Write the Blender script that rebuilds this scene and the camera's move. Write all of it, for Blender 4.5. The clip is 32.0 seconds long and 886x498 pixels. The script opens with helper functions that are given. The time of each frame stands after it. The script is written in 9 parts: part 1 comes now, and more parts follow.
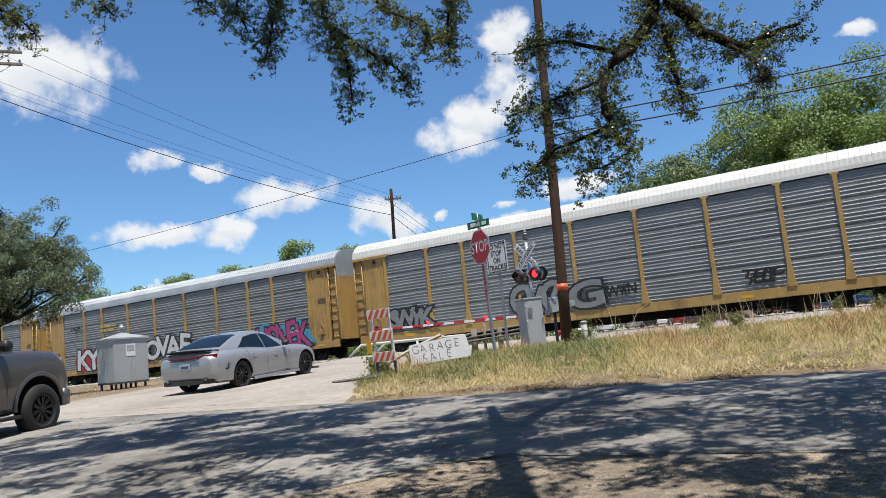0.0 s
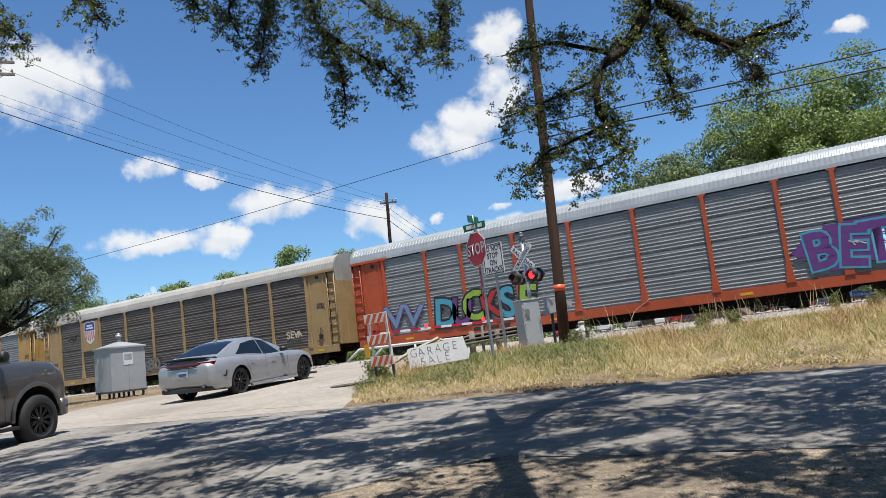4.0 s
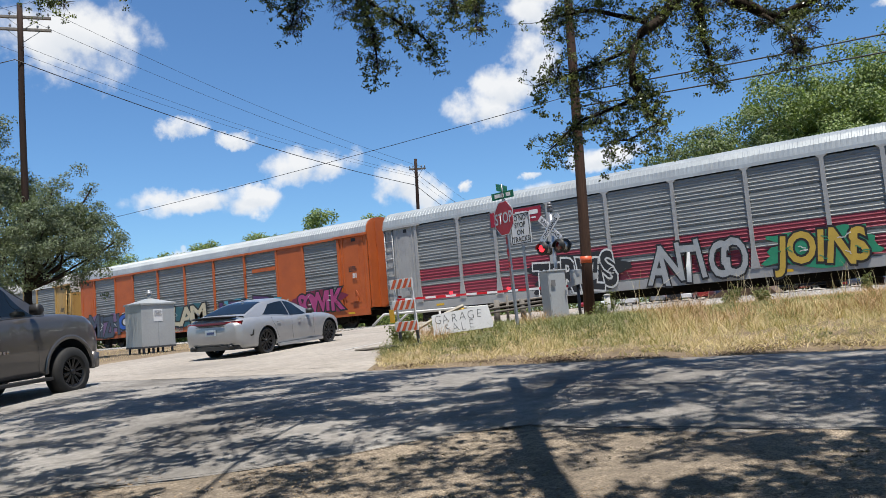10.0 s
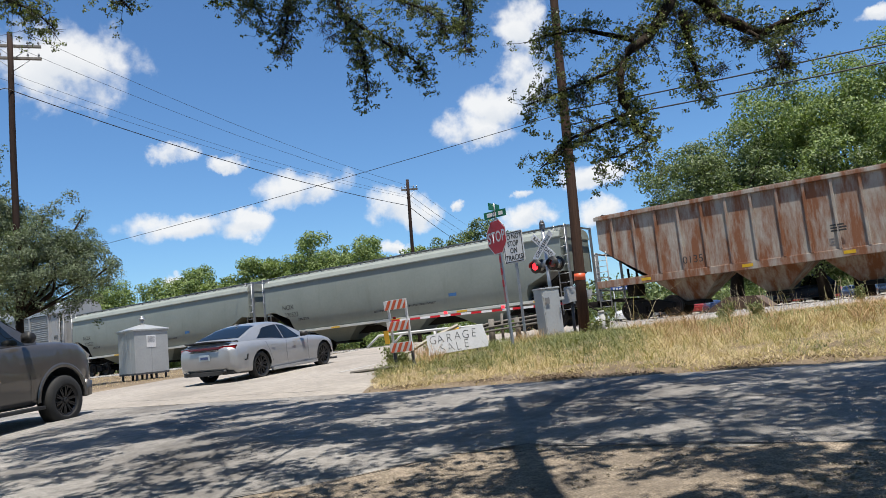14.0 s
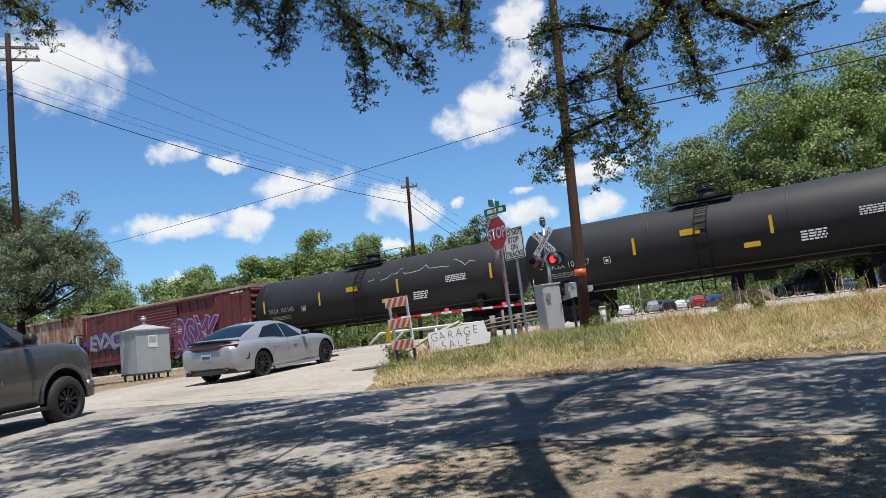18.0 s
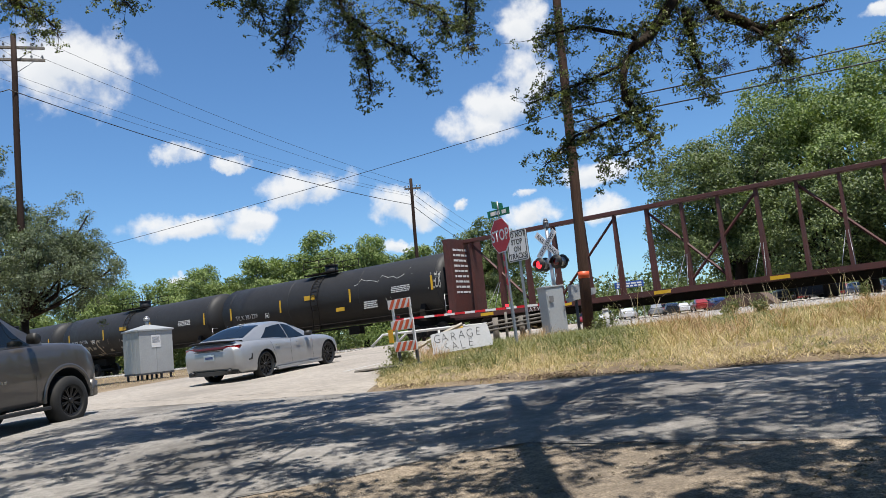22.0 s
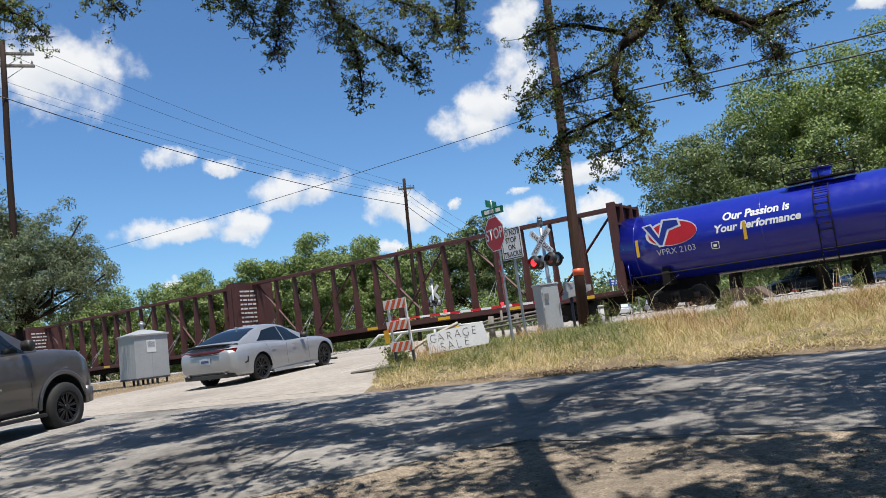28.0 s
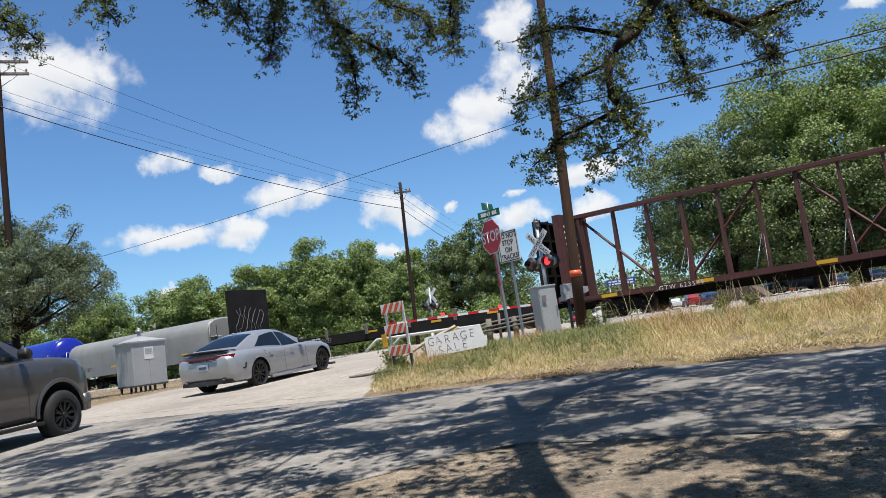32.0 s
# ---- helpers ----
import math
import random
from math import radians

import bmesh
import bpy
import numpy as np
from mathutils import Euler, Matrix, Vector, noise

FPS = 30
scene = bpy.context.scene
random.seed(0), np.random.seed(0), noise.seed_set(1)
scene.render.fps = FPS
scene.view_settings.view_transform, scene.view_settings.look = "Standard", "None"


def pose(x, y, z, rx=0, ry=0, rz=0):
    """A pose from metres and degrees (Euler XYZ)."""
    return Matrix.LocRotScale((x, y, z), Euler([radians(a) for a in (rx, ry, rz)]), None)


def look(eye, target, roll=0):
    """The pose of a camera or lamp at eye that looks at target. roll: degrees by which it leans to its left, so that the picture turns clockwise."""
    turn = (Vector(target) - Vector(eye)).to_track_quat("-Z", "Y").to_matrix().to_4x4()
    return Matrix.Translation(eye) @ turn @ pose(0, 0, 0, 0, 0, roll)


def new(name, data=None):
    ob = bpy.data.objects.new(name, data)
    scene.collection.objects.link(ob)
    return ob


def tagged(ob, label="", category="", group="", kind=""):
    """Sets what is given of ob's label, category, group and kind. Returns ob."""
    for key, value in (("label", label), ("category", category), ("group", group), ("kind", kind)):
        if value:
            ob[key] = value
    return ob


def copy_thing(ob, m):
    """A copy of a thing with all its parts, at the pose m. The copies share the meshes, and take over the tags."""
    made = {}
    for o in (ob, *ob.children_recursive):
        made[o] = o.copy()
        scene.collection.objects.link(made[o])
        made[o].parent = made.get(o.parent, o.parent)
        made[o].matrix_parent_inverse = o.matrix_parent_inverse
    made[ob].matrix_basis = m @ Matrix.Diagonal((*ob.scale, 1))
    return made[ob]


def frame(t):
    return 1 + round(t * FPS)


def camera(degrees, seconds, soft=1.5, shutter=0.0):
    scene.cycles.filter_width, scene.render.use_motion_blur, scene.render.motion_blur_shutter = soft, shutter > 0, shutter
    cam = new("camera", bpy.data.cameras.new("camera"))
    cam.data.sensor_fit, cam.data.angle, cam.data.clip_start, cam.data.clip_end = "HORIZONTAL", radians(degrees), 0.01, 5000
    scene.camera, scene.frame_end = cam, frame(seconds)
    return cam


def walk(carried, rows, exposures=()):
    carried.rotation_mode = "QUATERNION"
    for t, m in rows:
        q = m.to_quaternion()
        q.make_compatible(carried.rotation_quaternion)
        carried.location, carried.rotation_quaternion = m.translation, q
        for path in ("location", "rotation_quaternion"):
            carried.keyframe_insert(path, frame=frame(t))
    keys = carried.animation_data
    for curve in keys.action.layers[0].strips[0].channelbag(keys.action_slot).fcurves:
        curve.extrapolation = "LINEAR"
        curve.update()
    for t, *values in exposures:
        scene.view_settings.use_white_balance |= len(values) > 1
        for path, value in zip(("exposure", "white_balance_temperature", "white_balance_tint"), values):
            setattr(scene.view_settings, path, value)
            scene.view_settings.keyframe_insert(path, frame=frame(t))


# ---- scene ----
cam = camera(59.93, 32.0, soft=0.55)
EYE = (0.0, 0.0, 1.3)


def held(rx, ry, rz):
    """The camera is held by hand from one spot: only its turn changes, in degrees."""
    return pose(*EYE, rx, ry, rz)


walk(cam, [
    (0, held(97.15, 5.12, 33.27)), (0.5, held(97.21, 5.18, 33.25)), (1, held(97.27, 5.11, 33.24)),
    (1.5, held(97.26, 5.18, 33.23)), (2, held(97.26, 5.18, 33.23)), (2.5, held(97.28, 5.33, 33.20)),
    (3, held(97.31, 5.35, 33.20)), (3.5, held(97.30, 5.71, 33.17)), (5.5, held(97.49, 6.81, 33.02)),
    (6, held(97.73, 6.64, 32.93)), (6.5, held(97.98, 6.55, 32.87)), (7, held(98.09, 6.48, 32.89)),
    (7.5, held(98.20, 6.38, 32.96)), (8, held(98.10, 5.61, 33.22)), (8.5, held(97.23, 4.16, 33.77)),
    (9, held(95.78, 3.11, 34.58)), (9.5, held(94.96, 3.46, 35.05)), (10, held(95.10, 4.16, 34.94)),
    (10.5, held(95.49, 4.64, 34.78)), (11, held(95.71, 4.72, 34.67)), (11.5, held(95.83, 4.82, 34.61)),
    (12, held(95.94, 4.92, 34.59)), (12.5, held(96.04, 5.18, 34.57)), (13, held(96.34, 5.30, 34.56)),
    (13.5, held(96.55, 5.37, 34.55)), (14, held(96.55, 5.33, 34.56)), (14.5, held(96.46, 5.43, 34.62)),
    (16.5, held(96.28, 5.98, 34.64)), (17, held(96.27, 6.00, 34.64)), (17.5, held(96.33, 5.83, 34.64)),
    (18, held(96.34, 5.91, 34.66)), (18.5, held(96.26, 5.98, 34.65)), (19, held(96.27, 5.99, 34.67)),
    (19.5, held(96.29, 6.14, 34.70)), (20, held(96.41, 5.96, 34.71)), (20.5, held(96.52, 5.87, 34.66)),
    (21, held(96.56, 5.65, 34.66)), (21.5, held(96.56, 5.59, 34.74)), (22, held(96.49, 5.60, 34.87)),
    (22.5, held(96.40, 5.90, 34.89)), (23, held(96.37, 6.04, 34.86)), (23.5, held(96.42, 6.11, 34.79)),
    (24, held(96.45, 6.17, 34.73)), (24.5, held(96.45, 6.30, 34.64)), (25, held(96.48, 6.20, 34.58)),
    (25.5, held(96.47, 6.32, 34.55)), (27.5, held(96.48, 6.63, 34.56)), (28, held(96.42, 6.63, 34.57)),
    (28.5, held(96.37, 6.69, 34.59)), (29, held(96.36, 6.74, 34.59)), (29.5, held(96.41, 6.72, 34.60)),
    (30, held(96.44, 6.83, 34.58)), (30.5, held(96.51, 6.99, 34.59)), (31, held(96.57, 7.03, 34.50)),
    (31.5, held(96.59, 7.20, 34.45)), (32, held(96.64, 7.32, 34.41)),
], exposures=[(0, 0.58), (32, 0.58)])

# ---------------- sky and sun ----------------
SUN_AZ, SUN_EL = -40.0, 73.0     # degrees: from +x towards +y, and above the horizon
world = bpy.data.worlds.new("sky")
scene.world = world
world.use_nodes = True
WN, WL = world.node_tree.nodes, world.node_tree.links
WN.clear()


def wmath(op, a, b=None, c=None):
    n = WN.new("ShaderNodeMath")
    n.operation = op
    for i, v in enumerate((a, b, c)):
        if v is None:
            continue
        if isinstance(v, (int, float)):
            n.inputs[i].default_value = v
        else:
            WL.new(v, n.inputs[i])
    return n.outputs[0]


sky = WN.new("ShaderNodeTexSky")
sky.sky_type = "NISHITA"
sky.sun_disc = False
sky.sun_elevation = radians(SUN_EL)
sky.sun_rotation = radians(90 - SUN_AZ)
sky.air_density, sky.dust_density, sky.ozone_density = 1.0, 0.2, 2.6
coord = WN.new("ShaderNodeTexCoord")
sep = WN.new("ShaderNodeSeparateXYZ")
WL.new(coord.outputs["Generated"], sep.inputs[0])
warp = WN.new("ShaderNodeTexNoise")
warp.inputs["Scale"].default_value, warp.inputs["Detail"].default_value = 16.0, 6.0
warp.inputs["Roughness"].default_value = 0.62
WL.new(coord.outputs["Generated"], warp.inputs["Vector"])
wsep = WN.new("ShaderNodeSeparateColor")
WL.new(warp.outputs["Color"], wsep.inputs[0])
az = wmath("MULTIPLY", wmath("ARCTAN2", sep.outputs[1], sep.outputs[0]), 57.2958)
el = wmath("MULTIPLY", wmath("ARCSINE", sep.outputs[2]), 57.2958)
azd = wmath("ADD", az, wmath("MULTIPLY", wmath("SUBTRACT", wsep.outputs[0], 0.5), 4.0))
eld = wmath("ADD", el, wmath("MULTIPLY", wmath("SUBTRACT", wsep.outputs[1], 0.5), 3.0))
# cumulus clouds: azimuth, elevation, half width, half height in degrees
CLOUDS = [
    (149.9, 20.4, 5.3, 3.2), (142.9, 14.6, 1.9, 0.8),
    (139.4, 14.0, 1.4, 0.7), (134.0, 11.8, 4.0, 1.6),
    (141.7, 9.4, 5.3, 1.1), (138.5, 9.8, 2.3, 0.9), (127.2, 10.0, 2.5, 1.7), (125.4, 9.2, 1.9, 1.3),
    (122.7, 9.6, 0.7, 0.5), (120.8, 15.0, 3.8, 1.6), (118.7, 16.6, 3.0, 1.7), (116.3, 18.7, 2.5, 2.5),
    (116.5, 21.9, 2.1, 2.1), (112.2, 10.7, 4.0, 1.1), (117.6, 8.3, 2.5, 1.2),
    (112.2, 8.0, 1.9, 1.2), (143.8, 5.6, 0.8, 0.6), (127.5, 7.3, 1.6, 0.5),
    (117.4, 10.0, 1.1, 0.4), (92.8, 17.9, 1.3, 0.6), (40, 22, 12, 4),
    (-100, 18, 12, 4), (-170, 16, 10, 3),
]
cover, under = None, None
for a, e, w, h in CLOUDS:
    u = wmath("MULTIPLY", wmath("SUBTRACT", azd, a), 1 / w)
    v = wmath("MULTIPLY", wmath("SUBTRACT", eld, e), 1 / h)
    m = wmath("SUBTRACT", 1.0, wmath("ADD", wmath("MULTIPLY", u, u), wmath("MULTIPLY", v, v)))
    cover = m if cover is None else wmath("SMOOTH_MAX", cover, m, 0.25)
    low = wmath("MULTIPLY", wmath("SUBTRACT", 0.3, v), wmath("MAXIMUM", m, 0.0))
    under = low if under is None else wmath("MAXIMUM", under, low)
fluff = WN.new("ShaderNodeTexNoise")
fluff.inputs["Scale"].default_value, fluff.inputs["Detail"].default_value = 26.0, 9.0
fluff.inputs["Roughness"].default_value = 0.54
WL.new(coord.outputs["Generated"], fluff.inputs["Vector"])
dens = wmath("ADD", cover, wmath("MULTIPLY", wmath("SUBTRACT", fluff.outputs[0], 0.50), 2.6))
ramp = WN.new("ShaderNodeMapRange")
ramp.interpolation_type = "SMOOTHSTEP"
WL.new(dens, ramp.inputs[0])
ramp.inputs[1].default_value, ramp.inputs[2].default_value = -0.05, 1.0
shade = WN.new("ShaderNodeMapRange")
WL.new(wmath("SUBTRACT", under, wmath("MULTIPLY", fluff.outputs[0], 0.35)), shade.inputs[0])
shade.inputs[1].default_value, shade.inputs[2].default_value = 0.0, 0.9
tone = WN.new("ShaderNodeMix")
tone.data_type = "RGBA"
WL.new(shade.outputs[0], tone.inputs[0])
tone.inputs[6].default_value, tone.inputs[7].default_value = (8.2, 8.3, 8.4, 1), (5.4, 6.0, 6.8, 1)
mixs = WN.new("ShaderNodeMix")
mixs.data_type = "RGBA"
WL.new(wmath("MULTIPLY", ramp.outputs[0], 0.96), mixs.inputs[0])
deep = WN.new("ShaderNodeMix")
deep.data_type, deep.blend_type = "RGBA", "MULTIPLY"
deep.inputs[0].default_value = 1.0
WL.new(sky.outputs[0], deep.inputs[6])
deep.inputs[7].default_value = (0.73, 1.02, 1.27, 1)
WL.new(deep.outputs[2], mixs.inputs[6])
WL.new(tone.outputs[2], mixs.inputs[7])
back = WN.new("ShaderNodeBackground")
back.inputs["Strength"].default_value = 0.0753
WL.new(mixs.outputs[2], back.inputs[0])
wout = WN.new("ShaderNodeOutputWorld")
WL.new(back.outputs[0], wout.inputs[0])

sun = new("sun", bpy.data.lights.new("sun", "SUN"))
sun.data.energy, sun.data.angle, sun.data.color = 5.0, radians(0.53), (1.0, 0.95, 0.87)
sun_way = Vector((math.cos(radians(SUN_EL)) * math.cos(radians(SUN_AZ)), math.cos(radians(SUN_EL)) * math.sin(radians(SUN_AZ)), math.sin(radians(SUN_EL))))
sun.matrix_world = look(sun_way * 60, (0, 0, 0))

# ---------------- materials ----------------
MATS = {}


def mat(name, c1, c2=None, scale=3.0, rough=0.6, metal=0.0, bump=0.0, bscale=60.0, stretch=(1, 1, 1), fine=0.07,
        random_tone=0.0, island=False, sheen=0.0, glow=0.0, stain=None, stain_at=0.62, stain_scale=0.7, stain_stretch=None, clear=0.0, speck=0.0, speck_scale=70.0, spec=None):
    """A procedural surface: two tones in large patches, finer mottling, optional stains, fine relief."""
    if name in MATS:
        return MATS[name]
    m = bpy.data.materials.new(name)
    m.use_nodes = True
    n, l = m.node_tree.nodes, m.node_tree.links
    b = n["Principled BSDF"]
    c2 = c2 or tuple(v * 0.8 for v in c1)
    tc = n.new("ShaderNodeTexCoord")
    mp = n.new("ShaderNodeMapping")
    mp.inputs["Scale"].default_value = stretch
    l.new(tc.outputs["Object"], mp.inputs[0])

    def noise_tex(s, d=6.0, vec=None, r=0.6):
        t = n.new("ShaderNodeTexNoise")
        t.inputs["Scale"].default_value, t.inputs["Detail"].default_value, t.inputs["Roughness"].default_value = s, d, r
        l.new(vec or mp.outputs[0], t.inputs["Vector"])
        return t

    def blend(fac, a, c, kind="MIX"):
        x = n.new("ShaderNodeMix")
        x.data_type, x.blend_type = "RGBA", kind
        if isinstance(fac, float):
            x.inputs[0].default_value = fac
        else:
            l.new(fac, x.inputs[0])
        for i, v in ((6, a), (7, c)):
            if isinstance(v, tuple):
                x.inputs[i].default_value = (*v[:3], 1)
            else:
                l.new(v, x.inputs[i])
        return x.outputs[2]

    def steep(src, lo, hi):
        r = n.new("ShaderNodeMapRange")
        r.inputs[1].default_value, r.inputs[2].default_value = lo, hi
        l.new(src, r.inputs[0])
        return r.outputs[0]

    big = noise_tex(scale)
    col = blend(steep(big.outputs[0], 0.3, 0.7), c1, c2)
    if fine:
        small = noise_tex(scale * 14, 4.0)
        dark = n.new("ShaderNodeMapRange")
        dark.inputs[1].default_value, dark.inputs[2].default_value = 0.25, 0.75
        dark.inputs[3].default_value, dark.inputs[4].default_value = 1 - fine, 1 + fine
        l.new(small.outputs[0], dark.inputs[0])
        col = blend(1.0, col, dark.outputs[0], "MULTIPLY")
    if speck:
        grain = n.new("ShaderNodeMapRange")
        grain.inputs[1].default_value, grain.inputs[2].default_value = 0.3, 0.7
        grain.inputs[3].default_value, grain.inputs[4].default_value = 1 - speck, 1 + speck
        l.new(noise_tex(speck_scale, 5.0, None, 0.75).outputs[0], grain.inputs[0])
        col = blend(1.0, col, grain.outputs[0], "MULTIPLY")
    if stain:
        vec = None
        if stain_stretch:
            mp2 = n.new("ShaderNodeMapping")
            mp2.inputs["Scale"].default_value = stain_stretch
            l.new(tc.outputs["Object"], mp2.inputs[0])
            vec = mp2.outputs[0]
        st = noise_tex(stain_scale, 9.0, vec, 0.68)
        col = blend(steep(st.outputs[0], stain_at - 0.08, stain_at + 0.1), col, stain)
    if random_tone or island:
        if island:
            src = n.new("ShaderNodeNewGeometry").outputs["Random Per Island"]
        else:
            src = n.new("ShaderNodeObjectInfo").outputs["Random"]
        tone_r = n.new("ShaderNodeMapRange")
        tone_r.inputs[3].default_value, tone_r.inputs[4].default_value = 1 - (random_tone or 0.35), 1 + (random_tone or 0.35)
        l.new(src, tone_r.inputs[0])
        col = blend(1.0, col, tone_r.outputs[0], "MULTIPLY")
    l.new(col, b.inputs["Base Color"])
    b.inputs["Metallic"].default_value = metal
    if rough > 0.8:
        b.inputs["Specular IOR Level"].default_value = 0.15
    if spec is not None:
        b.inputs["Specular IOR Level"].default_value = spec
    rg = steep(noise_tex(scale * 5).outputs[0], 0.0, 1.0)
    rr = n.new("ShaderNodeMapRange")
    rr.inputs[3].default_value, rr.inputs[4].default_value = max(rough - 0.12, 0.02), min(rough + 0.12, 1)
    l.new(rg, rr.inputs[0])
    l.new(rr.outputs[0], b.inputs["Roughness"])
    if clear:
        b.inputs["Coat Weight"].default_value, b.inputs["Coat Roughness"].default_value = clear, 0.06
    if bump:
        bp = n.new("ShaderNodeBump")
        bp.inputs["Strength"].default_value, bp.inputs["Distance"].default_value = bump, 0.02
        l.new(noise_tex(bscale, 3.0).outputs[0], bp.inputs["Height"])
        l.new(bp.outputs[0], b.inputs["Normal"])
    if glow:
        l.new(col, b.inputs["Emission Color"])
        b.inputs["Emission Strength"].default_value = glow
    MATS[name] = m
    return m


def leaf_mat(name, c1, c2, gloss=0.45, through_light=0.25):
    m = bpy.data.materials.new(name)
    m.use_nodes = True
    n, l = m.node_tree.nodes, m.node_tree.links
    b = n["Principled BSDF"]
    g = n.new("ShaderNodeNewGeometry")
    x = n.new("ShaderNodeMix")
    x.data_type = "RGBA"
    x.inputs[6].default_value, x.inputs[7].default_value = (*c1, 1), (*c2, 1)
    l.new(g.outputs["Random Per Island"], x.inputs[0])
    l.new(x.outputs[2], b.inputs["Base Color"])
    b.inputs["Roughness"].default_value = gloss
    t = n.new("ShaderNodeBsdfTranslucent")
    bright = n.new("ShaderNodeMix")
    bright.data_type, bright.blend_type = "RGBA", "MULTIPLY"
    bright.inputs[0].default_value = 1.0
    l.new(x.outputs[2], bright.inputs[6])
    bright.inputs[7].default_value = (1.5, 1.6, 0.7, 1)
    l.new(bright.outputs[2], t.inputs[0])
    add = n.new("ShaderNodeMixShader")
    add.inputs[0].default_value = through_light
    l.new(b.outputs[0], add.inputs[1])
    l.new(t.outputs[0], add.inputs[2])
    l.new(add.outputs[0], n["Material Output"].inputs[0])
    return m


def glass_mat(name, tint, rough=0.03):
    m = bpy.data.materials.new(name)
    m.use_nodes = True
    b = m.node_tree.nodes["Principled BSDF"]
    b.inputs["Base Color"].default_value = (*tint, 1)
    b.inputs["Roughness"].default_value = rough
    b.inputs["IOR"].default_value = 1.5
    b.inputs["Specular IOR Level"].default_value = 0.6
    return m


STEEL_DARK = mat("dark running gear steel", (0.013, 0.012, 0.01), (0.022, 0.018, 0.016), 2.5, 0.8, 0.1, 0.3, 40, spec=0.15)
WHEEL = mat("worn wheel steel", (0.048, 0.04, 0.036), (0.072, 0.056, 0.044), 5, 0.55, 0.6)
GALV = mat("galvanised corrugated steel", (0.232, 0.244, 0.243), (0.17, 0.179, 0.179), 1.4, 0.5, 0.2, 0.15, 30, (0.4, 1, 1.6), 0.15, stain=(0.16, 0.144, 0.128), stain_at=0.66, stain_stretch=(1.5, 1, 0.5))
GALV_BROWN = mat("dulled brown corrugated steel", (0.132, 0.116, 0.1), (0.084, 0.074, 0.064), 1.2, 0.6, 0.25, 0.15, 30, (0.4, 1, 1.8), 0.15, stain=(0.08, 0.068, 0.056), stain_at=0.6)
YELLOW = mat("faded armour yellow paint", (0.40, 0.255, 0.082), (0.325, 0.20, 0.065), 1.2, 0.5, 0, 0.1, 40, stain=(0.16, 0.096, 0.044), stain_at=0.60, stain_stretch=(2, 1, 0.5))
TAN = mat("dirty tan paint", (0.336, 0.232, 0.104), (0.272, 0.18, 0.08), 1.2, 0.55, 0, 0.1, 40, stain=(0.176, 0.12, 0.064), stain_at=0.64, stain_stretch=(2, 1, 0.5))
ORANGE = mat("orange paint", (0.448, 0.1, 0.02), (0.352, 0.076, 0.018), 1.2, 0.5, 0, 0.1, 40, stain=(0.224, 0.072, 0.028), stain_at=0.68, stain_stretch=(2, 1, 0.5))
ORANGE_DARK = mat("deep orange red paint", (0.4, 0.072, 0.02), (0.32, 0.056, 0.02), 1.2, 0.5, 0, 0.1, 40, stain=(0.176, 0.04, 0.02), stain_at=0.67, stain_stretch=(2, 1, 0.5))
CARGREY = mat("light grey car paint", (0.336, 0.336, 0.328), (0.272, 0.272, 0.272), 1.2, 0.5, 0.1, 0.1, 40, stain=(0.16, 0.152, 0.144), stain_at=0.66, stain_stretch=(2, 1, 0.5))
CRIMSON = mat("crimson stripe paint", (0.24, 0.028, 0.048), (0.192, 0.024, 0.04), 2, 0.5)
ROOF_WHITE = mat("bright white roof paint", (0.512, 0.504, 0.468), (0.44, 0.432, 0.4), 1.0, 0.5, 0, 0.05, 30, stain=(0.4, 0.384, 0.352), stain_at=0.7)
ROOF_GALV = mat("pale galvanised roof", (0.376, 0.4, 0.4), (0.288, 0.308, 0.312), 1.0, 0.42, 0.3, 0.05, 30, stain=(0.28, 0.272, 0.264), stain_at=0.7)
ROOF_TAN = mat("weathered cream roof", (0.336, 0.328, 0.3), (0.264, 0.252, 0.228), 1.0, 0.55, 0, 0.05, 30, stain=(0.256, 0.232, 0.2), stain_at=0.62)
WHITE = mat("white paint", (0.64, 0.64, 0.632), (0.592, 0.592, 0.584), 3, 0.5)
BLACK = mat("black paint", (0.01, 0.01, 0.01), (0.014, 0.014, 0.015), 3, 0.55)
LETTER_WHITE = mat("white lettering", (0.624, 0.624, 0.608), (0.528, 0.528, 0.52), 6, 0.6)
LETTER_BLACK = mat("black lettering", (0.016, 0.016, 0.016), (0.028, 0.028, 0.028), 6, 0.6)
REFLECT_YELLOW = mat("yellow reflector sheeting", (0.6, 0.36, 0.016), (0.52, 0.304, 0.016), 6, 0.4)
HOPPER = mat("grey green hopper enamel", (0.212, 0.232, 0.204), (0.18, 0.2, 0.176), 0.6, 0.4, 0, 0.05, 20, (1, 1, 1), 0.06, stain=(0.16, 0.172, 0.148), stain_at=0.64, stain_stretch=(3, 1, 0.35))
RUSTED = mat("rust streaked off-white paint", (0.368, 0.336, 0.288), (0.288, 0.248, 0.2), 1.2, 0.75, 0, 0.25, 40, stain=(0.192, 0.072, 0.028), stain_at=0.485, stain_scale=1.0, stain_stretch=(2.2, 1, 0.45))
MAROON = mat("faded boxcar maroon", (0.128, 0.024, 0.022), (0.096, 0.019, 0.018), 1.0, 0.6, 0, 0.15, 40, stain=(0.096, 0.032, 0.024), stain_at=0.6, stain_stretch=(2, 1, 0.4))
BEAM_RED = mat("oxide red centrebeam paint", (0.08, 0.022, 0.017), (0.05, 0.015, 0.012), 1.5, 0.65, 0, 0.15, 40, stain=(0.056, 0.024, 0.02), stain_at=0.58)
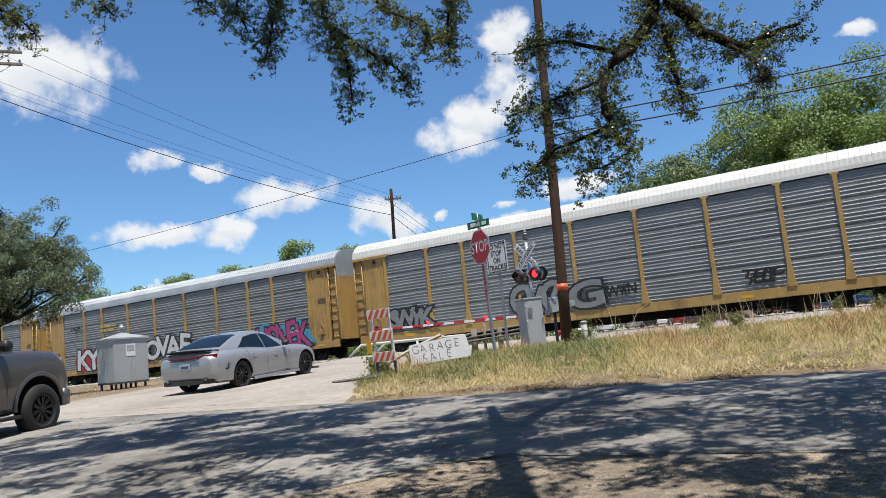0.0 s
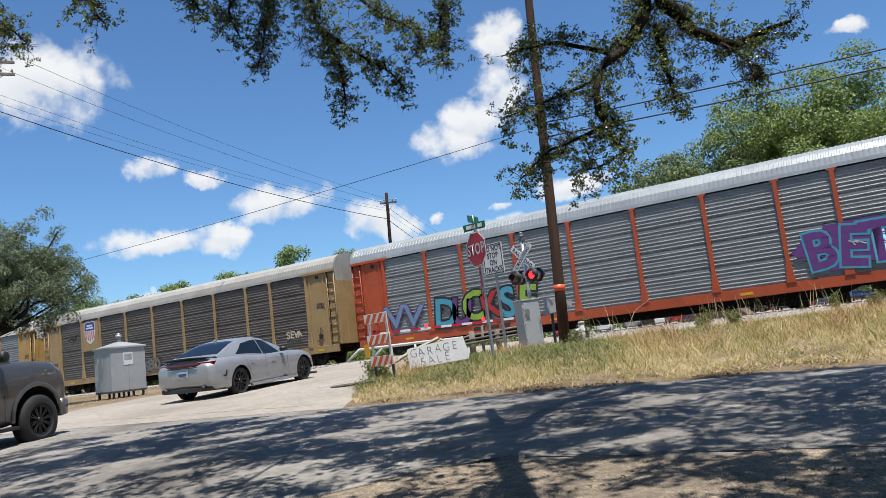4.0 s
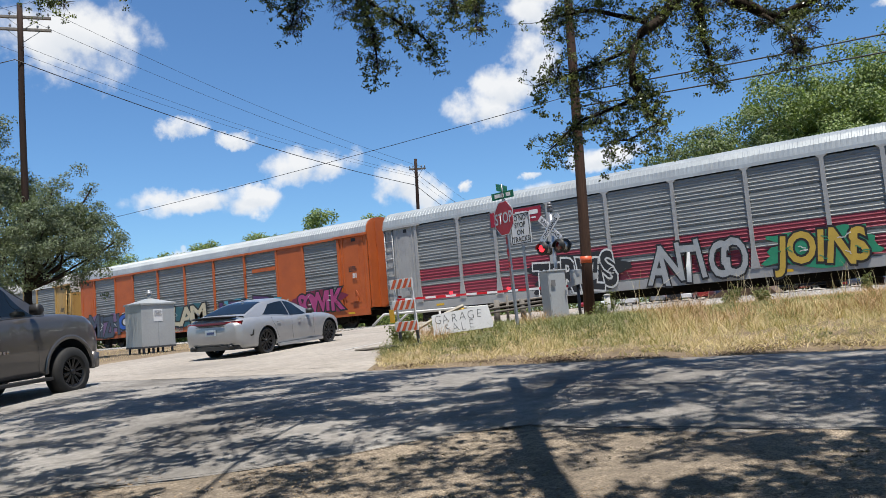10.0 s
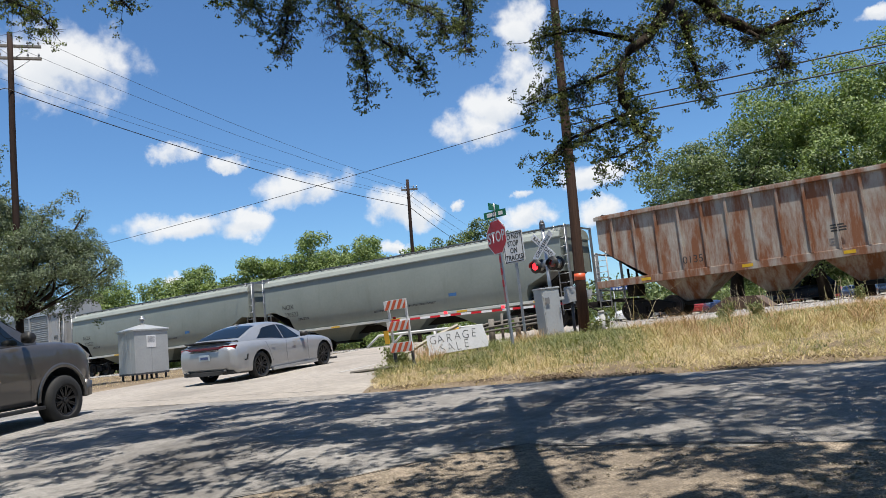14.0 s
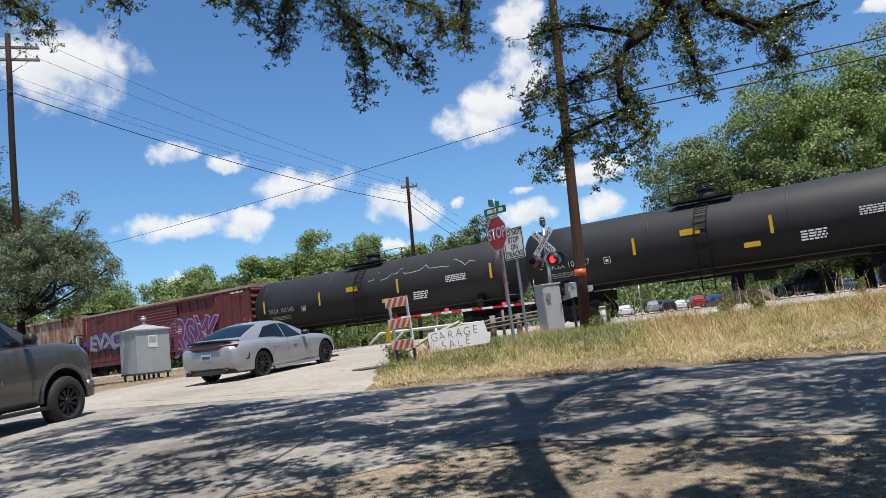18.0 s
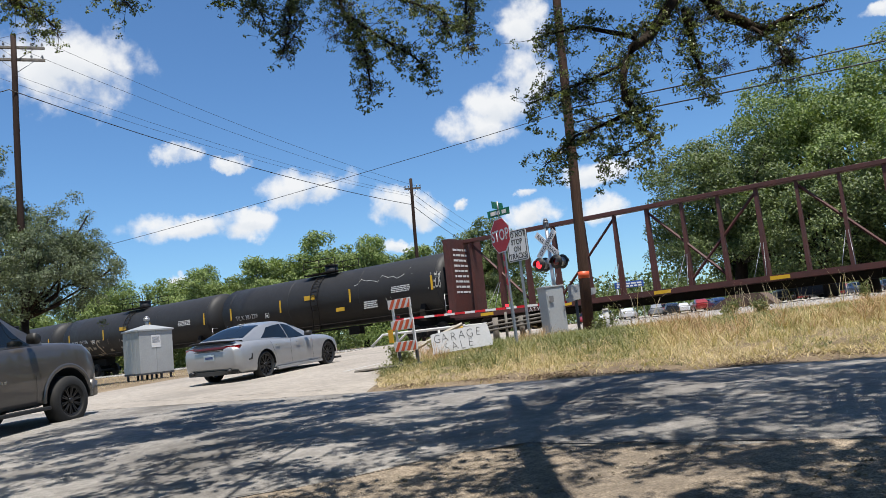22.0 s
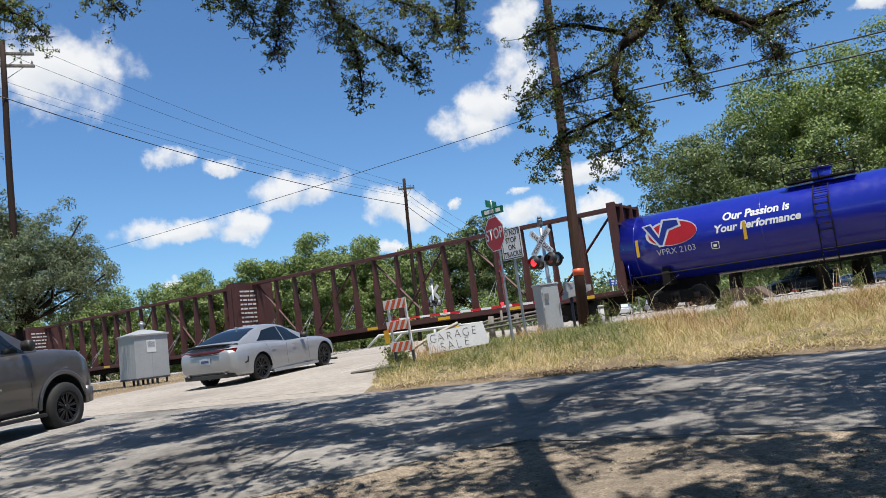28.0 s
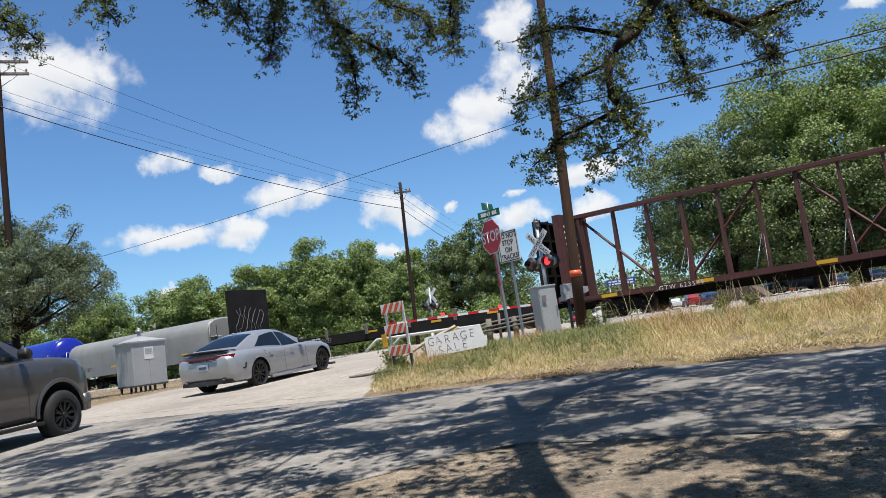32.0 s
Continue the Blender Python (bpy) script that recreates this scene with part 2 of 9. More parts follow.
TANK_BLACK = mat("satin black tank paint", (0.02, 0.02, 0.021), (0.026, 0.026, 0.026), 0.7, 0.55, 0, 0.05, 20, fine=0.1, spec=0.3, stain=(0.032, 0.03, 0.028), stain_at=0.68, stain_stretch=(1.2, 1, 0.6))
TANK_BLUE = mat("glossy royal blue tank paint", (0.01, 0.018, 0.264), (0.008, 0.014, 0.224), 0.7, 0.22, 0, 0.02, 20, fine=0.05, clear=0.4)
HOODGREY = mat("dusty grey hood paint", (0.208, 0.212, 0.204), (0.172, 0.176, 0.168), 0.8, 0.55, 0, 0.05, 30, stain=(0.136, 0.132, 0.128), stain_at=0.62, stain_stretch=(2, 1, 0.4))
FLATBLACK = mat("dull black flatcar paint", (0.01, 0.01, 0.01), (0.018, 0.016, 0.015), 1.2, 0.7, 0, 0.15, 40, spec=0.15)
RAIL_STEEL = mat("polished rail steel", (0.24, 0.224, 0.208), (0.176, 0.144, 0.12), 3, 0.35, 0.8)
TIE = mat("creosoted timber", (0.072, 0.056, 0.044), (0.048, 0.038, 0.032), 3, 0.85, 0, 0.4, 30, (0.3, 3, 3), random_tone=0.25)
ASPHALT = mat("worn grey asphalt", (0.262, 0.247, 0.228), (0.188, 0.177, 0.163), 0.5, 0.9, 0, 0.5, 90, fine=0.3, stain=(0.092, 0.085, 0.077), stain_at=0.6, stain_scale=0.35, speck=0.5, speck_scale=70)
ASPHALT_PALE = mat("sun bleached asphalt", (0.328, 0.296, 0.256), (0.268, 0.24, 0.208), 0.4, 0.9, 0, 0.4, 90, fine=0.22, stain=(0.208, 0.188, 0.164), stain_at=0.62, stain_scale=0.3, speck=0.2, speck_scale=40)
GRAVEL = mat("pale crushed gravel shoulder", (0.264, 0.216, 0.164), (0.18, 0.148, 0.112), 0.9, 0.95, 0, 0.9, 45, fine=0.45, stain=(0.128, 0.108, 0.088), stain_at=0.6, stain_scale=0.6, speck=0.75, speck_scale=60)
DIRT = mat("dry pale earth", (0.2, 0.152, 0.1), (0.128, 0.096, 0.064), 0.6, 0.95, 0, 0.7, 30, fine=0.35, stain=(0.288, 0.228, 0.152), stain_at=0.60, stain_scale=0.5, speck=0.4, speck_scale=35)
STONE = mat("limestone ballast", (0.32, 0.304, 0.28), (0.224, 0.212, 0.196), 2, 0.9, 0, 0.3, 40, island=True, random_tone=0.4)
CONCRETE = mat("weathered concrete", (0.336, 0.32, 0.296), (0.272, 0.256, 0.24), 0.8, 0.9, 0, 0.4, 50, stain=(0.192, 0.176, 0.16), stain_at=0.62)
POLEWOOD = mat("weathered pole timber", (0.092, 0.053, 0.035), (0.042, 0.025, 0.018), 1.5, 0.85, 0, 0.5, 30, (3, 3, 0.15), 0.3)
POLEGREY = mat("grey weathered timber", (0.176, 0.16, 0.14), (0.112, 0.1, 0.086), 2, 0.9, 0, 0.5, 30, (3, 3, 0.4), 0.3, random_tone=0.2)
ALU = mat("weathered aluminium", (0.44, 0.448, 0.456), (0.368, 0.376, 0.384), 1.5, 0.42, 0.7, 0.05, 30)
CABINET = mat("pale grey cabinet enamel", (0.36, 0.372, 0.372), (0.308, 0.32, 0.32), 1.2, 0.45, 0.2, 0.05, 30, stain=(0.288, 0.28, 0.264), stain_at=0.68, stain_stretch=(3, 3, 0.5))
ZINC = mat("zinc coated post", (0.304, 0.312, 0.32), (0.24, 0.248, 0.256), 3, 0.45, 0.7)
SIGN_RED = mat("red reflective sheeting", (0.48, 0.01, 0.018), (0.424, 0.01, 0.018), 3, 0.4)
SIGN_WHITE = mat("white reflective sheeting", (0.624, 0.624, 0.624), (0.576, 0.576, 0.576), 3, 0.4)
SIGN_GREEN = mat("green street sign sheeting", (0.008, 0.128, 0.064), (0.008, 0.104, 0.056), 3, 0.4)
SAFETY_ORANGE = mat("faded orange reflective stripe", (0.6, 0.096, 0.028), (0.52, 0.088, 0.028), 3, 0.45)
BARK = mat("furrowed live oak bark", (0.04, 0.03, 0.022), (0.02, 0.015, 0.012), 5, 0.95, 0, 0.9, 22, (1, 1, 0.4), 0.35)
LEAF_NEAR = leaf_mat("live oak leaf", (0.024, 0.036, 0.014), (0.216, 0.248, 0.104), 0.36, 0.36)
LEAF_FAR = leaf_mat("oak canopy leaf", (0.036, 0.056, 0.018), (0.16, 0.204, 0.068), 0.58)
LEAF_LIGHT = leaf_mat("sunny elm leaf", (0.064, 0.1, 0.024), (0.216, 0.276, 0.08), 0.58)
LEAF_GREY = leaf_mat("grey green oak leaf", (0.036, 0.05, 0.026), (0.165, 0.20, 0.11), 0.6)
MOSS = mat("grey brown ball moss", (0.068, 0.052, 0.04), (0.104, 0.088, 0.068), 8, 0.95)
GRASS_DRY = leaf_mat("dry straw grass", (0.29, 0.215, 0.122), (0.56, 0.455, 0.28), 0.7)
GRASS_GREEN = leaf_mat("green roadside grass", (0.072, 0.092, 0.028), (0.192, 0.2, 0.076), 0.6)
RUBBER = mat("black tyre rubber", (0.008, 0.008, 0.008), (0.014, 0.014, 0.014), 4, 0.8)

# ---------------- building helpers ----------------
def thing(name, m, label, category, group="", kind=""):
    ob = new(name)
    ob.empty_display_size = 0.2
    ob.matrix_basis = m
    return tagged(ob, label, category, group, kind)


def finish(bm, name, smooth=True, angle=35):
    if smooth:
        lim = radians(angle)
        for f in bm.faces:
            f.smooth = True
        for e in bm.edges:
            if len(e.link_faces) != 2 or e.calc_face_angle(4) > lim:
                e.smooth = False
    me = bpy.data.meshes.new(name)
    bm.to_mesh(me)
    bm.free()
    return me


def part(name, bm, material, parent=None, label="", smooth=True, m=None, kind=""):
    """Links a bmesh (or a mesh) as one mesh object under a thing or a part."""
    me = finish(bm, name, smooth) if isinstance(bm, bmesh.types.BMesh) else bm
    if isinstance(material, (list, tuple)):
        if not me.materials:
            for x in material:
                me.materials.append(x)
    elif not me.materials:
        me.materials.append(material)
    ob = new(name, me)
    if parent:
        ob.parent = parent
    if m:
        ob.matrix_basis = m
    return tagged(ob, label, kind=kind)


def box(bm, x0, y0, z0, x1, y1, z1, bev=0.0, mi=0):
    vs = [bm.verts.new((x, y, z)) for z in (z0, z1) for y in (y0, y1) for x in (x0, x1)]
    fs = [bm.faces.new([vs[i] for i in q]) for q in ((0, 2, 3, 1), (4, 5, 7, 6), (0, 1, 5, 4), (2, 6, 7, 3), (0, 4, 6, 2), (1, 3, 7, 5))]
    for f in fs:
        f.material_index = mi
    if bev:
        es = {e for f in fs for e in f.edges}
        bmesh.ops.bevel(bm, geom=list(es), offset=bev, segments=2, profile=0.6, affect="EDGES", clamp_overlap=True)
    return vs


def ring(c, u, v, r, n):
    return [c + u * (math.cos(2 * math.pi * i / n) * r) + v * (math.sin(2 * math.pi * i / n) * r) for i in range(n)]


def loft(bm, rings, closed=True, caps=True, mi=0):
    rows = [[bm.verts.new(p) for p in r] for r in rings]
    n = len(rows[0])
    for a, b in zip(rows, rows[1:]):
        for i in range(n if closed else n - 1):
            j = (i + 1) % n
            f = bm.faces.new((a[i], a[j], b[j], b[i]))
            f.material_index = mi
    if caps and closed:
        for r, flip in ((rows[0], True), (rows[-1], False)):
            f = bm.faces.new(r[::-1] if flip else r)
            f.material_index = mi
    return rows


def tube(bm, pts, r, n=6, caps=True, mi=0):
    """A round bar through points; r is one radius or one for each point."""
    pts = [Vector(p) for p in pts]
    rs = r if isinstance(r, (list, tuple)) else [r] * len(pts)
    rings = []
    for i, p in enumerate(pts):
        d = (pts[min(i + 1, len(pts) - 1)] - pts[max(i - 1, 0)]).normalized()
        u = d.cross(Vector((0, 0, 1)) if abs(d.z) < 0.9 else Vector((1, 0, 0))).normalized()
        rings.append(ring(p, u, d.cross(u), rs[i], n))
    loft(bm, rings, True, caps, mi)


def slab(bm, outline, y0, y1, mi=0):
    """An outline in x, z given a thickness along y."""
    a = [bm.verts.new((x, y0, z)) for x, z in outline]
    b = [bm.verts.new((x, y1, z)) for x, z in outline]
    n = len(a)
    for f in [bm.faces.new(a), bm.faces.new(b[::-1])] + [bm.faces.new((a[i], b[i], b[(i + 1) % n], a[(i + 1) % n])) for i in range(n)]:
        f.material_index = mi
    bmesh.ops.recalc_face_normals(bm, faces=bm.faces)


def put(bm, m):
    bmesh.ops.transform(bm, matrix=m, verts=bm.verts)
    return bm


def raw_mesh(name, verts, quads, material, parent=None, label="", kind="", smooth=False):
    me = bpy.data.meshes.new(name)
    verts = np.asarray(verts, np.float32)
    quads = np.asarray(quads, np.int32)
    k = quads.shape[1]
    me.vertices.add(len(verts))
    me.vertices.foreach_set("co", verts.ravel())
    me.loops.add(quads.size)
    me.loops.foreach_set("vertex_index", quads.ravel())
    me.polygons.add(len(quads))
    me.polygons.foreach_set("loop_start", np.arange(0, quads.size, k, dtype=np.int32))
    me.update(calc_edges=True)
    if smooth:
        me.polygons.foreach_set("use_smooth", np.ones(len(quads), bool))
    me.materials.append(material)
    ob = new(name, me)
    if parent:
        ob.parent = parent
    return tagged(ob, label, kind=kind)


TEXTS = {}


def text_mesh(words, size, swell=0.0, spacing=1.0, slant=0.0):
    """Lettering as a thin flat mesh in the x-z plane that faces -y."""
    key = (words, size, swell, spacing, slant)
    if key not in TEXTS:
        cu = bpy.data.curves.new("lettering", "FONT")
        cu.body, cu.size, cu.offset, cu.space_character, cu.shear = words, size, swell, spacing, slant
        cu.align_x, cu.resolution_u, cu.extrude = "CENTER", 3, 0.0
        ob = bpy.data.objects.new("lettering", cu)
        me = bpy.data.meshes.new_from_object(ob)
        bpy.data.objects.remove(ob)
        bpy.data.curves.remove(cu)
        me.transform(pose(0, 0, 0, 90))
        TEXTS[key] = me
    return TEXTS[key].copy()


def lettering(parent, words, x, y, z, size, material, swell=0.0, spacing=1.0, slant=0.0, name="lettering", turn=0.0, squash=1.0):
    me = text_mesh(words, size, swell, spacing, slant)
    me.transform(pose(x, y, z, 0, turn, 0) @ Matrix.Diagonal((squash, 1, 1, 1)))
    return part(name, me, material, parent)


def bars(parent, x, y, z, w, h, rows, material, rnd, name="lettering"):
    """Writing too small to read, as plain bars."""
    bm = bmesh.new()
    for i in range(rows):
        zz = z - i * h * 1.7
        xx = x
        while xx < x + w - h:
            ww = rnd.uniform(1.2, 4.5) * h
            ww = min(ww, x + w - xx)
            box(bm, xx, y, zz, xx + ww, y + 0.002, zz + h)
            xx += ww + h * 0.7
    return part(name, bm, material, parent, smooth=False, kind="stuff")


# ---------------- lie of the land ----------------
TRACK_Y, RAIL_Z, GRADE = 32.25, 1.39, 0.01
GY = (-400, -40, 0, 4, 7.57, 13.4, 16, 20, 24, 28, 29.6, 35, 37, 60, 160, 1600)
GZ = (-1.2, -0.6, 0.10, 0.34, 0.58, 0.83, 0.95, 1.03, 1.10, 1.20, 1.30, 1.29, 1.15, 1.25, 2.0, 4.0)
RY = (-40, 0, 4, 7.57, 13.4, 16, 20, 24, 28, 30.6, 34, 36, 42, 60, 160)
RZ = (-0.6, 0.10, 0.34, 0.58, 0.83, 0.95, 1.06, 1.18, 1.30, 1.375, 1.375, 1.36, 1.3, 1.28, 2.0)


def road_right(y):
    return -11.0 - (y - 12.9) * 0.16 if y > 12.9 else -11.0 + (12.9 - y) * 0.75


def road_left(y):
    return -22.6 - (y - 12.9) * 0.10


def ground_z(x, y):
    g = np.interp(y, GY, GZ)
    r = np.interp(y, RY, RZ) - 0.03
    k = np.clip(1 - np.maximum(x - (-11.0 - (y - 12.9) * 0.16), (-22.6 - (y - 12.9) * 0.10) - x) / 2.0, 0, 1)
    bank = 0.12 * np.clip((x - (-11.0 - (y - 12.9) * 0.16)) / 1.6, 0, 1) * np.clip((y - 11.5) / 3.0, 0, 1) * np.clip((22.0 - y) / 5.0, 0, 1)
    rise = 0.13 * np.clip((x + 6.0) / 6.0, 0, 1) * np.clip((y - 14) / 8.0, 0, 1) * np.clip((28.5 - y) / 5.0, 0, 1)
    return g + (np.maximum(r, g) - g) * k + bank + rise + GRADE * np.clip(x, -150, 150)


def road_z(x, y):
    return float(np.interp(y, RY, RZ) + GRADE * x)


def spread(a, b, fine, lo, hi):
    """Grid lines: fine between a and b, ever wider out to lo and hi."""
    mid = list(np.arange(a, b, fine))
    left, s, v = [], fine, a
    while v > lo:
        s *= 1.35
        v -= s
        left.append(max(v, lo))
    right, s, v = [b], fine, b
    while v < hi:
        s *= 1.35
        v += s
        right.append(min(v, hi))
    return np.array(left[::-1] + mid + right)


gx, gy = spread(-62, 8, 0.5, -1500, 1500), spread(-4, 46, 0.5, -300, 1600)
GXX, GYY = np.meshgrid(gx, gy)
GZZ = ground_z(GXX, GYY)
near = (np.abs(GXX + 25) < 60) & (GYY > 10) & (GYY < 60) & (GXX > np.where(GYY > 12.9, -11.0 - (GYY - 12.9) * 0.16, -11.0 + (12.9 - GYY) * 0.75) + 0.6)
GZZ = GZZ + near * 0.03 * np.sin(GXX * 2.1 + np.cos(GYY * 1.7) * 2) * np.cos(GYY * 2.6 + np.sin(GXX * 1.3))
idx = np.arange(GXX.size).reshape(GXX.shape)
quads = np.stack([idx[:-1, :-1], idx[:-1, 1:], idx[1:, 1:], idx[1:, :-1]], -1).reshape(-1, 4)
ground = raw_mesh("ground", np.stack([GXX, GYY, GZZ], -1).reshape(-1, 3), quads, DIRT, smooth=True, kind="structure")
tagged(ground, "dry pale earth with stains and patchy cover", "ground")


def sheet(name, outline_rows, material, label, lift=0.02, category="road"):
    """A draped strip: rows of (y, x from, x to), cut into short pieces across and along."""
    vs, fs = [], []
    n = 24
    for y, a, b in outline_rows:
        for i in range(n + 1):
            x = a + (b - a) * i / n
            vs.append((x, y, road_z(x, y) + (lift if 0 < i < n else -0.045)))
    for r in range(len(outline_rows) - 1):
        for i in range(n):
            k = r * (n + 1) + i
            fs.append((k, k + 1, k + n + 2, k + n + 1))
    ob = raw_mesh(name, vs, fs, material, smooth=True, kind="structure")
    return tagged(ob, label, category)


def near_edge(x):
    """Where the asphalt of the side road ends on the camera's side."""
    return float(np.interp(x, (-40, -14, -8.5, -5.9, -5.04, -4.1, -3.74, -3.49, -2.95, -0.7, 60), (0.6, 1.2, 2.0, 2.9, 3.4, 4.1, 4.6, 5.0, 5.3, 5.33, 5.4)))


wob = random.Random(4)
rows = []
for y in np.arange(8.95, 64, 0.35):
    rows.append((float(y), road_left(y) + wob.uniform(-0.06, 0.06), road_right(y) + 0.75 * min(1.0, max(0.0, (15.5 - y) / 3.0)) + wob.uniform(-0.05, 0.05)))
sheet("road", rows, ASPHALT_PALE, "sun bleached asphalt road climbing to the crossing")
vs, fs = [], []
xs = np.concatenate([np.arange(-150, -40, 4), np.arange(-40, 6, 0.3), np.arange(6, 70, 4)])
ys = np.concatenate([[5.52], np.linspace(5.6, 8.95, 12), [9.02]])
for j, y in enumerate(ys):
    for x in xs:
        lip = near_edge(x)
        yy = lip - 0.06 + (y - 5.52) / 3.5 * (9.08 - lip) + (0.04 * math.sin(x * 1.3) + 0.03 * math.sin(x * 3.7 + 1) if j in (0, 13) else 0.0)
        vs.append((x, yy, road_z(x, yy) + (0.026 if 0 < j < 13 else 0.004)))
n = len(xs)
fs = [(j * n + i, j * n + i + 1, (j + 1) * n + i + 1, (j + 1) * n + i) for j in range(13) for i in range(n - 1)]
side = raw_mesh("road_2", vs, fs, ASPHALT, smooth=True, kind="structure")
tagged(side, "worn grey asphalt side road under tree shade", "road")
vs, fs = [], []
ys = np.linspace(-4, 5.75, 20)
for j, y in enumerate(ys):
    for x in xs:
        vs.append((x, y, road_z(x, y) + 0.012 + 0.012 * math.sin(x * 5 + y * 3) * math.sin(y * 7)))
fs = [(j * n + i, j * n + i + 1, (j + 1) * n + i + 1, (j + 1) * n + i) for j in range(19) for i in range(n - 1)]
shoulder = raw_mesh("shoulder", vs, fs, GRAVEL, smooth=True, kind="structure")
tagged(shoulder, "pale crushed gravel shoulder beside the asphalt", "shoulder")

# ---------------- track ----------------
for k, off in enumerate((-0.7175, 0.7175)):
    bm = bmesh.new()
    prof = [(-0.07, 0), (0.07, 0), (0.07, 0.02), (0.012, 0.05), (0.012, 0.13), (0.036, 0.14), (0.036, 0.172), (-0.036, 0.172), (-0.036, 0.14), (-0.012, 0.13), (-0.012, 0.05), (-0.07, 0.02)]
    rings = []
    for x in range(-420, 541, 40):
        rings.append([Vector((x, TRACK_Y + off + a, RAIL_Z - 0.172 + b + GRADE * x)) for a, b in prof])
    loft(bm, rings)
    rail = part("rail", bm, RAIL_STEEL, smooth=False)
    tagged(rail, "steel running rail with a polished head", "rail", "track rails")
bm = bmesh.new()
box(bm, -0.115, -1.3, -0.18, 0.115, 1.3, 0, 0.012)
tie_me = finish(bm, "sleeper", False)
sleepers = tagged(new("sleepers"), "creosoted timber sleepers under the rails", "sleepers", kind="structure")
for i in range(110):
    x = -62 + i * 0.55
    if -23.5 < x < -13:
        continue
    part("sleeper", tie_me, TIE, sleepers, m=pose(x, TRACK_Y, RAIL_Z - 0.175 + GRADE * x))
crossing = tagged(new("level_crossing"), "grey concrete crossing panels between the rails", "crossing", kind="structure")
for k in range(4):
    for y0, y1 in ((-2.2, -0.82), (-0.62, 0.62), (0.82, 2.2)):
        bm = bmesh.new()
        x0 = -24.4 + k * 2.9
        box(bm, x0, TRACK_Y + y0, 1.2 + GRADE * x0, x0 + 2.86, TRACK_Y + y1, RAIL_Z - 0.01 + GRADE * (x0 + 1.4), 0.01)
        part("panel", bm, CONCRETE, crossing, smooth=False)

# tar seams, and the shade at the side road's ragged lip as a dark strip
def seam(a, b, w, lift, material, name, parent, wander):
    rnd = random.Random(int(a[0] * 10 + a[1] * 7))
    n = max(8, int(math.hypot(b[0] - a[0], b[1] - a[1]) / 0.12))
    vs, fs, off = [], [], 0.0
    for i in range(n + 1):
        x, y = a[0] + (b[0] - a[0]) * i / n, a[1] + (b[1] - a[1]) * i / n
        off = off * 0.9 + rnd.uniform(-1, 1) * wander
        half_w = w * rnd.uniform(0.25, 1.0)
        for q in (-1, 1):
            vs.append((x, y + off + q * half_w, road_z(x, y + off) + lift))
    for i in range(n):
        k = 2 * i
        fs.append((k, k + 2, k + 3, k + 1))
    raw_mesh(name, vs, fs, material, parent)


TAR_AND_SHADE = mat("dark crack filler and lip shade", (0.036, 0.034, 0.034), (0.052, 0.048, 0.046), 4, 0.85)
seam((-9.8, 6.75), (-0.5, 7.15), 0.014, 0.031, TAR_AND_SHADE, "tar_seam", side, 0.03)
seam((-13.5, 7.9), (-6.5, 8.45), 0.012, 0.031, TAR_AND_SHADE, "tar_seam", side, 0.03)
CRACK = [(-7.12, 3.33), (-6.38, 4.05), (-6.20, 4.69), (-5.57, 5.18), (-4.94, 6.13)]
for a, b in zip(CRACK, CRACK[1:]):
    seam(a, b, 0.012, 0.031, TAR_AND_SHADE, "tar_seam", side, 0.012)
# the lip's shade is a dark ribbon in the crack filler's colour
LIP = [(x, near_edge(x)) for x in (-8.5, -5.9, -5.04, -4.1, -3.74, -3.49, -2.95, -0.7, 3.5)]
for a, b in zip(LIP, LIP[1:]):
    seam(a, b, 0.02, 0.030, TAR_AND_SHADE, "broken_edge", side, 0.012)
seam((-14.5, 10.6), (-12.2, 11.4), 0.012, 0.025, TAR_AND_SHADE, "tar_seam", bpy.data.objects["road"], 0.03)
seam((-21.5, 14.6), (-13.5, 15.6), 0.014, 0.025, TAR_AND_SHADE, "tar_seam", bpy.data.objects["road"], 0.03)
seam((-19.5, 10.2), (-9.0, 9.6), 0.014, 0.025, TAR_AND_SHADE, "tar_seam", bpy.data.objects["road"], 0.03)

# ---------------- rolling stock ----------------
CARS = []          # things and the place of their front end at the start
WHEELSETS = []
ROLL = pose(0, 0, 0, 0, -math.degrees(math.atan(GRADE)), 0)


def make_wheelset():
    bm = bmesh.new()
    tube(bm, [(0, -0.95, 0), (0, 0.95, 0)], 0.085, 10)
    for s in (-1, 1):
        prof = [(0.70, 0.15), (0.72, 0.30), (0.70, 0.37), (0.68, 0.455), (0.705, 0.455), (0.72, 0.43), (0.82, 0.415), (0.82, 0.36), (0.775, 0.33), (0.765, 0.16), (0.84, 0.13)]
        rings = [ring(Vector((0, s * y, 0)), Vector((1, 0, 0)), Vector((0, 0, 1)), r, 28) for y, r in prof]
        loft(bm, rings)
        tube(bm, [(0, s * 0.93, 0), (0, s * 1.12, 0)], 0.11, 8)
    bmesh.ops.recalc_face_normals(bm, faces=bm.faces)
    return finish(bm, "wheelset")


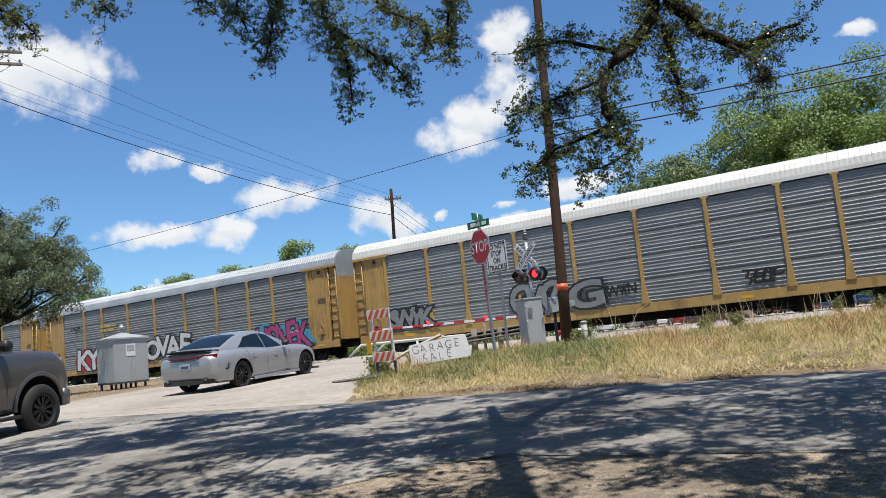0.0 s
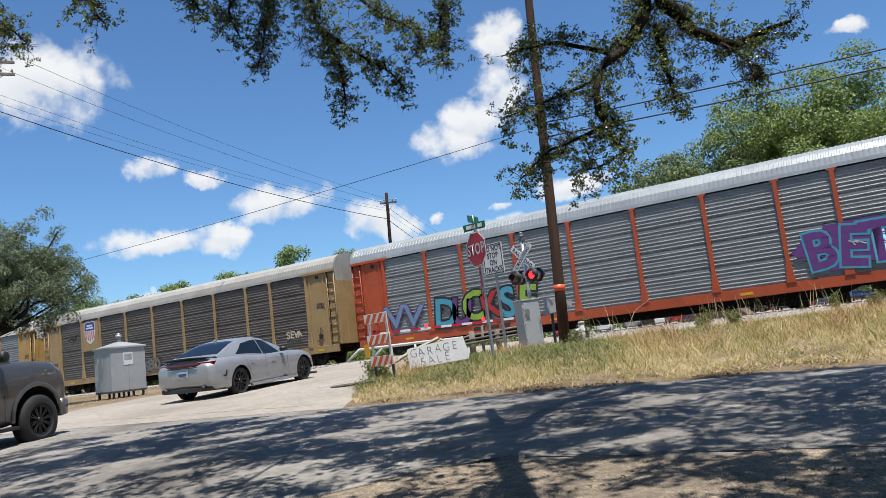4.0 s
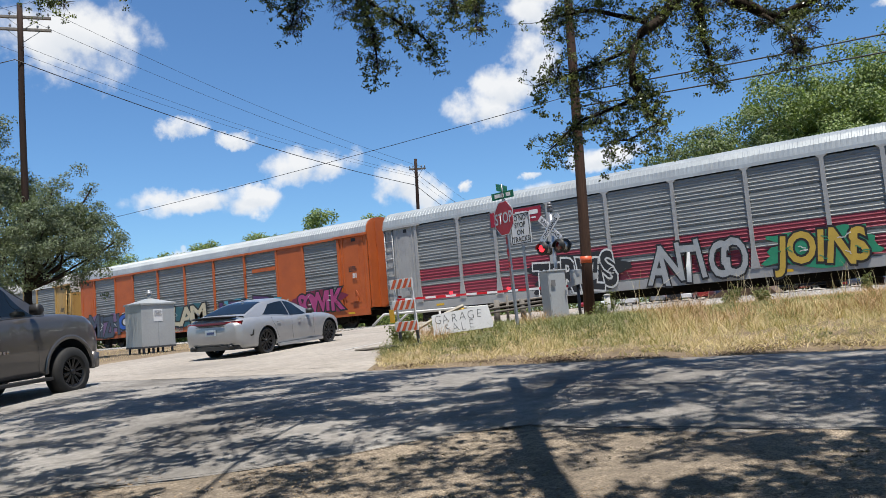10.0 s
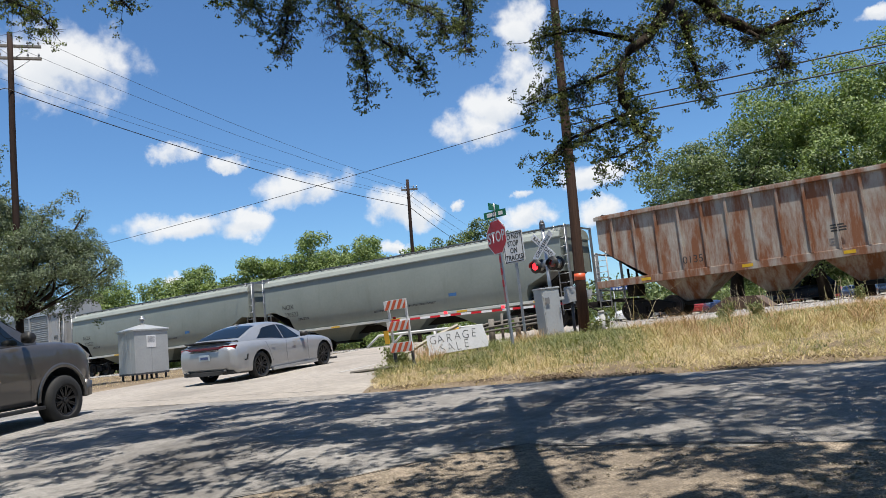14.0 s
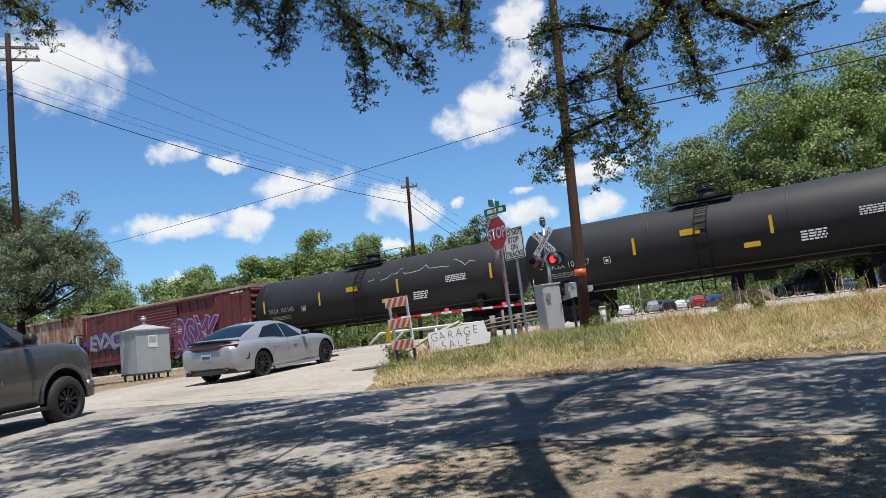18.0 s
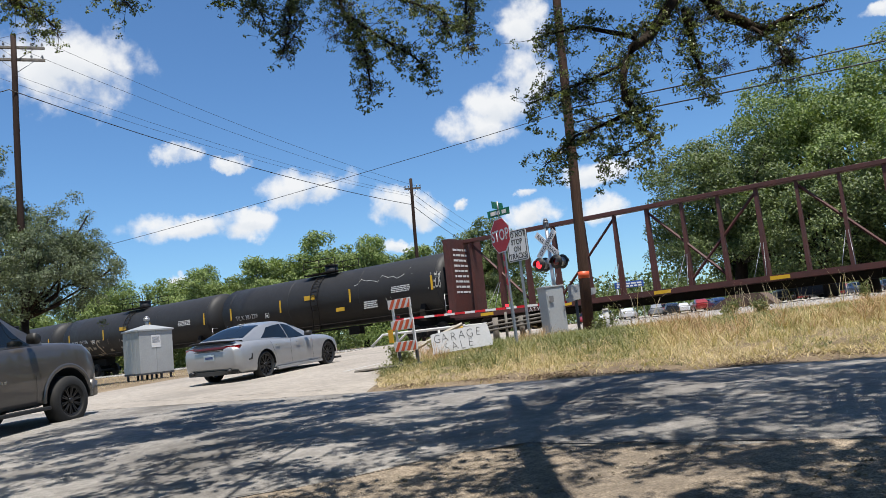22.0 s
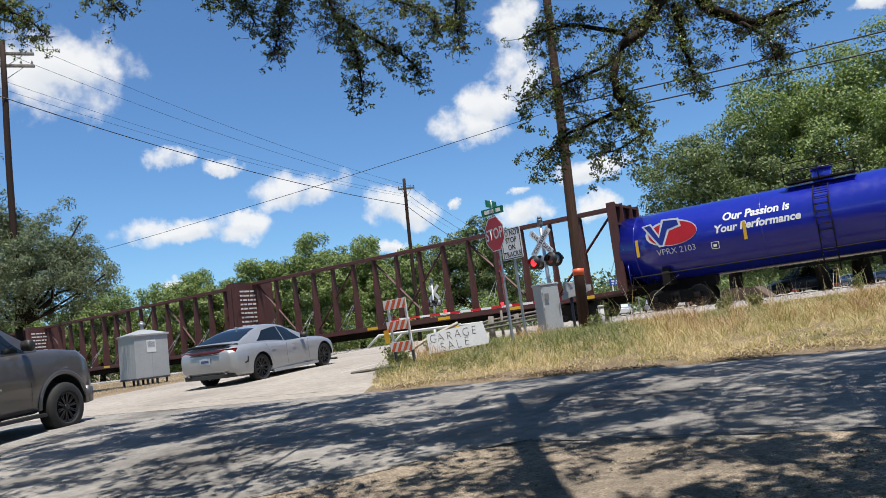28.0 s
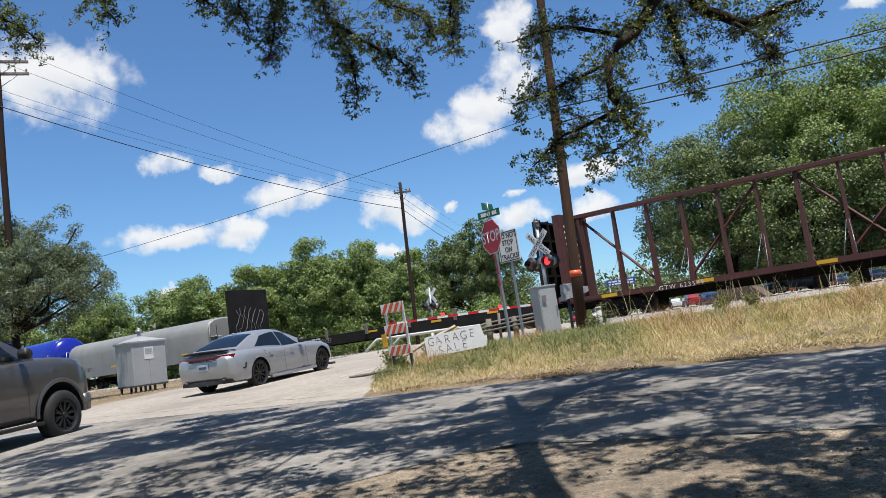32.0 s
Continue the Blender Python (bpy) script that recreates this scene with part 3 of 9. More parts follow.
def make_bogie():
    bm = bmesh.new()
    for s in (-1, 1):
        out = [(-1.12, 0.34), (-0.72, 0.36), (-0.42, 0.22), (0.42, 0.22), (0.72, 0.36), (1.12, 0.34), (1.12, 0.55), (0.80, 0.62), (0.42, 0.74), (-0.42, 0.74), (-0.80, 0.62), (-1.12, 0.55)]
        slab(bm, out, s * 0.99 - 0.07, s * 0.99 + 0.07)
        for x in (-0.15, 0.0, 0.15):
            tube(bm, [(x, s * 1.08, 0.27), (x, s * 1.08, 0.52)], 0.06, 8)
        for x in (-0.88, 0.88):
            box(bm, x - 0.13, s * 1.08 - 0.05, 0.32, x + 0.13, s * 1.08 + 0.06, 0.56, 0.02)
    box(bm, -0.2, -1.15, 0.5, 0.2, 1.15, 0.72, 0.03)
    return finish(bm, "bogie")


WHEELSET_ME, BOGIE_ME = make_wheelset(), make_bogie()


def running_gear(car, length, inset):
    for x in (inset, length - inset):
        bogie = part("bogie", BOGIE_ME, STEEL_DARK, car, m=pose(x, 0, 0))
        for dx in (-0.88, 0.88):
            w = part("wheelset", WHEELSET_ME, WHEEL, bogie, m=pose(dx, 0, 0.42))
            WHEELSETS.append((w, dx))
    for x, s in ((0, -1), (length, 1)):
        bm = bmesh.new()
        box(bm, min(x, x + s * 0.5), -0.12, 0.72, max(x, x + s * 0.5), 0.12, 0.98, 0.03)
        box(bm, min(x + s * 0.42, x + s * 0.66), -0.17, 0.7, max(x + s * 0.42, x + s * 0.66), 0.17, 1.0, 0.05)
        tube(bm, [(x + s * 0.1, -0.35, 0.85), (x + s * 0.4, -0.33, 0.62), (x + s * 0.62, -0.3, 0.55)], 0.03, 6)
        part("coupler", bm, STEEL_DARK, car)


def new_car(name, front, label, category):
    car = thing(name, Matrix.Translation((front, TRACK_Y, RAIL_Z + GRADE * front)) @ ROLL, label, category, "cars of the freight train")
    CARS.append((car, front))
    return car


def ladder(car, x0, x1, y, z0, z1, rungs, material, off=0.09):
    bm = bmesh.new()
    for x in (x0, x1):
        box(bm, x - 0.02, y - off, z0, x + 0.02, y - off + 0.05, z1)
    for i in range(rungs):
        z = z0 + (z1 - z0) * (i + 0.5) / rungs
        tube(bm, [(x0, y - off + 0.01, z), (x1, y - off + 0.01, z)], 0.016, 6)
    for x in (x0, x1):
        for z in (z0 + 0.1, z1 - 0.1):
            box(bm, x - 0.02, y - off, z - 0.03, x + 0.02, y + 0.01, z + 0.03)
    return part("ladder", bm, material, car)


def ribbed_profile(z0, z1, sheets):
    """Heights and depths of one corrugated wall: sheets with ribs, a dark gap between them."""
    pts = []
    h = (z1 - z0) / sheets
    for s in range(sheets):
        a = z0 + s * h
        pts += [(a, 0.035), (a + 0.025, 0.035), (a + 0.03, 0.0)]
        ribs = 6
        step = (h - 0.1) / ribs
        for i in range(ribs):
            b = a + 0.06 + i * step
            big = -0.016 if i != ribs // 2 else -0.010
            pts += [(b, 0.0), (b + step * 0.16, big), (b + step * 0.30, big), (b + step * 0.46, 0.0)]
        pts += [(a + h - 0.03, 0.0), (a + h - 0.025, 0.035)]
    return pts


PANEL_PROF = ribbed_profile(0.97, 4.84, 4)


def ribbed_panel(x0, x1, y, s, stripes=()):
    bm = bmesh.new()
    a = [bm.verts.new((x0, y + s * d, z)) for z, d in PANEL_PROF]
    b = [bm.verts.new((x1, y + s * d, z)) for z, d in PANEL_PROF]
    for i in range(len(a) - 1):
        q = (a[i], b[i], b[i + 1], a[i + 1]) if s > 0 else (a[i], a[i + 1], b[i + 1], b[i])
        f = bm.faces.new(q)
        zc = (PANEL_PROF[i][0] + PANEL_PROF[i + 1][0]) / 2
        if any(lo < zc < hi for lo, hi in stripes):
            f.material_index = 1
    return bm


ROOF_PROF = [(-1.53, 4.86), (-1.515, 5.0), (-1.44, 5.28), (-1.26, 5.52), (-0.95, 5.70), (-0.5, 5.785), (0, 5.80), (0.5, 5.785), (0.95, 5.70), (1.26, 5.52), (1.44, 5.28), (1.515, 5.0), (1.53, 4.86)]
POSTS = (2.05, 4.6, 6.65, 9.45, 12.2, 15.1, 17.95, 20.65, 22.6, 25.3)


def autorack(front, frame_mat, side_mat, roof_mat, label, end_mat=None, solid=(), stripes=(), continuous=False, end_ladder=True, cap_mat=None, posts=POSTS, skip=()):
    L = 27.35
    car = new_car("autorack", front, label, "rail car")
    end_mat = end_mat or frame_mat
    # underframe
    for y in (-1.5, 1.42):
        bm = bmesh.new()
        box(bm, 0.1, y, 0.60, L - 0.1, y + 0.08, 0.98, 0.01)
        part("side_sill", bm, frame_mat, car, smooth=False)
    bm = bmesh.new()
    box(bm, 0.05, -0.35, 0.55, L - 0.05, 0.35, 0.9)
    box(bm, 0.05, -1.42, 0.85, L - 0.05, 1.42, 0.93)
    for i in range(22):
        x = 1.2 + i * 1.2
        box(bm, x, -1.42, 0.66, x + 0.08, 1.42, 0.85)
    part("underframe", bm, STEEL_DARK, car, smooth=False)
    bm = bmesh.new()
    slab(bm, [(4.6, 0.56), (5.3, 0.28), (L - 5.3, 0.28), (L - 4.6, 0.56)], -0.33, 0.33)
    part("centre_sill", bm, STEEL_DARK, car, smooth=False)
    for z in (2.4, 3.75):
        bm = bmesh.new()
        box(bm, 0.3, -1.38, z, L - 0.3, 1.38, z + 0.06)
        part("deck", bm, STEEL_DARK, car, smooth=False)
    # walls
    for i, (a, b) in enumerate(zip(posts, posts[1:])):
        if i in solid:
            bm = bmesh.new()
            box(bm, a, -1.50, 0.97, b, -1.44, 4.86)
            part("solid_panel", bm, frame_mat, car, smooth=False)
        else:
            part("side_panel", ribbed_panel(a, b, -1.455, 1, stripes), [side_mat, CRIMSON], car, smooth=False)
    part("far_side", ribbed_panel(posts[0], posts[-1], 1.455, -1), [side_mat, CRIMSON], car, smooth=False)
    for x in posts:
        if x in skip:
            continue
        bm = bmesh.new()
        slab(bm, [(x - 0.17, 0.97), (x + 0.17, 0.97), (x + 0.075, 1.75), (x + 0.075, 4.75), (x + 0.2, 4.86), (x - 0.2, 4.86), (x - 0.075, 4.75), (x - 0.075, 1.75)], -1.535, -1.43)
        part("post", bm, frame_mat, car, smooth=False)
    for x in posts:
        bm = bmesh.new()
        slab(bm, [(x - 0.17, 0.97), (x + 0.17, 0.97), (x + 0.075, 1.75), (x + 0.075, 4.86), (x - 0.075, 4.86), (x - 0.075, 1.75)], 1.43, 1.535)
        part("post", bm, frame_mat, car, smooth=False)
    # ends
    for x0, x1, s in ((0.0, posts[0], 1), (posts[-1], L, -1)):
        xa, xb = (x0 + 0.62, x1 - 0.07) if s > 0 else (x0 + 0.07, x1 - 0.62)
        if not end_ladder:
            xa, xb = (x0 + 0.06, x1) if s > 0 else (x0, x1 - 0.06)
        for y in (-1.47, 1.41):
            bm = bmesh.new()
            box(bm, xa, y, 0.97, xb, y + 0.06, 4.86)
            part("end_wall", bm, end_mat, car, smooth=False)
        w = xb - xa
        for k in (0.14, 0.86):
            bm = bmesh.new()
            box(bm, xa + w * k - 0.035, -1.50, 1.0, xa + w * k + 0.035, -1.47, 4.8)
            part("door_stile", bm, end_mat, car, smooth=False)
        bm = bmesh.new()
        box(bm, xa + w * 0.30, -1.485, 1.3, xa + w * 0.72, -1.47, 4.5, 0.006)
        part("side_door", bm, end_mat, car, smooth=False)
        bm = bmesh.new()
        box(bm, xa + w * 0.45, -1.56, 1.35, xa + w * 0.62, -1.485, 1.6, 0.02)
        tube(bm, [(xa + w * 0.5, -1.54, 1.6), (xa + w * 0.56, -1.54, 1.95), (xa + w * 0.66, -1.54, 1.7)], 0.02)
        part("hand_brake", bm, BLACK if end_mat is TAN else end_mat, car, smooth=False)
        bm = bmesh.new()
        box(bm, xa + w * 0.47, -1.489, 4.55, xa + w * 0.62, -1.47, 4.72)
        part("vent", bm, BLACK, car, smooth=False)
        if end_ladder:
            ex0, ex1 = (x0 + 0.05, x0 + 0.55) if s > 0 else (x1 - 0.55, x1 - 0.05)
            ladder(car, ex0, ex1, -1.42, 0.95, 4.85, 9, end_mat, 0.1)
            for y in (-1.40, 1.36):
                bm = bmesh.new()
                box(bm, ex0, y, 0.97, ex1, y + 0.04, 4.86)
                part("ladder_wall", bm, end_mat, car, smooth=False)
        bm = bmesh.new()
        e0, e1 = (0.0, 2.35) if s > 0 else (L - 2.35, L)
        box(bm, e0, -1.575, 4.80, e1, -1.47, 4.93, 0.01)
        part("eave_beam", bm, end_mat, car, smooth=False)
        # end doors
        xe = x0 - 0.02 if s > 0 else x1 - 0.04
        bm = bmesh.new()
        box(bm, xe, -1.40, 0.97, xe + 0.06, 1.40, 4.3)
        leaf = part("end_door", bm, end_mat, car, smooth=False)
        for y in (-1.38, -0.75, -0.06, 0.0, 0.69, 1.32):
            bm = bmesh.new()
            o = -0.05 if s > 0 else 0.05
            box(bm, min(xe, xe + o) + 0.0, y, 1.0, max(xe, xe + o) + 0.06, y + 0.07, 4.28)
            part("door_rib", bm, end_mat, leaf, smooth=False)
        bm = bmesh.new()
        pts = [Vector((xe, y, z)) for y, z in ROOF_PROF[1:-1]]
        pts = [Vector((xe, -1.40, 4.3))] + pts + [Vector((xe, 1.40, 4.3))]
        loft(bm, [pts, [p + Vector((0.06, 0, 0)) for p in pts]])
        for y in (-0.8, 0.0, 0.72):
            o = -0.04 if s > 0 else 0.04
            box(bm, min(xe, xe + o), y, 4.32, max(xe, xe + o) + 0.06, y + 0.08, 5.55)
        part("end_cap", bm, cap_mat or roof_mat, car, smooth=False)
    if continuous:
        bm = bmesh.new()
        box(bm, 2.35, -1.56, 4.78, L - 2.35, -1.44, 4.90)
        part("eave_strip", bm, frame_mat, car, smooth=False)
    # roof with its ribs
    rings = []
    x = 0.02
    while x < L:
        for dx, k in ((0.0, 1.0), (0.08, 1.0), (0.095, 1.01), (0.165, 1.01)):
            xx = min(x + dx, L - 0.02)
            rings.append([Vector((xx, y * (k if abs(y) < 1.5 else 1), 4.86 + (z - 4.86) * k)) for y, z in ROOF_PROF])
        x += 0.18
    bm = bmesh.new()
    loft(bm, rings, closed=False)
    bmesh.ops.reverse_faces(bm, faces=bm.faces)
    part("roof", bm, roof_mat, car, smooth=False)
    running_gear(car, L, 2.9)
    rnd = random.Random(int(front * 10) % 997)
    bars(car, 1.0 if end_ladder else 0.6, -1.492, 2.2, 0.6, 0.06, 3, LETTER_BLACK if frame_mat is not BLACK else LETTER_WHITE, rnd)
    bars(car, L - 1.4, -1.492, 3.2, 0.55, 0.035, 5, LETTER_BLACK, rnd)
    for x in (3.0, 10.8, 18.8, L - 1.6):
        bm = bmesh.new()
        box(bm, x, -1.506, 0.72, x + 0.46, -1.499, 0.82)
        part("reflector", bm, REFLECT_YELLOW, car, smooth=False)
    return car


def ribbon(bm, pts, w, y):
    """A flat sprayed line in the wall's plane."""
    rows = []
    for i, (px, pz) in enumerate(pts):
        qx, qz = pts[min(i + 1, len(pts) - 1)]
        rx, rz = pts[max(i - 1, 0)]
        dx, dz = qx - rx, qz - rz
        k = math.hypot(dx, dz) or 1.0
        nx, nz = -dz / k * w / 2, dx / k * w / 2
        rows.append((bm.verts.new((px + nx, y, pz + nz)), bm.verts.new((px - nx, y, pz - nz))))
    for a, b in zip(rows, rows[1:]):
        bm.faces.new((a[0], b[0], b[1], a[1]))


def on_drum(me, zc, R, lift):
    """Lays flat lettering onto the round side of a tank."""
    for v in me.vertices:
        v.co.y = -math.sqrt(max(R * R - (v.co.z - zc) ** 2, 0.01)) - lift


def graffiti(car, words, x, z, size, fill, edge, halo=None, y=-1.545, swell=0.055, spacing=0.84, slant=0.0, turn=0.0, squash=1.0, seed=1, drum=None):
    """Sprayed letters: a coloured cloud behind, then each letter as an outline and a fill, thin skins on the wall."""
    rnd = random.Random(seed * 7 + len(words))
    step = size * 0.66 * spacing * squash
    w = step * len(words)
    if halo:
        bm = bmesh.new()
        pts = []
        for k in range(44):
            a = 2 * math.pi * k / 44
            r = 1 + 0.16 * math.sin(5 * a + seed) + 0.1 * math.sin(11 * a + seed * 2) + rnd.uniform(-0.05, 0.05)
            c, s = math.cos(a), math.sin(a)
            pts.append((x + (w * 0.52 + 0.05) * r * math.copysign(abs(c) ** 0.6, c), z + size * 0.36 + size * 0.41 * r * math.copysign(abs(s) ** 0.7, s)))
        vs = [bm.verts.new((px, y + 0.006, max(pz, 0.7))) for px, pz in pts]
        bm.faces.new(vs)
        part("graffiti_cloud", bm, halo, car, smooth=False)
    for i, ch in enumerate(words):
        cx = x - w / 2 + (i + 0.5) * step
        cz = z + rnd.uniform(-0.05, 0.05) * size
        t = turn + rnd.uniform(-9, 9)
        tall = rnd.uniform(0.95, 1.12)
        for k, (m2, sw) in enumerate(((edge, swell * 2.1 + 0.02), (fill, swell * 0.9))):
            me = text_mesh(ch, size * tall, sw, 1.0, slant)
            me.transform(pose(cx, y - 0.0035 * k - 0.001 * (i % 2), cz, 0, t, 0) @ Matrix.Diagonal((squash * 1.06, 1, 1, 1)))
            if drum:
                on_drum(me, drum[0], drum[1], 0.006 + 0.0035 * k + 0.001 * (i % 2))
            part("graffiti_letter", me, m2, car, smooth=False)
        if halo:
            bm = bmesh.new()
            for q in range(3):
                sx, sz = cx + rnd.uniform(-0.3, 0.3) * step, cz + size * rnd.uniform(0.1, 0.6)
                bend = rnd.uniform(-0.5, 0.5)
                ribbon(bm, [(sx + size * 0.03 * j * rnd.uniform(0.6, 1.2), max(sz + size * 0.05 * j * bend + 0.02 * math.sin(j), 0.72)) for j in range(6)], size * 0.022, y - 0.012)
            part("graffiti_line", bm, SP_WHITE if i % 2 else halo, car, smooth=False)


def spray(name, c):
    return mat("spray " + name, c, tuple(v * 0.8 for v in c), 4, 0.5, fine=0.12)


SP_GREEN, SP_LIME, SP_PURPLE, SP_BLUE, SP_CYAN = spray("green", (0.024, 0.096, 0.056)), spray("lime", (0.24, 0.384, 0.048)), spray("purple", (0.128, 0.04, 0.192)), spray("blue", (0.024, 0.096, 0.4)), spray("cyan", (0.064, 0.288, 0.4))
SP_PINK, SP_RED, SP_YELLOW, SP_WHITE, SP_BLACK = spray("pink", (0.36, 0.048, 0.176)), spray("red", (0.36, 0.024, 0.024)), spray("yellow", (0.496, 0.336, 0.056)), spray("white", (0.576, 0.576, 0.56)), spray("black", (0.016, 0.016, 0.018))
SP_CREAM = spray("cream", (0.496, 0.448, 0.32))


def sprawl(car, xa, xb, z0, tops, seed, y=-1.545):
    """A wide sprayed piece: dark green bulging letters with black edges and pale inner lines."""
    rnd = random.Random(seed)
    n = len(tops)
    step = (xb - xa) / n
    for side_x in (xa - 0.2, xb + 0.35):
        bm = bmesh.new()
        vs = [bm.verts.new((side_x + 0.55 * math.cos(q * 0.314) * rnd.uniform(0.7, 1.1), y + 0.007, z0 + 0.42 + 0.40 * math.sin(q * 0.314) * rnd.uniform(0.7, 1.1))) for q in range(20)]
        bm.faces.new(vs)
        part("graffiti_cloud", bm, spray("crimson", (0.176, 0.016, 0.048)), car, smooth=False)
    for i, h in enumerate(tops):
        cx = xa + (i + 0.5) * step
        lean = rnd.uniform(0.05, 0.35)

        def hump(swell, lift):
            pts = []
            for q in range(25):
                a = math.pi * q / 24
                c, s = math.cos(a), math.sin(a)
                wob_r = 1 + 0.10 * math.sin(3 * a + seed + i * 2.0) + 0.07 * math.sin(7 * a + i)
                pts.append((cx + lean * s * h - (step * 0.62 + swell) * math.copysign(abs(c) ** 0.55, c) * wob_r, z0 + (h + swell) * abs(s) ** 0.45 * wob_r))
            return [(px, max(pz, z0 - 0.02)) for px, pz in pts]
        for k, (m2, sw) in enumerate(((SP_BLACK, 0.045), (SP_GREEN if i % 2 else spray("deep green", (0.016, 0.068, 0.048)), 0.0))):
            bm = bmesh.new()
            bm.faces.new([bm.verts.new((px, y - 0.0028 * k - 0.0009 * i, pz)) for px, pz in hump(sw, 0)])
            part("graffiti_letter", bm, m2, car, smooth=False)
        bm = bmesh.new()
        edge = hump(-0.07, 0)
        ribbon(bm, edge[3:22], 0.022, y - 0.0085)
        ribbon(bm, [(cx + (rnd.uniform(-0.3, 0.1) + 0.1 * math.sin(q * 0.9 + i)) * step + q * 0.03, z0 + h * (0.1 + 0.09 * q)) for q in range(7)], 0.025, y - 0.0085)
        part("graffiti_line", bm, SP_CREAM, car, smooth=False)
        for q in range(3):
            bm = bmesh.new()
            px, pz, s = cx + rnd.uniform(-0.35, 0.35) * step, z0 + h * rnd.uniform(0.12, 0.6), rnd.uniform(0.14, 0.26)
            tilt = rnd.uniform(0, 3)
            bm.faces.new([bm.verts.new((px + s * c * math.cos(tilt) - s * d * math.sin(tilt) * 0.8, y - 0.0078, max(pz + s * c * math.sin(tilt) + s * d * math.cos(tilt) * 0.8, z0))) for c, d in ((-1, -0.15), (-0.2, -0.4), (0.8, -0.35), (1.0, 0.1), (0.2, 0.25), (-0.6, 0.15))])
            part("graffiti_patch", bm, spray("sage", (0.176, 0.256, 0.16)) if q else spray("mint", (0.08, 0.24, 0.176)), car, smooth=False)


def shield(car, x, y, z, s):
    """A plain badge: a blue head over a field of pale and red stripes."""
    bm = bmesh.new()
    out = [(-0.42, 0.42), (-0.2, 0.5), (0.0, 0.44), (0.2, 0.5), (0.42, 0.42), (0.46, 0.0), (0.38, -0.3), (0.2, -0.44), (0, -0.52), (-0.2, -0.44), (-0.38, -0.3), (-0.46, 0.0)]
    slab(bm, [(x + a * s, z + b * s * 1.15) for a, b in out], y, y + 0.004)
    part("badge", bm, SIGN_WHITE, car, smooth=False)
    bm = bmesh.new()
    slab(bm, [(x + a * s * 0.93, z + b * s * 1.08) for a, b in [(-0.42, 0.42), (-0.2, 0.5), (0.0, 0.44), (0.2, 0.5), (0.42, 0.42), (0.455, 0.08), (-0.455, 0.08)]], y - 0.004, y)
    part("badge_head", bm, mat("badge blue", (0.016, 0.048, 0.28), None, 4, 0.5), car, smooth=False)
    bm = bmesh.new()
    for i in range(5):
        a = -0.34 + i * 0.17
        lo = -0.46 + abs(a) * 0.35
        box(bm, x + (a - 0.04) * s, y - 0.004, z + lo * s, x + (a + 0.04) * s, y, z + 0.05 * s)
    part("badge_stripes", bm, mat("badge red", (0.4, 0.024, 0.032), None, 4, 0.5), car, smooth=False)
    for zz, w in ((0.30, 0.5), (0.17, 0.6)):
        bm = bmesh.new()
        box(bm, x - w * s * 0.5, y - 0.008, z + zz * s, x + w * s * 0.5, y - 0.005, z + (zz + 0.085) * s)
        part("badge_bar", bm, SIGN_WHITE, car, smooth=False)


# the train, front to back
a0 = autorack(-82.4, YELLOW, GALV, ROOF_GALV, "yellow framed autorack with galvanised corrugated sides")
a1 = autorack(-53.8, YELLOW, GALV, ROOF_GALV, "yellow autorack with grey sides, pale roof and graffiti along the sill")
graffiti(a1, "HSNEK", 23.23, 0.80, 1.91, SP_PINK, SP_BLACK, SP_CYAN, seed=3, squash=0.75)
graffiti(a1, "OVAE", 13.45, 1.19, 1.59, SP_WHITE, SP_BLACK, seed=4, squash=1.12)
graffiti(a1, "KY", 5.04, 0.89, 1.79, SP_WHITE, SP_BLACK, SP_RED, seed=5, squash=1.24)
bars(a1, 6.51, -1.545, 3.55, 1.77, 0.16, 2, SP_YELLOW, random.Random(8), "mark_bar")
a2 = autorack(-25.25, YELLOW, GALV, ROOF_WHITE, "yellow autorack with corrugated steel sides and a white roof")
graffiti(a2, "SWYK", 3.37, 1.18, 1.11, GALV, SP_BLACK, seed=6, squash=1.03)
graffiti(a2, "GWO", 10.39, 1.07, 1.66, GALV, SP_BLACK, seed=7, squash=0.87)
graffiti(a2, "G", 12.64, 1.11, 1.38, GALV, SP_BLACK, seed=17, squash=1.46)
graffiti(a2, "SAWYN", 14.06, 1.44, 0.56, SP_BLACK, SP_BLACK, seed=8, swell=0.0, squash=0.88)
graffiti(a2, "TERC", 19.67, 1.49, 0.40, SP_BLACK, SP_BLACK, seed=9, swell=0.0, slant=0.2, squash=1.66)
graffiti(a2, "POLE", 19.63, 1.24, 0.34, SP_BLACK, SP_BLACK, seed=19, swell=0.0, slant=0.2, squash=1.23)
a3 = autorack(3.32, TAN, GALV_BROWN, ROOF_TAN, "grimy tan autorack with brown dulled sides and a shield badge")
bm = bmesh.new()
box(bm, 4.72, -1.53, 2.75, 6.5, -1.50, 4.7)
part("badge_plate", bm, TAN, a3, smooth=False)
shield(a3, 5.6, -1.54, 3.98, 1.32)
lettering(a3, "TTGX 997152", 6.85, -1.51, 0.67, 0.31, LETTER_BLACK)
graffiti(a3, "PRESBO", 11.2, 0.95, 0.85, spray("faded sage", (0.145, 0.155, 0.135)), GALV_BROWN, seed=10, swell=0.02)
graffiti(a3, "ABUSE", 18.2, 1.2, 1.0, spray("pale teal", (0.125, 0.155, 0.145)), GALV_BROWN, seed=11, swell=0.02)
graffiti(a3, "SEVA", 24.2, 1.6, 0.5, SP_CREAM, SP_CREAM, seed=12, swell=0.0)
a4 = autorack(31.85, ORANGE_DARK, GALV, ROOF_GALV, "orange red autorack with grey corrugated sides and rainbow graffiti")
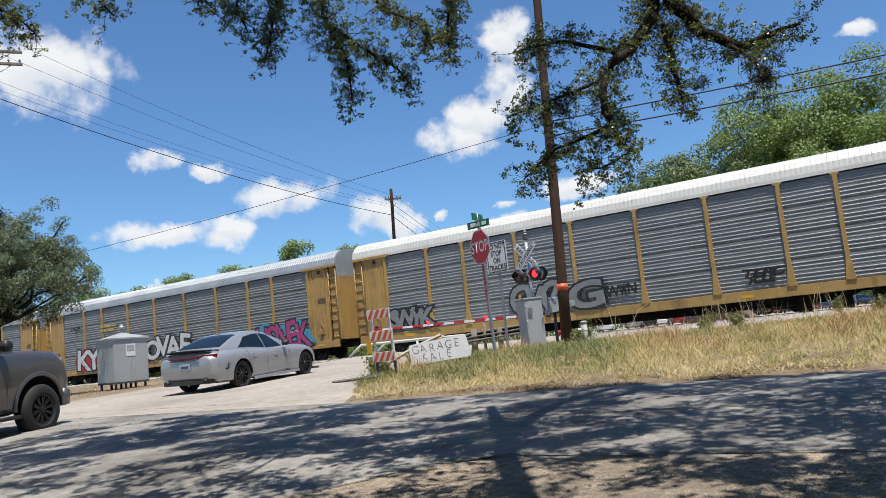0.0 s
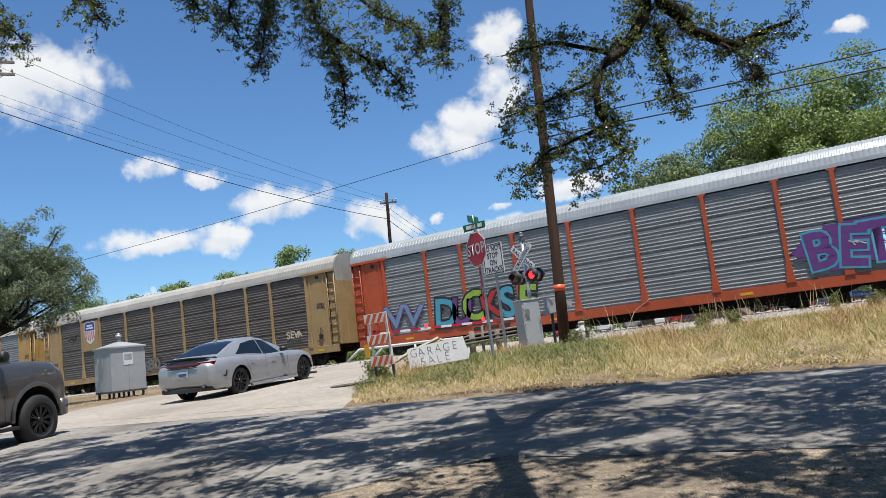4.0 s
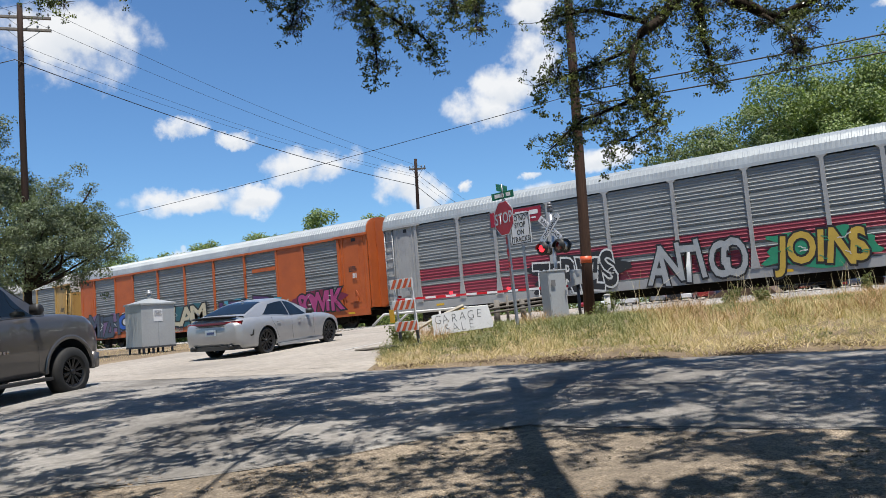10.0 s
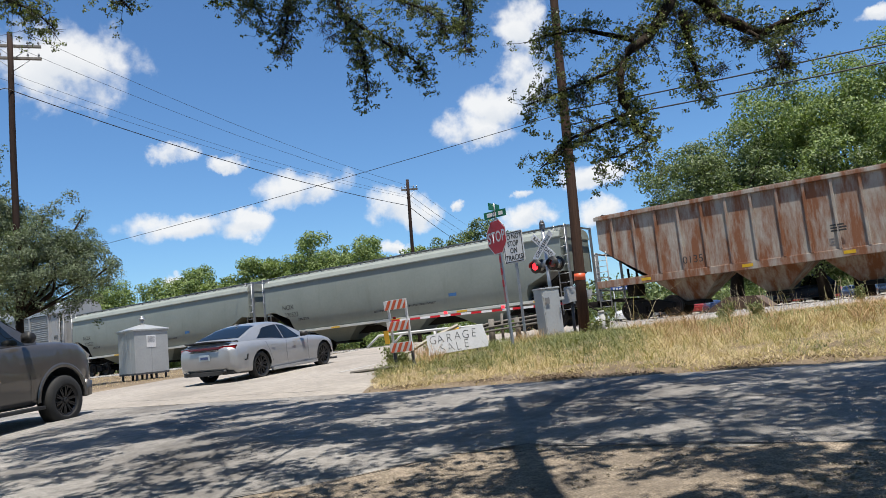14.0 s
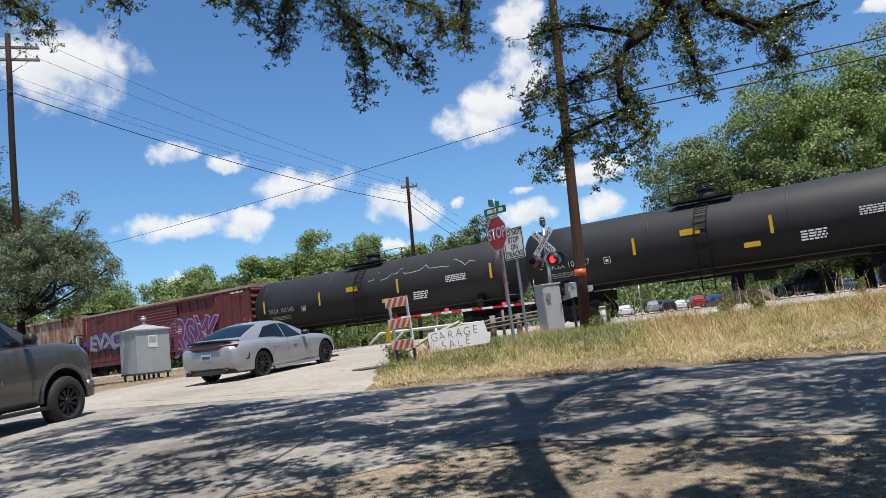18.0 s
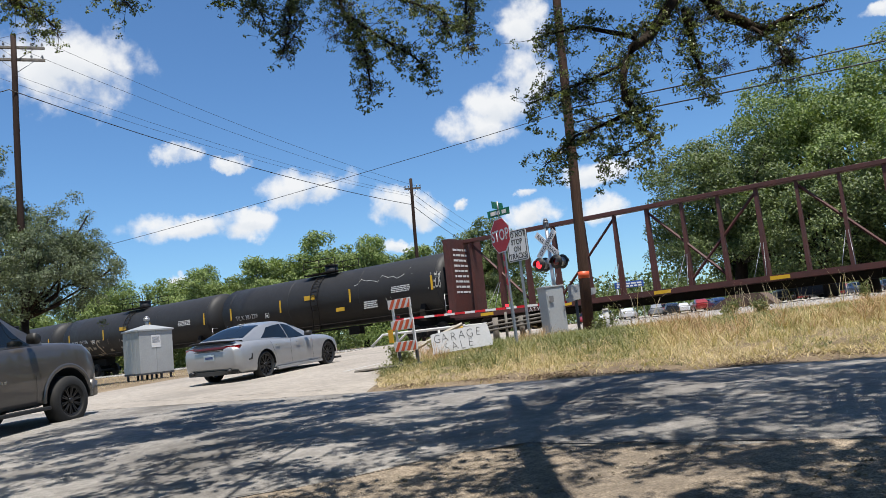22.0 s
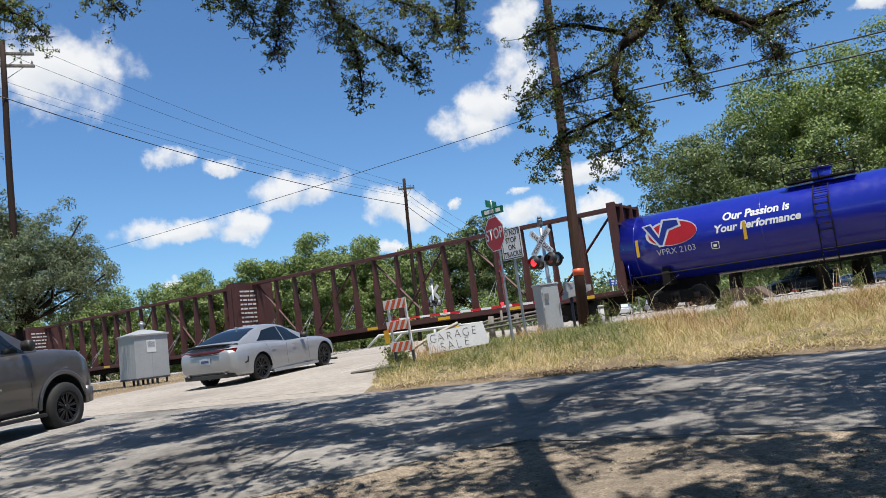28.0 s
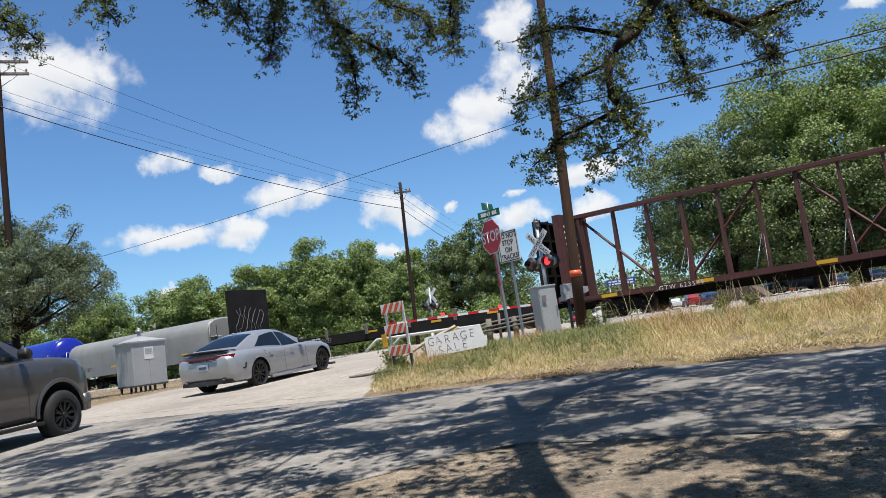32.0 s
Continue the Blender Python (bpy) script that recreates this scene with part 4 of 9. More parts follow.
for i, (ch, col) in enumerate(zip("DUCKSE", (SP_CYAN, SP_PURPLE, SP_LIME, SP_RED, SP_CYAN, SP_LIME))):
    graffiti(a4, ch, 5.44 + i * 0.86, 1.18, 1.70, col, SP_BLACK, None, seed=i, squash=0.91)
bars(a4, 6.9, -1.506, 0.72, 2.1, 0.16, 1, LETTER_BLACK, random.Random(6))
graffiti(a4, "VV", 3.05, 1.36, 1.48, spray("faded blue", (0.14, 0.24, 0.34)), SP_PURPLE, None, seed=23, swell=0.02, squash=1.25)
graffiti(a4, "BETSL", 23.68, 1.37, 1.84, SP_PURPLE, SP_CYAN, SP_PURPLE, seed=24, squash=0.90)
a5 = autorack(60.58, YELLOW, GALV, ROOF_WHITE, "yellow autorack with a white roof and green graffiti")
sprawl(a5, 5.2, 12.2, 0.80, (0.75, 0.95, 0.85, 1.05, 0.95, 0.9), 31)
sprawl(a5, 15.9, 22.1, 0.80, (0.72, 0.95, 1.05, 1.15, 1.3), 32)
for k in range(4):
    bm = bmesh.new()
    box(bm, 7.2 + k * 0.35, -1.55, 3.1, 7.45 + k * 0.35, -1.545, 3.6)
    part("mark_bar", bm, LETTER_BLACK, a5, smooth=False)
A6P = (1.87, 4.43, 6.48, 9.27, 12.06, 14.92, 17.75, 20.5, 22.6, 25.3)
a6 = autorack(89.2, ORANGE, GALV, ROOF_GALV, "bright orange autorack with solid orange panels and large graffiti", solid=(1, 7), continuous=True, end_ladder=False, cap_mat=ORANGE, posts=A6P)
graffiti(a6, "MIZH", 3.07, 0.87, 1.90, spray("slate", (0.048, 0.064, 0.096)), SP_BLACK, spray("dull violet", (0.16, 0.096, 0.192)), seed=41, squash=0.83)
graffiti(a6, "O", 5.62, 1.19, 1.40, SP_BLUE, SP_BLACK, SP_WHITE, seed=43, squash=1.57)
graffiti(a6, "SLAM", 11.61, 1.13, 1.55, SP_CREAM, SP_BLACK, spray("dark teal", (0.024, 0.112, 0.136)), seed=41, squash=1.37)
graffiti(a6, "UELZA", 17.94, 0.90, 1.70, spray("dark purple", (0.08, 0.028, 0.12)), SP_BLACK, SP_CYAN, seed=42, squash=1.04)
graffiti(a6, "SOWIK", 23.65, 1.05, 1.43, SP_PINK, SP_BLACK, spray("crimson", (0.176, 0.016, 0.048)), seed=44, squash=0.85)
graffiti(a6, "rh", 21.01, 1.42, 0.69, SP_CREAM, SP_CREAM, seed=45, swell=0.0, slant=0.3, squash=1.13)
graffiti(a6, "B1", 26.41, 2.61, 0.31, LETTER_WHITE, LETTER_WHITE, seed=46, swell=0.0, squash=0.91)
bm = bmesh.new()
box(bm, 18.39, -1.50, 3.66, 20.36, -1.49, 3.88)
part("paint_stripe", bm, ORANGE, a6, smooth=False)
a7 = autorack(117.7, CARGREY, GALV, ROOF_GALV, "grey autorack with crimson stripes, a crimson name board and graffiti", stripes=((1.05, 1.72), (2.02, 2.55)), cap_mat=CARGREY)
bm = bmesh.new()
box(bm, 6.5, -1.56, 4.1, 9.15, -1.53, 4.76)
part("name_board", bm, mat("crimson board", (0.264, 0.008, 0.024), (0.224, 0.008, 0.024), 2, 0.4), a7, smooth=False)
bars(a7, 7.3, -1.566, 4.42, 1.7, 0.2, 1, LETTER_WHITE, random.Random(3))
bars(a7, 7.4, -1.566, 4.24, 1.5, 0.06, 1, LETTER_WHITE, random.Random(4))
bm = bmesh.new()
for k in range(3):
    box(bm, 6.72 + 0.03 * k, -1.566, 4.22 + k * 0.16, 7.1, -1.562, 4.3 + k * 0.16)
part("mark_bar", bm, LETTER_WHITE, a7, smooth=False)
graffiti(a7, "THRVLS", 10.50, 0.86, 1.88, SP_BLACK, SP_WHITE, SP_BLACK, seed=51, squash=0.64)
graffiti(a7, "ANTIGO", 15.73, 0.79, 1.92, spray("silver", (0.336, 0.352, 0.36)), SP_BLACK, seed=52, squash=0.58)
graffiti(a7, "JOINS", 20.23, 0.96, 1.60, SP_YELLOW, SP_BLACK, spray("emerald", (0.024, 0.24, 0.128)), seed=53, squash=0.74)
lettering(a7, "TTGX", 10.2, -1.51, 0.66, 0.32, LETTER_WHITE)
lettering(a5, "TTGX 941141", 9.0, -1.51, 0.66, 0.28, LETTER_WHITE)
lettering(a6, "TTGX 698241", 10.8, -1.51, 0.66, 0.3, LETTER_WHITE)


def band(parent, name, x0, x1, y, z0, z1, material, t=0.004):
    bm = bmesh.new()
    box(bm, x0, y, z0, x1, y + t, z1)
    return part(name, bm, material, parent, smooth=False)


def end_frame(car, x, s, material, top, ladder_mat, z0=0.95):
    """Open end platform of a hopper: corner posts, crossbars, a ladder on the near side."""
    bm = bmesh.new()
    for y in (-1.38, 1.30):
        box(bm, x - 0.05, y, z0, x + 0.05, y + 0.08, top)
    for z in (z0 + 0.4, top - 0.1):
        box(bm, x - 0.03, -1.38, z, x + 0.03, 1.38, z + 0.07)
    part("end_post_frame", bm, material, car, smooth=False)
    a, b = (x - 0.02, x + 0.48) if s > 0 else (x - 0.48, x + 0.02)
    ladder(car, a, b, -1.42, 0.55, top, 10, ladder_mat, 0.07)
    bm = bmesh.new()
    box(bm, min(x, x + s * 0.9), -1.35, z0 - 0.1, max(x, x + s * 0.9), 1.35, z0)
    part("end_platform", bm, STEEL_DARK, car, smooth=False)
    bm = bmesh.new()
    xb = x + s * 1.0
    tube(bm, [(xb, -0.5, 1.0), (xb, -0.5, 2.2)], 0.05)
    tube(bm, [(xb, 0.5, 1.0), (xb, 0.5, 2.6)], 0.05)
    box(bm, min(xb, xb + s * 0.4), -0.9, 1.0, max(xb, xb + s * 0.4), 0.2, 1.5, 0.03)
    part("brake_gear", bm, STEEL_DARK, car)


def smooth_hopper(front, L, label, mark):
    car = new_car("covered_hopper", front, label, "rail car")
    half = [(0.55, 1.30), (1.34, 1.32), (1.48, 1.6), (1.55, 2.0), (1.585, 2.5), (1.585, 3.0), (1.56, 3.5), (1.515, 3.98), (1.30, 4.05), (0.45, 4.10)]
    rings = []
    ends = (0.0, 0.25, 0.6, 1.0, 1.4, 1.8, 1.92, 2.0, 2.4)
    xs = [0.35 + e for e in ends] + list(np.linspace(3.4, L - 3.4, 12)) + [L - 0.35 - e for e in ends[::-1]]
    for x in xs:
        e = min(x - 0.35, L - 0.35 - x)
        low = 1.30 + float(np.interp(e, (0, 0.6, 1.8, 1.92, 2.0), (1.15, 1.22, 0.72, 0.45, 0.0)))
        pts = [(float(np.interp(max(z, low), (1.32, 1.6, 2.0, 2.5, 3.0), (1.34, 1.48, 1.55, 1.585, 1.585))) if 1.31 < z < low else y, max(z, low)) for y, z in half]
        rings.append([Vector((x, -y, z)) for y, z in pts] + [Vector((x, y, z)) for y, z in pts[::-1]])
    bm = bmesh.new()
    loft(bm, rings)
    bmesh.ops.recalc_face_normals(bm, faces=bm.faces)
    part("body_shell", bm, HOPPER, car)
    for x0, x1 in ((2.3, 0.45), (L - 2.3, L - 0.45)):
        bm = bmesh.new()
        loft(bm, [[Vector((x0, y, 1.28)), Vector((x1, y, 2.46)), Vector((x1, y, 2.52)), Vector((x0, y, 1.34))] for y in (-1.3, 1.3)])
        bmesh.ops.recalc_face_normals(bm, faces=bm.faces)
        part("slope_sheet", bm, STEEL_DARK, car, smooth=False)
    # roof with a steep pale edge that hangs over the side
    bm = bmesh.new()
    prof = [(1.50, 3.97), (1.60, 3.95), (1.605, 4.00), (1.52, 4.20), (1.38, 4.34), (0.6, 4.50)]
    loft(bm, [[Vector((x, -y, z)) for y, z in prof] + [Vector((x, y, z)) for y, z in prof[::-1]] for x in (0.32, L - 0.32)])
    bmesh.ops.recalc_face_normals(bm, faces=bm.faces)
    part("roof", bm, mat("pale hopper roof enamel", (0.288, 0.308, 0.268), (0.24, 0.256, 0.224), 0.7, 0.45, stain=(0.192, 0.2, 0.176), stain_at=0.66), car, smooth=False)
    for y in (-1.50, 1.42):
        bm = bmesh.new()
        box(bm, 0.5, y, 1.20, L - 0.5, y + 0.08, 1.33, 0.01)
        part("side_sill", bm, mat("cream sill paint", (0.496, 0.496, 0.448), None, 2, 0.5), car, smooth=False)
    bm = bmesh.new()
    box(bm, 0.3, -0.3, 0.8, L - 0.3, 0.3, 1.15)
    part("centre_sill", bm, STEEL_DARK, car, smooth=False)
    bm = bmesh.new()
    for k in range(20):
        x = 0.8 + k * (L - 1.6) / 19
        box(bm, x, -1.28, 4.34, x + 0.06, -1.22, 4.46)
    box(bm, 0.3, -1.34, 4.46, L - 0.3, -1.0, 4.49)
    box(bm, 0.3, -0.55, 4.54, L - 0.3, 0.55, 4.58)
    part("running_board", bm, ZINC, car, smooth=False)
    for k in range(3):
        x = L * (0.26 + 0.24 * k)
        bm = bmesh.new()
        top = [Vector((x + a, b, 1.34)) for a, b in ((-1.9, -1.3), (1.9, -1.3), (1.9, 1.3), (-1.9, 1.3))]
        low = [Vector((x + a, b, 0.5)) for a, b in ((-0.45, -0.5), (0.45, -0.5), (0.45, 0.5), (-0.45, 0.5))]
        loft(bm, [low, top])
        chute = part("hopper_chute", bm, HOPPER, car, smooth=False)
        bm = bmesh.new()
        box(bm, x - 0.5, -0.6, 0.38, x + 0.5, 0.6, 0.5, 0.02)
        part("outlet_gate", bm, STEEL_DARK, chute, smooth=False)
    for x, s in ((0.12, 1), (L - 0.12, -1)):
        end_frame(car, x, s, ZINC, 4.5, ZINC)
    for x in (1.3, 5.2, 9.3, 13.3, L - 2.0):
        band(car, "reflector", x, x + 0.6, -1.506, 1.21, 1.30, REFLECT_YELLOW)
    lettering(car, mark[0], 2.15, -1.60, 2.55, 0.36, LETTER_BLACK)
    lettering(car, mark[1], 2.4, -1.605, 2.12, 0.36, LETTER_BLACK)
    rnd = random.Random(int(front))
    bars(car, 2.9, -1.595, 1.95, 0.8, 0.045, 2, LETTER_BLACK, rnd)
    bars(car, 8.3, -1.595, 1.78, 1.3, 0.03, 2, LETTER_BLACK, rnd)
    bars(car, 10.2, -1.595, 1.85, 2.0, 0.03, 2, LETTER_BLACK, rnd)
    band(car, "placard", 13.0, 13.45, -1.60, 2.02, 2.17, mat("placard blue", (0.032, 0.112, 0.272), None, 3, 0.5))
    running_gear(car, L, 2.1)
    return car


def ribbed_hopper(front, L):
    car = new_car("covered_hopper", front, "rusted off-white ribbed hopper car streaked with brown", "rail car")
    top, sill = 4.45, 1.75
    for y, s in ((-1.48, 1), (1.48, -1)):
        bm = bmesh.new()
        slab(bm, [(0.3, top), (0.3, 3.1), (2.3, sill), (L - 2.3, sill), (L - 0.3, 3.1), (L - 0.3, top)], y, y + s * 0.05)
        part("side_sheet", bm, RUSTED, car, smooth=False)
    for k in range(17):
        x = 1.0 + k * (L - 2.0) / 16
        z = sill + max(0, 1.35 * (1 - min(x - 0.3, L - 0.3 - x) / 2.0)) if min(x, L - x) < 2.3 else sill
        bm = bmesh.new()
        box(bm, x - 0.05, -1.57, z, x + 0.05, -1.48, top, 0.012)
        part("rib", bm, RUSTED, car, smooth=False)
    bm = bmesh.new()
    box(bm, 0.25, -1.6, top - 0.12, L - 0.25, -1.48, top + 0.03, 0.015)
    part("top_chord", bm, RUSTED, car, smooth=False)
    bm = bmesh.new()
    box(bm, 0.05, -1.56, sill - 0.3, L - 0.05, -1.46, sill, 0.015)
    part("side_sill", bm, RUSTED, car, smooth=False)
    bm = bmesh.new()
    box(bm, 0.3, -1.45, top - 0.02, L - 0.3, 1.45, top + 0.08)
    part("roof", bm, RUSTED, car, smooth=False)
    bm = bmesh.new()
    box(bm, 0.1, -0.5, top + 0.14, L - 0.1, 0.5, top + 0.2)
    for k in range(14):
        box(bm, 0.5 + k * (L - 1) / 13, -1.3, top + 0.08, 0.58 + k * (L - 1) / 13, 1.3, top + 0.14)
    part("running_board", bm, STEEL_DARK, car, smooth=False)
    bm = bmesh.new()
    for a, b in ((0.3, 2.3), (L - 0.3, L - 2.3)):
        vs = [bm.verts.new(p) for p in ((a, -1.43, 3.1), (a, 1.43, 3.1), (b, 1.43, sill - 0.2), (b, -1.43, sill - 0.2))]
        bm.faces.new(vs)
        vs = [bm.verts.new(p) for p in ((a, -1.43, 3.1), (a, 1.43, 3.1), (a, 1.43, top), (a, -1.43, top))]
        bm.faces.new(vs)
    part("end_sheet", bm, RUSTED, car, smooth=False)
    for k in range(4):
        x = L * (0.22 + 0.187 * k)
        bm = bmesh.new()
        loft(bm, [[Vector((x + a * 0.35, b * 0.45, 0.55)) for a, b in ((-1, -1), (1, -1), (1, 1), (-1, 1))],
                  [Vector((x + a * 1.6, b * 1.42, sill)) for a, b in ((-1, -1), (1, -1), (1, 1), (-1, 1))]])
        chute = part("hopper_chute", bm, RUSTED, car, smooth=False)
        bm = bmesh.new()
        box(bm, x - 0.42, -0.6, 0.4, x + 0.42, 0.6, 0.55, 0.02)
        part("outlet_gate", bm, STEEL_DARK, chute, smooth=False)
    for x, s in ((0.08, 1), (L - 0.08, -1)):
        end_frame(car, x, s, CARGREY, 3.0, CARGREY)
    lettering(car, "0135", 4.2, -1.59, 2.0, 0.42, LETTER_BLACK)
    rnd = random.Random(5)
    for x, z in ((9.2, 2.6), (12.2, 2.55), (13.6, 2.5), (15.0, 2.45)):
        bars(car, x, -1.578, z, 0.55, 0.06, 3, LETTER_BLACK, rnd)
    for x in (2.0, 6.0, 9.5, 13.0):
        band(car, "reflector", x, x + 0.4, -1.566, sill - 0.2, sill - 0.08, REFLECT_YELLOW)
    running_gear(car, L, 2.0)
    return car


def boxcar(front, L):
    car = new_car("boxcar", front, "faded maroon boxcar with purple and silver graffiti", "rail car")
    z0, z1 = 0.95, 4.22
    for y in (-1.48, 1.43):
        bm = bmesh.new()
        box(bm, 0.2, y, z0, L - 0.2, y + 0.05, z1)
        part("side_wall", bm, MAROON, car, smooth=False)
    for k in range(23):
        x = 0.35 + k * (L - 0.7) / 22
        if 6.6 < x < 11.2:
            continue
        bm = bmesh.new()
        box(bm, x - 0.045, -1.535, z0, x + 0.045, -1.48, z1 - 0.1, 0.01)
        part("rib", bm, MAROON, car, smooth=False)
    bm = bmesh.new()
    for a, b, y in ((6.8, 8.9, -1.55), (8.95, 11.0, -1.56)):
        prof = []
        n = 16
        for k in range(n * 4 + 1):
            z = z0 + 0.1 + (z1 - 0.3 - z0) * k / (n * 4)
            prof.append((z, (0, 0, -0.03, -0.03)[k % 4]))
        va = [bm.verts.new((a, y + d, z)) for z, d in prof]
        vb = [bm.verts.new((b, y + d, z)) for z, d in prof]
        for i in range(len(va) - 1):
            bm.faces.new((va[i], vb[i], vb[i + 1], va[i + 1]))
    part("sliding_door", bm, MAROON, car, smooth=False)
    bm = bmesh.new()
    box(bm, 6.3, -1.62, z0 + 0.02, 14.6, -1.52, z0 + 0.12)
    box(bm, 6.3, -1.62, z1 - 0.2, 14.6, -1.52, z1 - 0.1)
    part("door_track", bm, MAROON, car, smooth=False)
    for x, s in ((0.2, 1), (L - 0.2, -1)):
        bm = bmesh.new()
        prof = []
        for k in range(41):
            z = z0 + (z1 - z0) * k / 40
            prof.append((z, (0.0, 0.03, 0.09, 0.09, 0.03)[k % 5]))
        va = [bm.verts.new((x - s * d, -1.46, z)) for z, d in prof]
        vb = [bm.verts.new((x - s * d, 1.46, z)) for z, d in prof]
        for i in range(len(va) - 1):
            bm.faces.new((va[i], va[i + 1], vb[i + 1], vb[i]))
        part("end_wall", bm, MAROON, car, smooth=False)
    bm = bmesh.new()
    rings = [[Vector((x, y, z)) for y, z in ((-1.52, z1 - 0.06), (-1.5, z1 + 0.06), (0, z1 + 0.28), (1.5, z1 + 0.06), (1.52, z1 - 0.06))] for x in (0.15, L - 0.15)]
    loft(bm, rings)
    part("roof", bm, mat("dull galvanised roof with oxide", (0.28, 0.2, 0.176), (0.2, 0.112, 0.096), 1.5, 0.6), car, smooth=False)
    bm = bmesh.new()
    box(bm, 0.2, -1.46, 0.62, L - 0.2, -1.38, 0.95, 0.01)
    box(bm, 0.2, 1.38, 0.62, L - 0.2, 1.46, 0.95, 0.01)
    box(bm, 0.2, -1.4, 0.88, L - 0.2, 1.4, 0.95)
    part("underframe", bm, MAROON, car, smooth=False)
    ladder(car, 0.25, 0.75, -1.48, 0.6, 4.1, 8, MAROON)
    ladder(car, L - 0.75, L - 0.25, -1.48, 0.6, 2.4, 5, MAROON)
    graffiti(car, "MRSXK", 12.13, 0.80, 2.78, spray("plum", (0.16, 0.024, 0.072)), spray("lilac", (0.336, 0.24, 0.4)), spray("violet", (0.072, 0.032, 0.16)), y=-1.58, seed=61, squash=0.64)
    graffiti(car, "EVXONG", 3.94, 1.80, 1.40, spray("lavender", (0.24, 0.2, 0.288)), SP_BLACK, spray("violet", (0.072, 0.032, 0.16)), y=-1.58, seed=62, squash=1.26)
    bars(car, L - 1.8, -1.542, 3.95, 1.1, 0.09, 1, LETTER_WHITE, random.Random(6))
    running_gear(car, L, 2.4)
    return car


def tank_car(front, L, R, zc, paint, label, mark=None, letter=LETTER_WHITE):
    car = new_car("tank_car", front, label, "rail car")
    bm = bmesh.new()
    rings = []
    head = 0.62
    for k in range(9):
        a = math.pi / 2 * k / 8
        rings.append(ring(Vector((head * (1 - math.sin(a)) , 0, zc)), Vector((0, 1, 0)), Vector((0, 0, 1)), max(R * math.cos(math.pi / 2 - a), 0.02), 48))
    for x in np.linspace(head, L - head, 12)[1:-1]:
        rings.append(ring(Vector((x, 0, zc)), Vector((0, 1, 0)), Vector((0, 0, 1)), R, 48))
    for k in range(9):
        a = math.pi / 2 * k / 8
        rings.append(ring(Vector((L - head + head * math.sin(a), 0, zc)), Vector((0, 1, 0)), Vector((0, 0, 1)), max(R * math.cos(a), 0.02), 48))
    loft(bm, rings)
    part("tank", bm, paint, car)
    for x in (head + 0.02, L * 0.34, L * 0.66, L - head - 0.02):
        bm = bmesh.new()
        loft(bm, [ring(Vector((x + d, 0, zc)), Vector((0, 1, 0)), Vector((0, 0, 1)), R + 0.006, 48) for d in (-0.02, 0.02)])
        part("weld_band", bm, paint, car)
    top = zc + R
    mid = L * 0.47
    bm = bmesh.new()
    tube(bm, [(mid, 0, top - 0.1), (mid, 0, top + 0.42)], 0.36, 20)
    tube(bm, [(mid, 0, top + 0.42), (mid, 0, top + 0.5)], 0.40, 20)
    part("manway_dome", bm, paint, car)
    bm = bmesh.new()
    box(bm, mid - 1.2, -1.0, top - 0.02, mid + 1.2, -0.42, top + 0.03)
    box(bm, mid - 1.2, 0.42, top - 0.02, mid + 1.2, 1.0, top + 0.03)
    part("platform", bm, STEEL_DARK, car, smooth=False)
    for y in (-1.0, 1.0):
        bm = bmesh.new()
        for x in (mid - 1.2, mid, mid + 1.2):
            tube(bm, [(x, y, top), (x, y, top + 0.75)], 0.02)
        for z in (top + 0.38, top + 0.75):
            tube(bm, [(mid - 1.2, y, z), (mid + 1.2, y, z)], 0.02)
        part("railing", bm, STEEL_DARK, car)
    bm = bmesh.new()
    for x in (mid - 0.25, mid + 0.25):
        pts = [(x, -R * math.sin(a) - 0.1 * (0.3 + math.sin(a)), zc + R * math.cos(a)) for a in np.linspace(0.55, 1.9, 9)] + [(x, -R - 0.02, 0.6)]
        tube(bm, pts, 0.025)
    for a in np.linspace(0.6, 1.9, 9):
        y, z = -R * math.sin(a) - 0.1 * (0.3 + math.sin(a)), zc + R * math.cos(a)
        tube(bm, [(mid - 0.25, y, z), (mid + 0.25, y, z)], 0.018)
    for z in (0.7, 1.0, 1.35):
        tube(bm, [(mid - 0.25, -R - 0.03, z), (mid + 0.25, -R - 0.03, z)], 0.018)
    part("ladder", bm, STEEL_DARK, car)
    for x0, x1 in ((0.05, 3.4), (L - 3.4, L - 0.05)):
        bm = bmesh.new()
        box(bm, x0, -0.35, 0.75, x1, 0.35, 1.22, 0.02)
        part("stub_sill", bm, STEEL_DARK, car, smooth=False)
        xb = (x0 + x1) / 2
        bm = bmesh.new()
        slabp = [(-1.35, 1.0), (1.35, 1.0), (1.35, 1.5), (1.1, zc - 0.75), (0.6, zc - R + 0.1), (-0.6, zc - R + 0.1), (-1.1, zc - 0.75), (-1.35, 1.5)]
        loft(bm, [[Vector((xb + d, y, z)) for y, z in slabp] for d in (-0.15, 0.15)])
        part("saddle", bm, STEEL_DARK, car, smooth=False)
    for x in (0.25, L - 0.25):
        bm = bmesh.new()
        pts = [(x, -1.4, 1.15), (x, -1.4, 2.15), (x, 1.4, 2.15), (x, 1.4, 1.15)]
        tube(bm, pts, 0.022)
        tube(bm, [(x, -1.4, 1.6), (x, 1.4, 1.6)], 0.018)
        part("end_rail", bm, ZINC if paint is not TANK_BLUE else paint, car)
        bm = bmesh.new()
        box(bm, x - 0.28, -1.4, 1.05, x + 0.28, 1.4, 1.13)
        part("end_platform", bm, STEEL_DARK, car, smooth=False)
    bm = bmesh.new()
    tube(bm, [(0.4, -1.47, 1.45), (L - 0.4, -1.47, 1.45)], 0.03)
    tube(bm, [(mid - 2, -0.5, zc - R - 0.1), (mid + 3, -0.5, zc - R - 0.1)], 0.06)
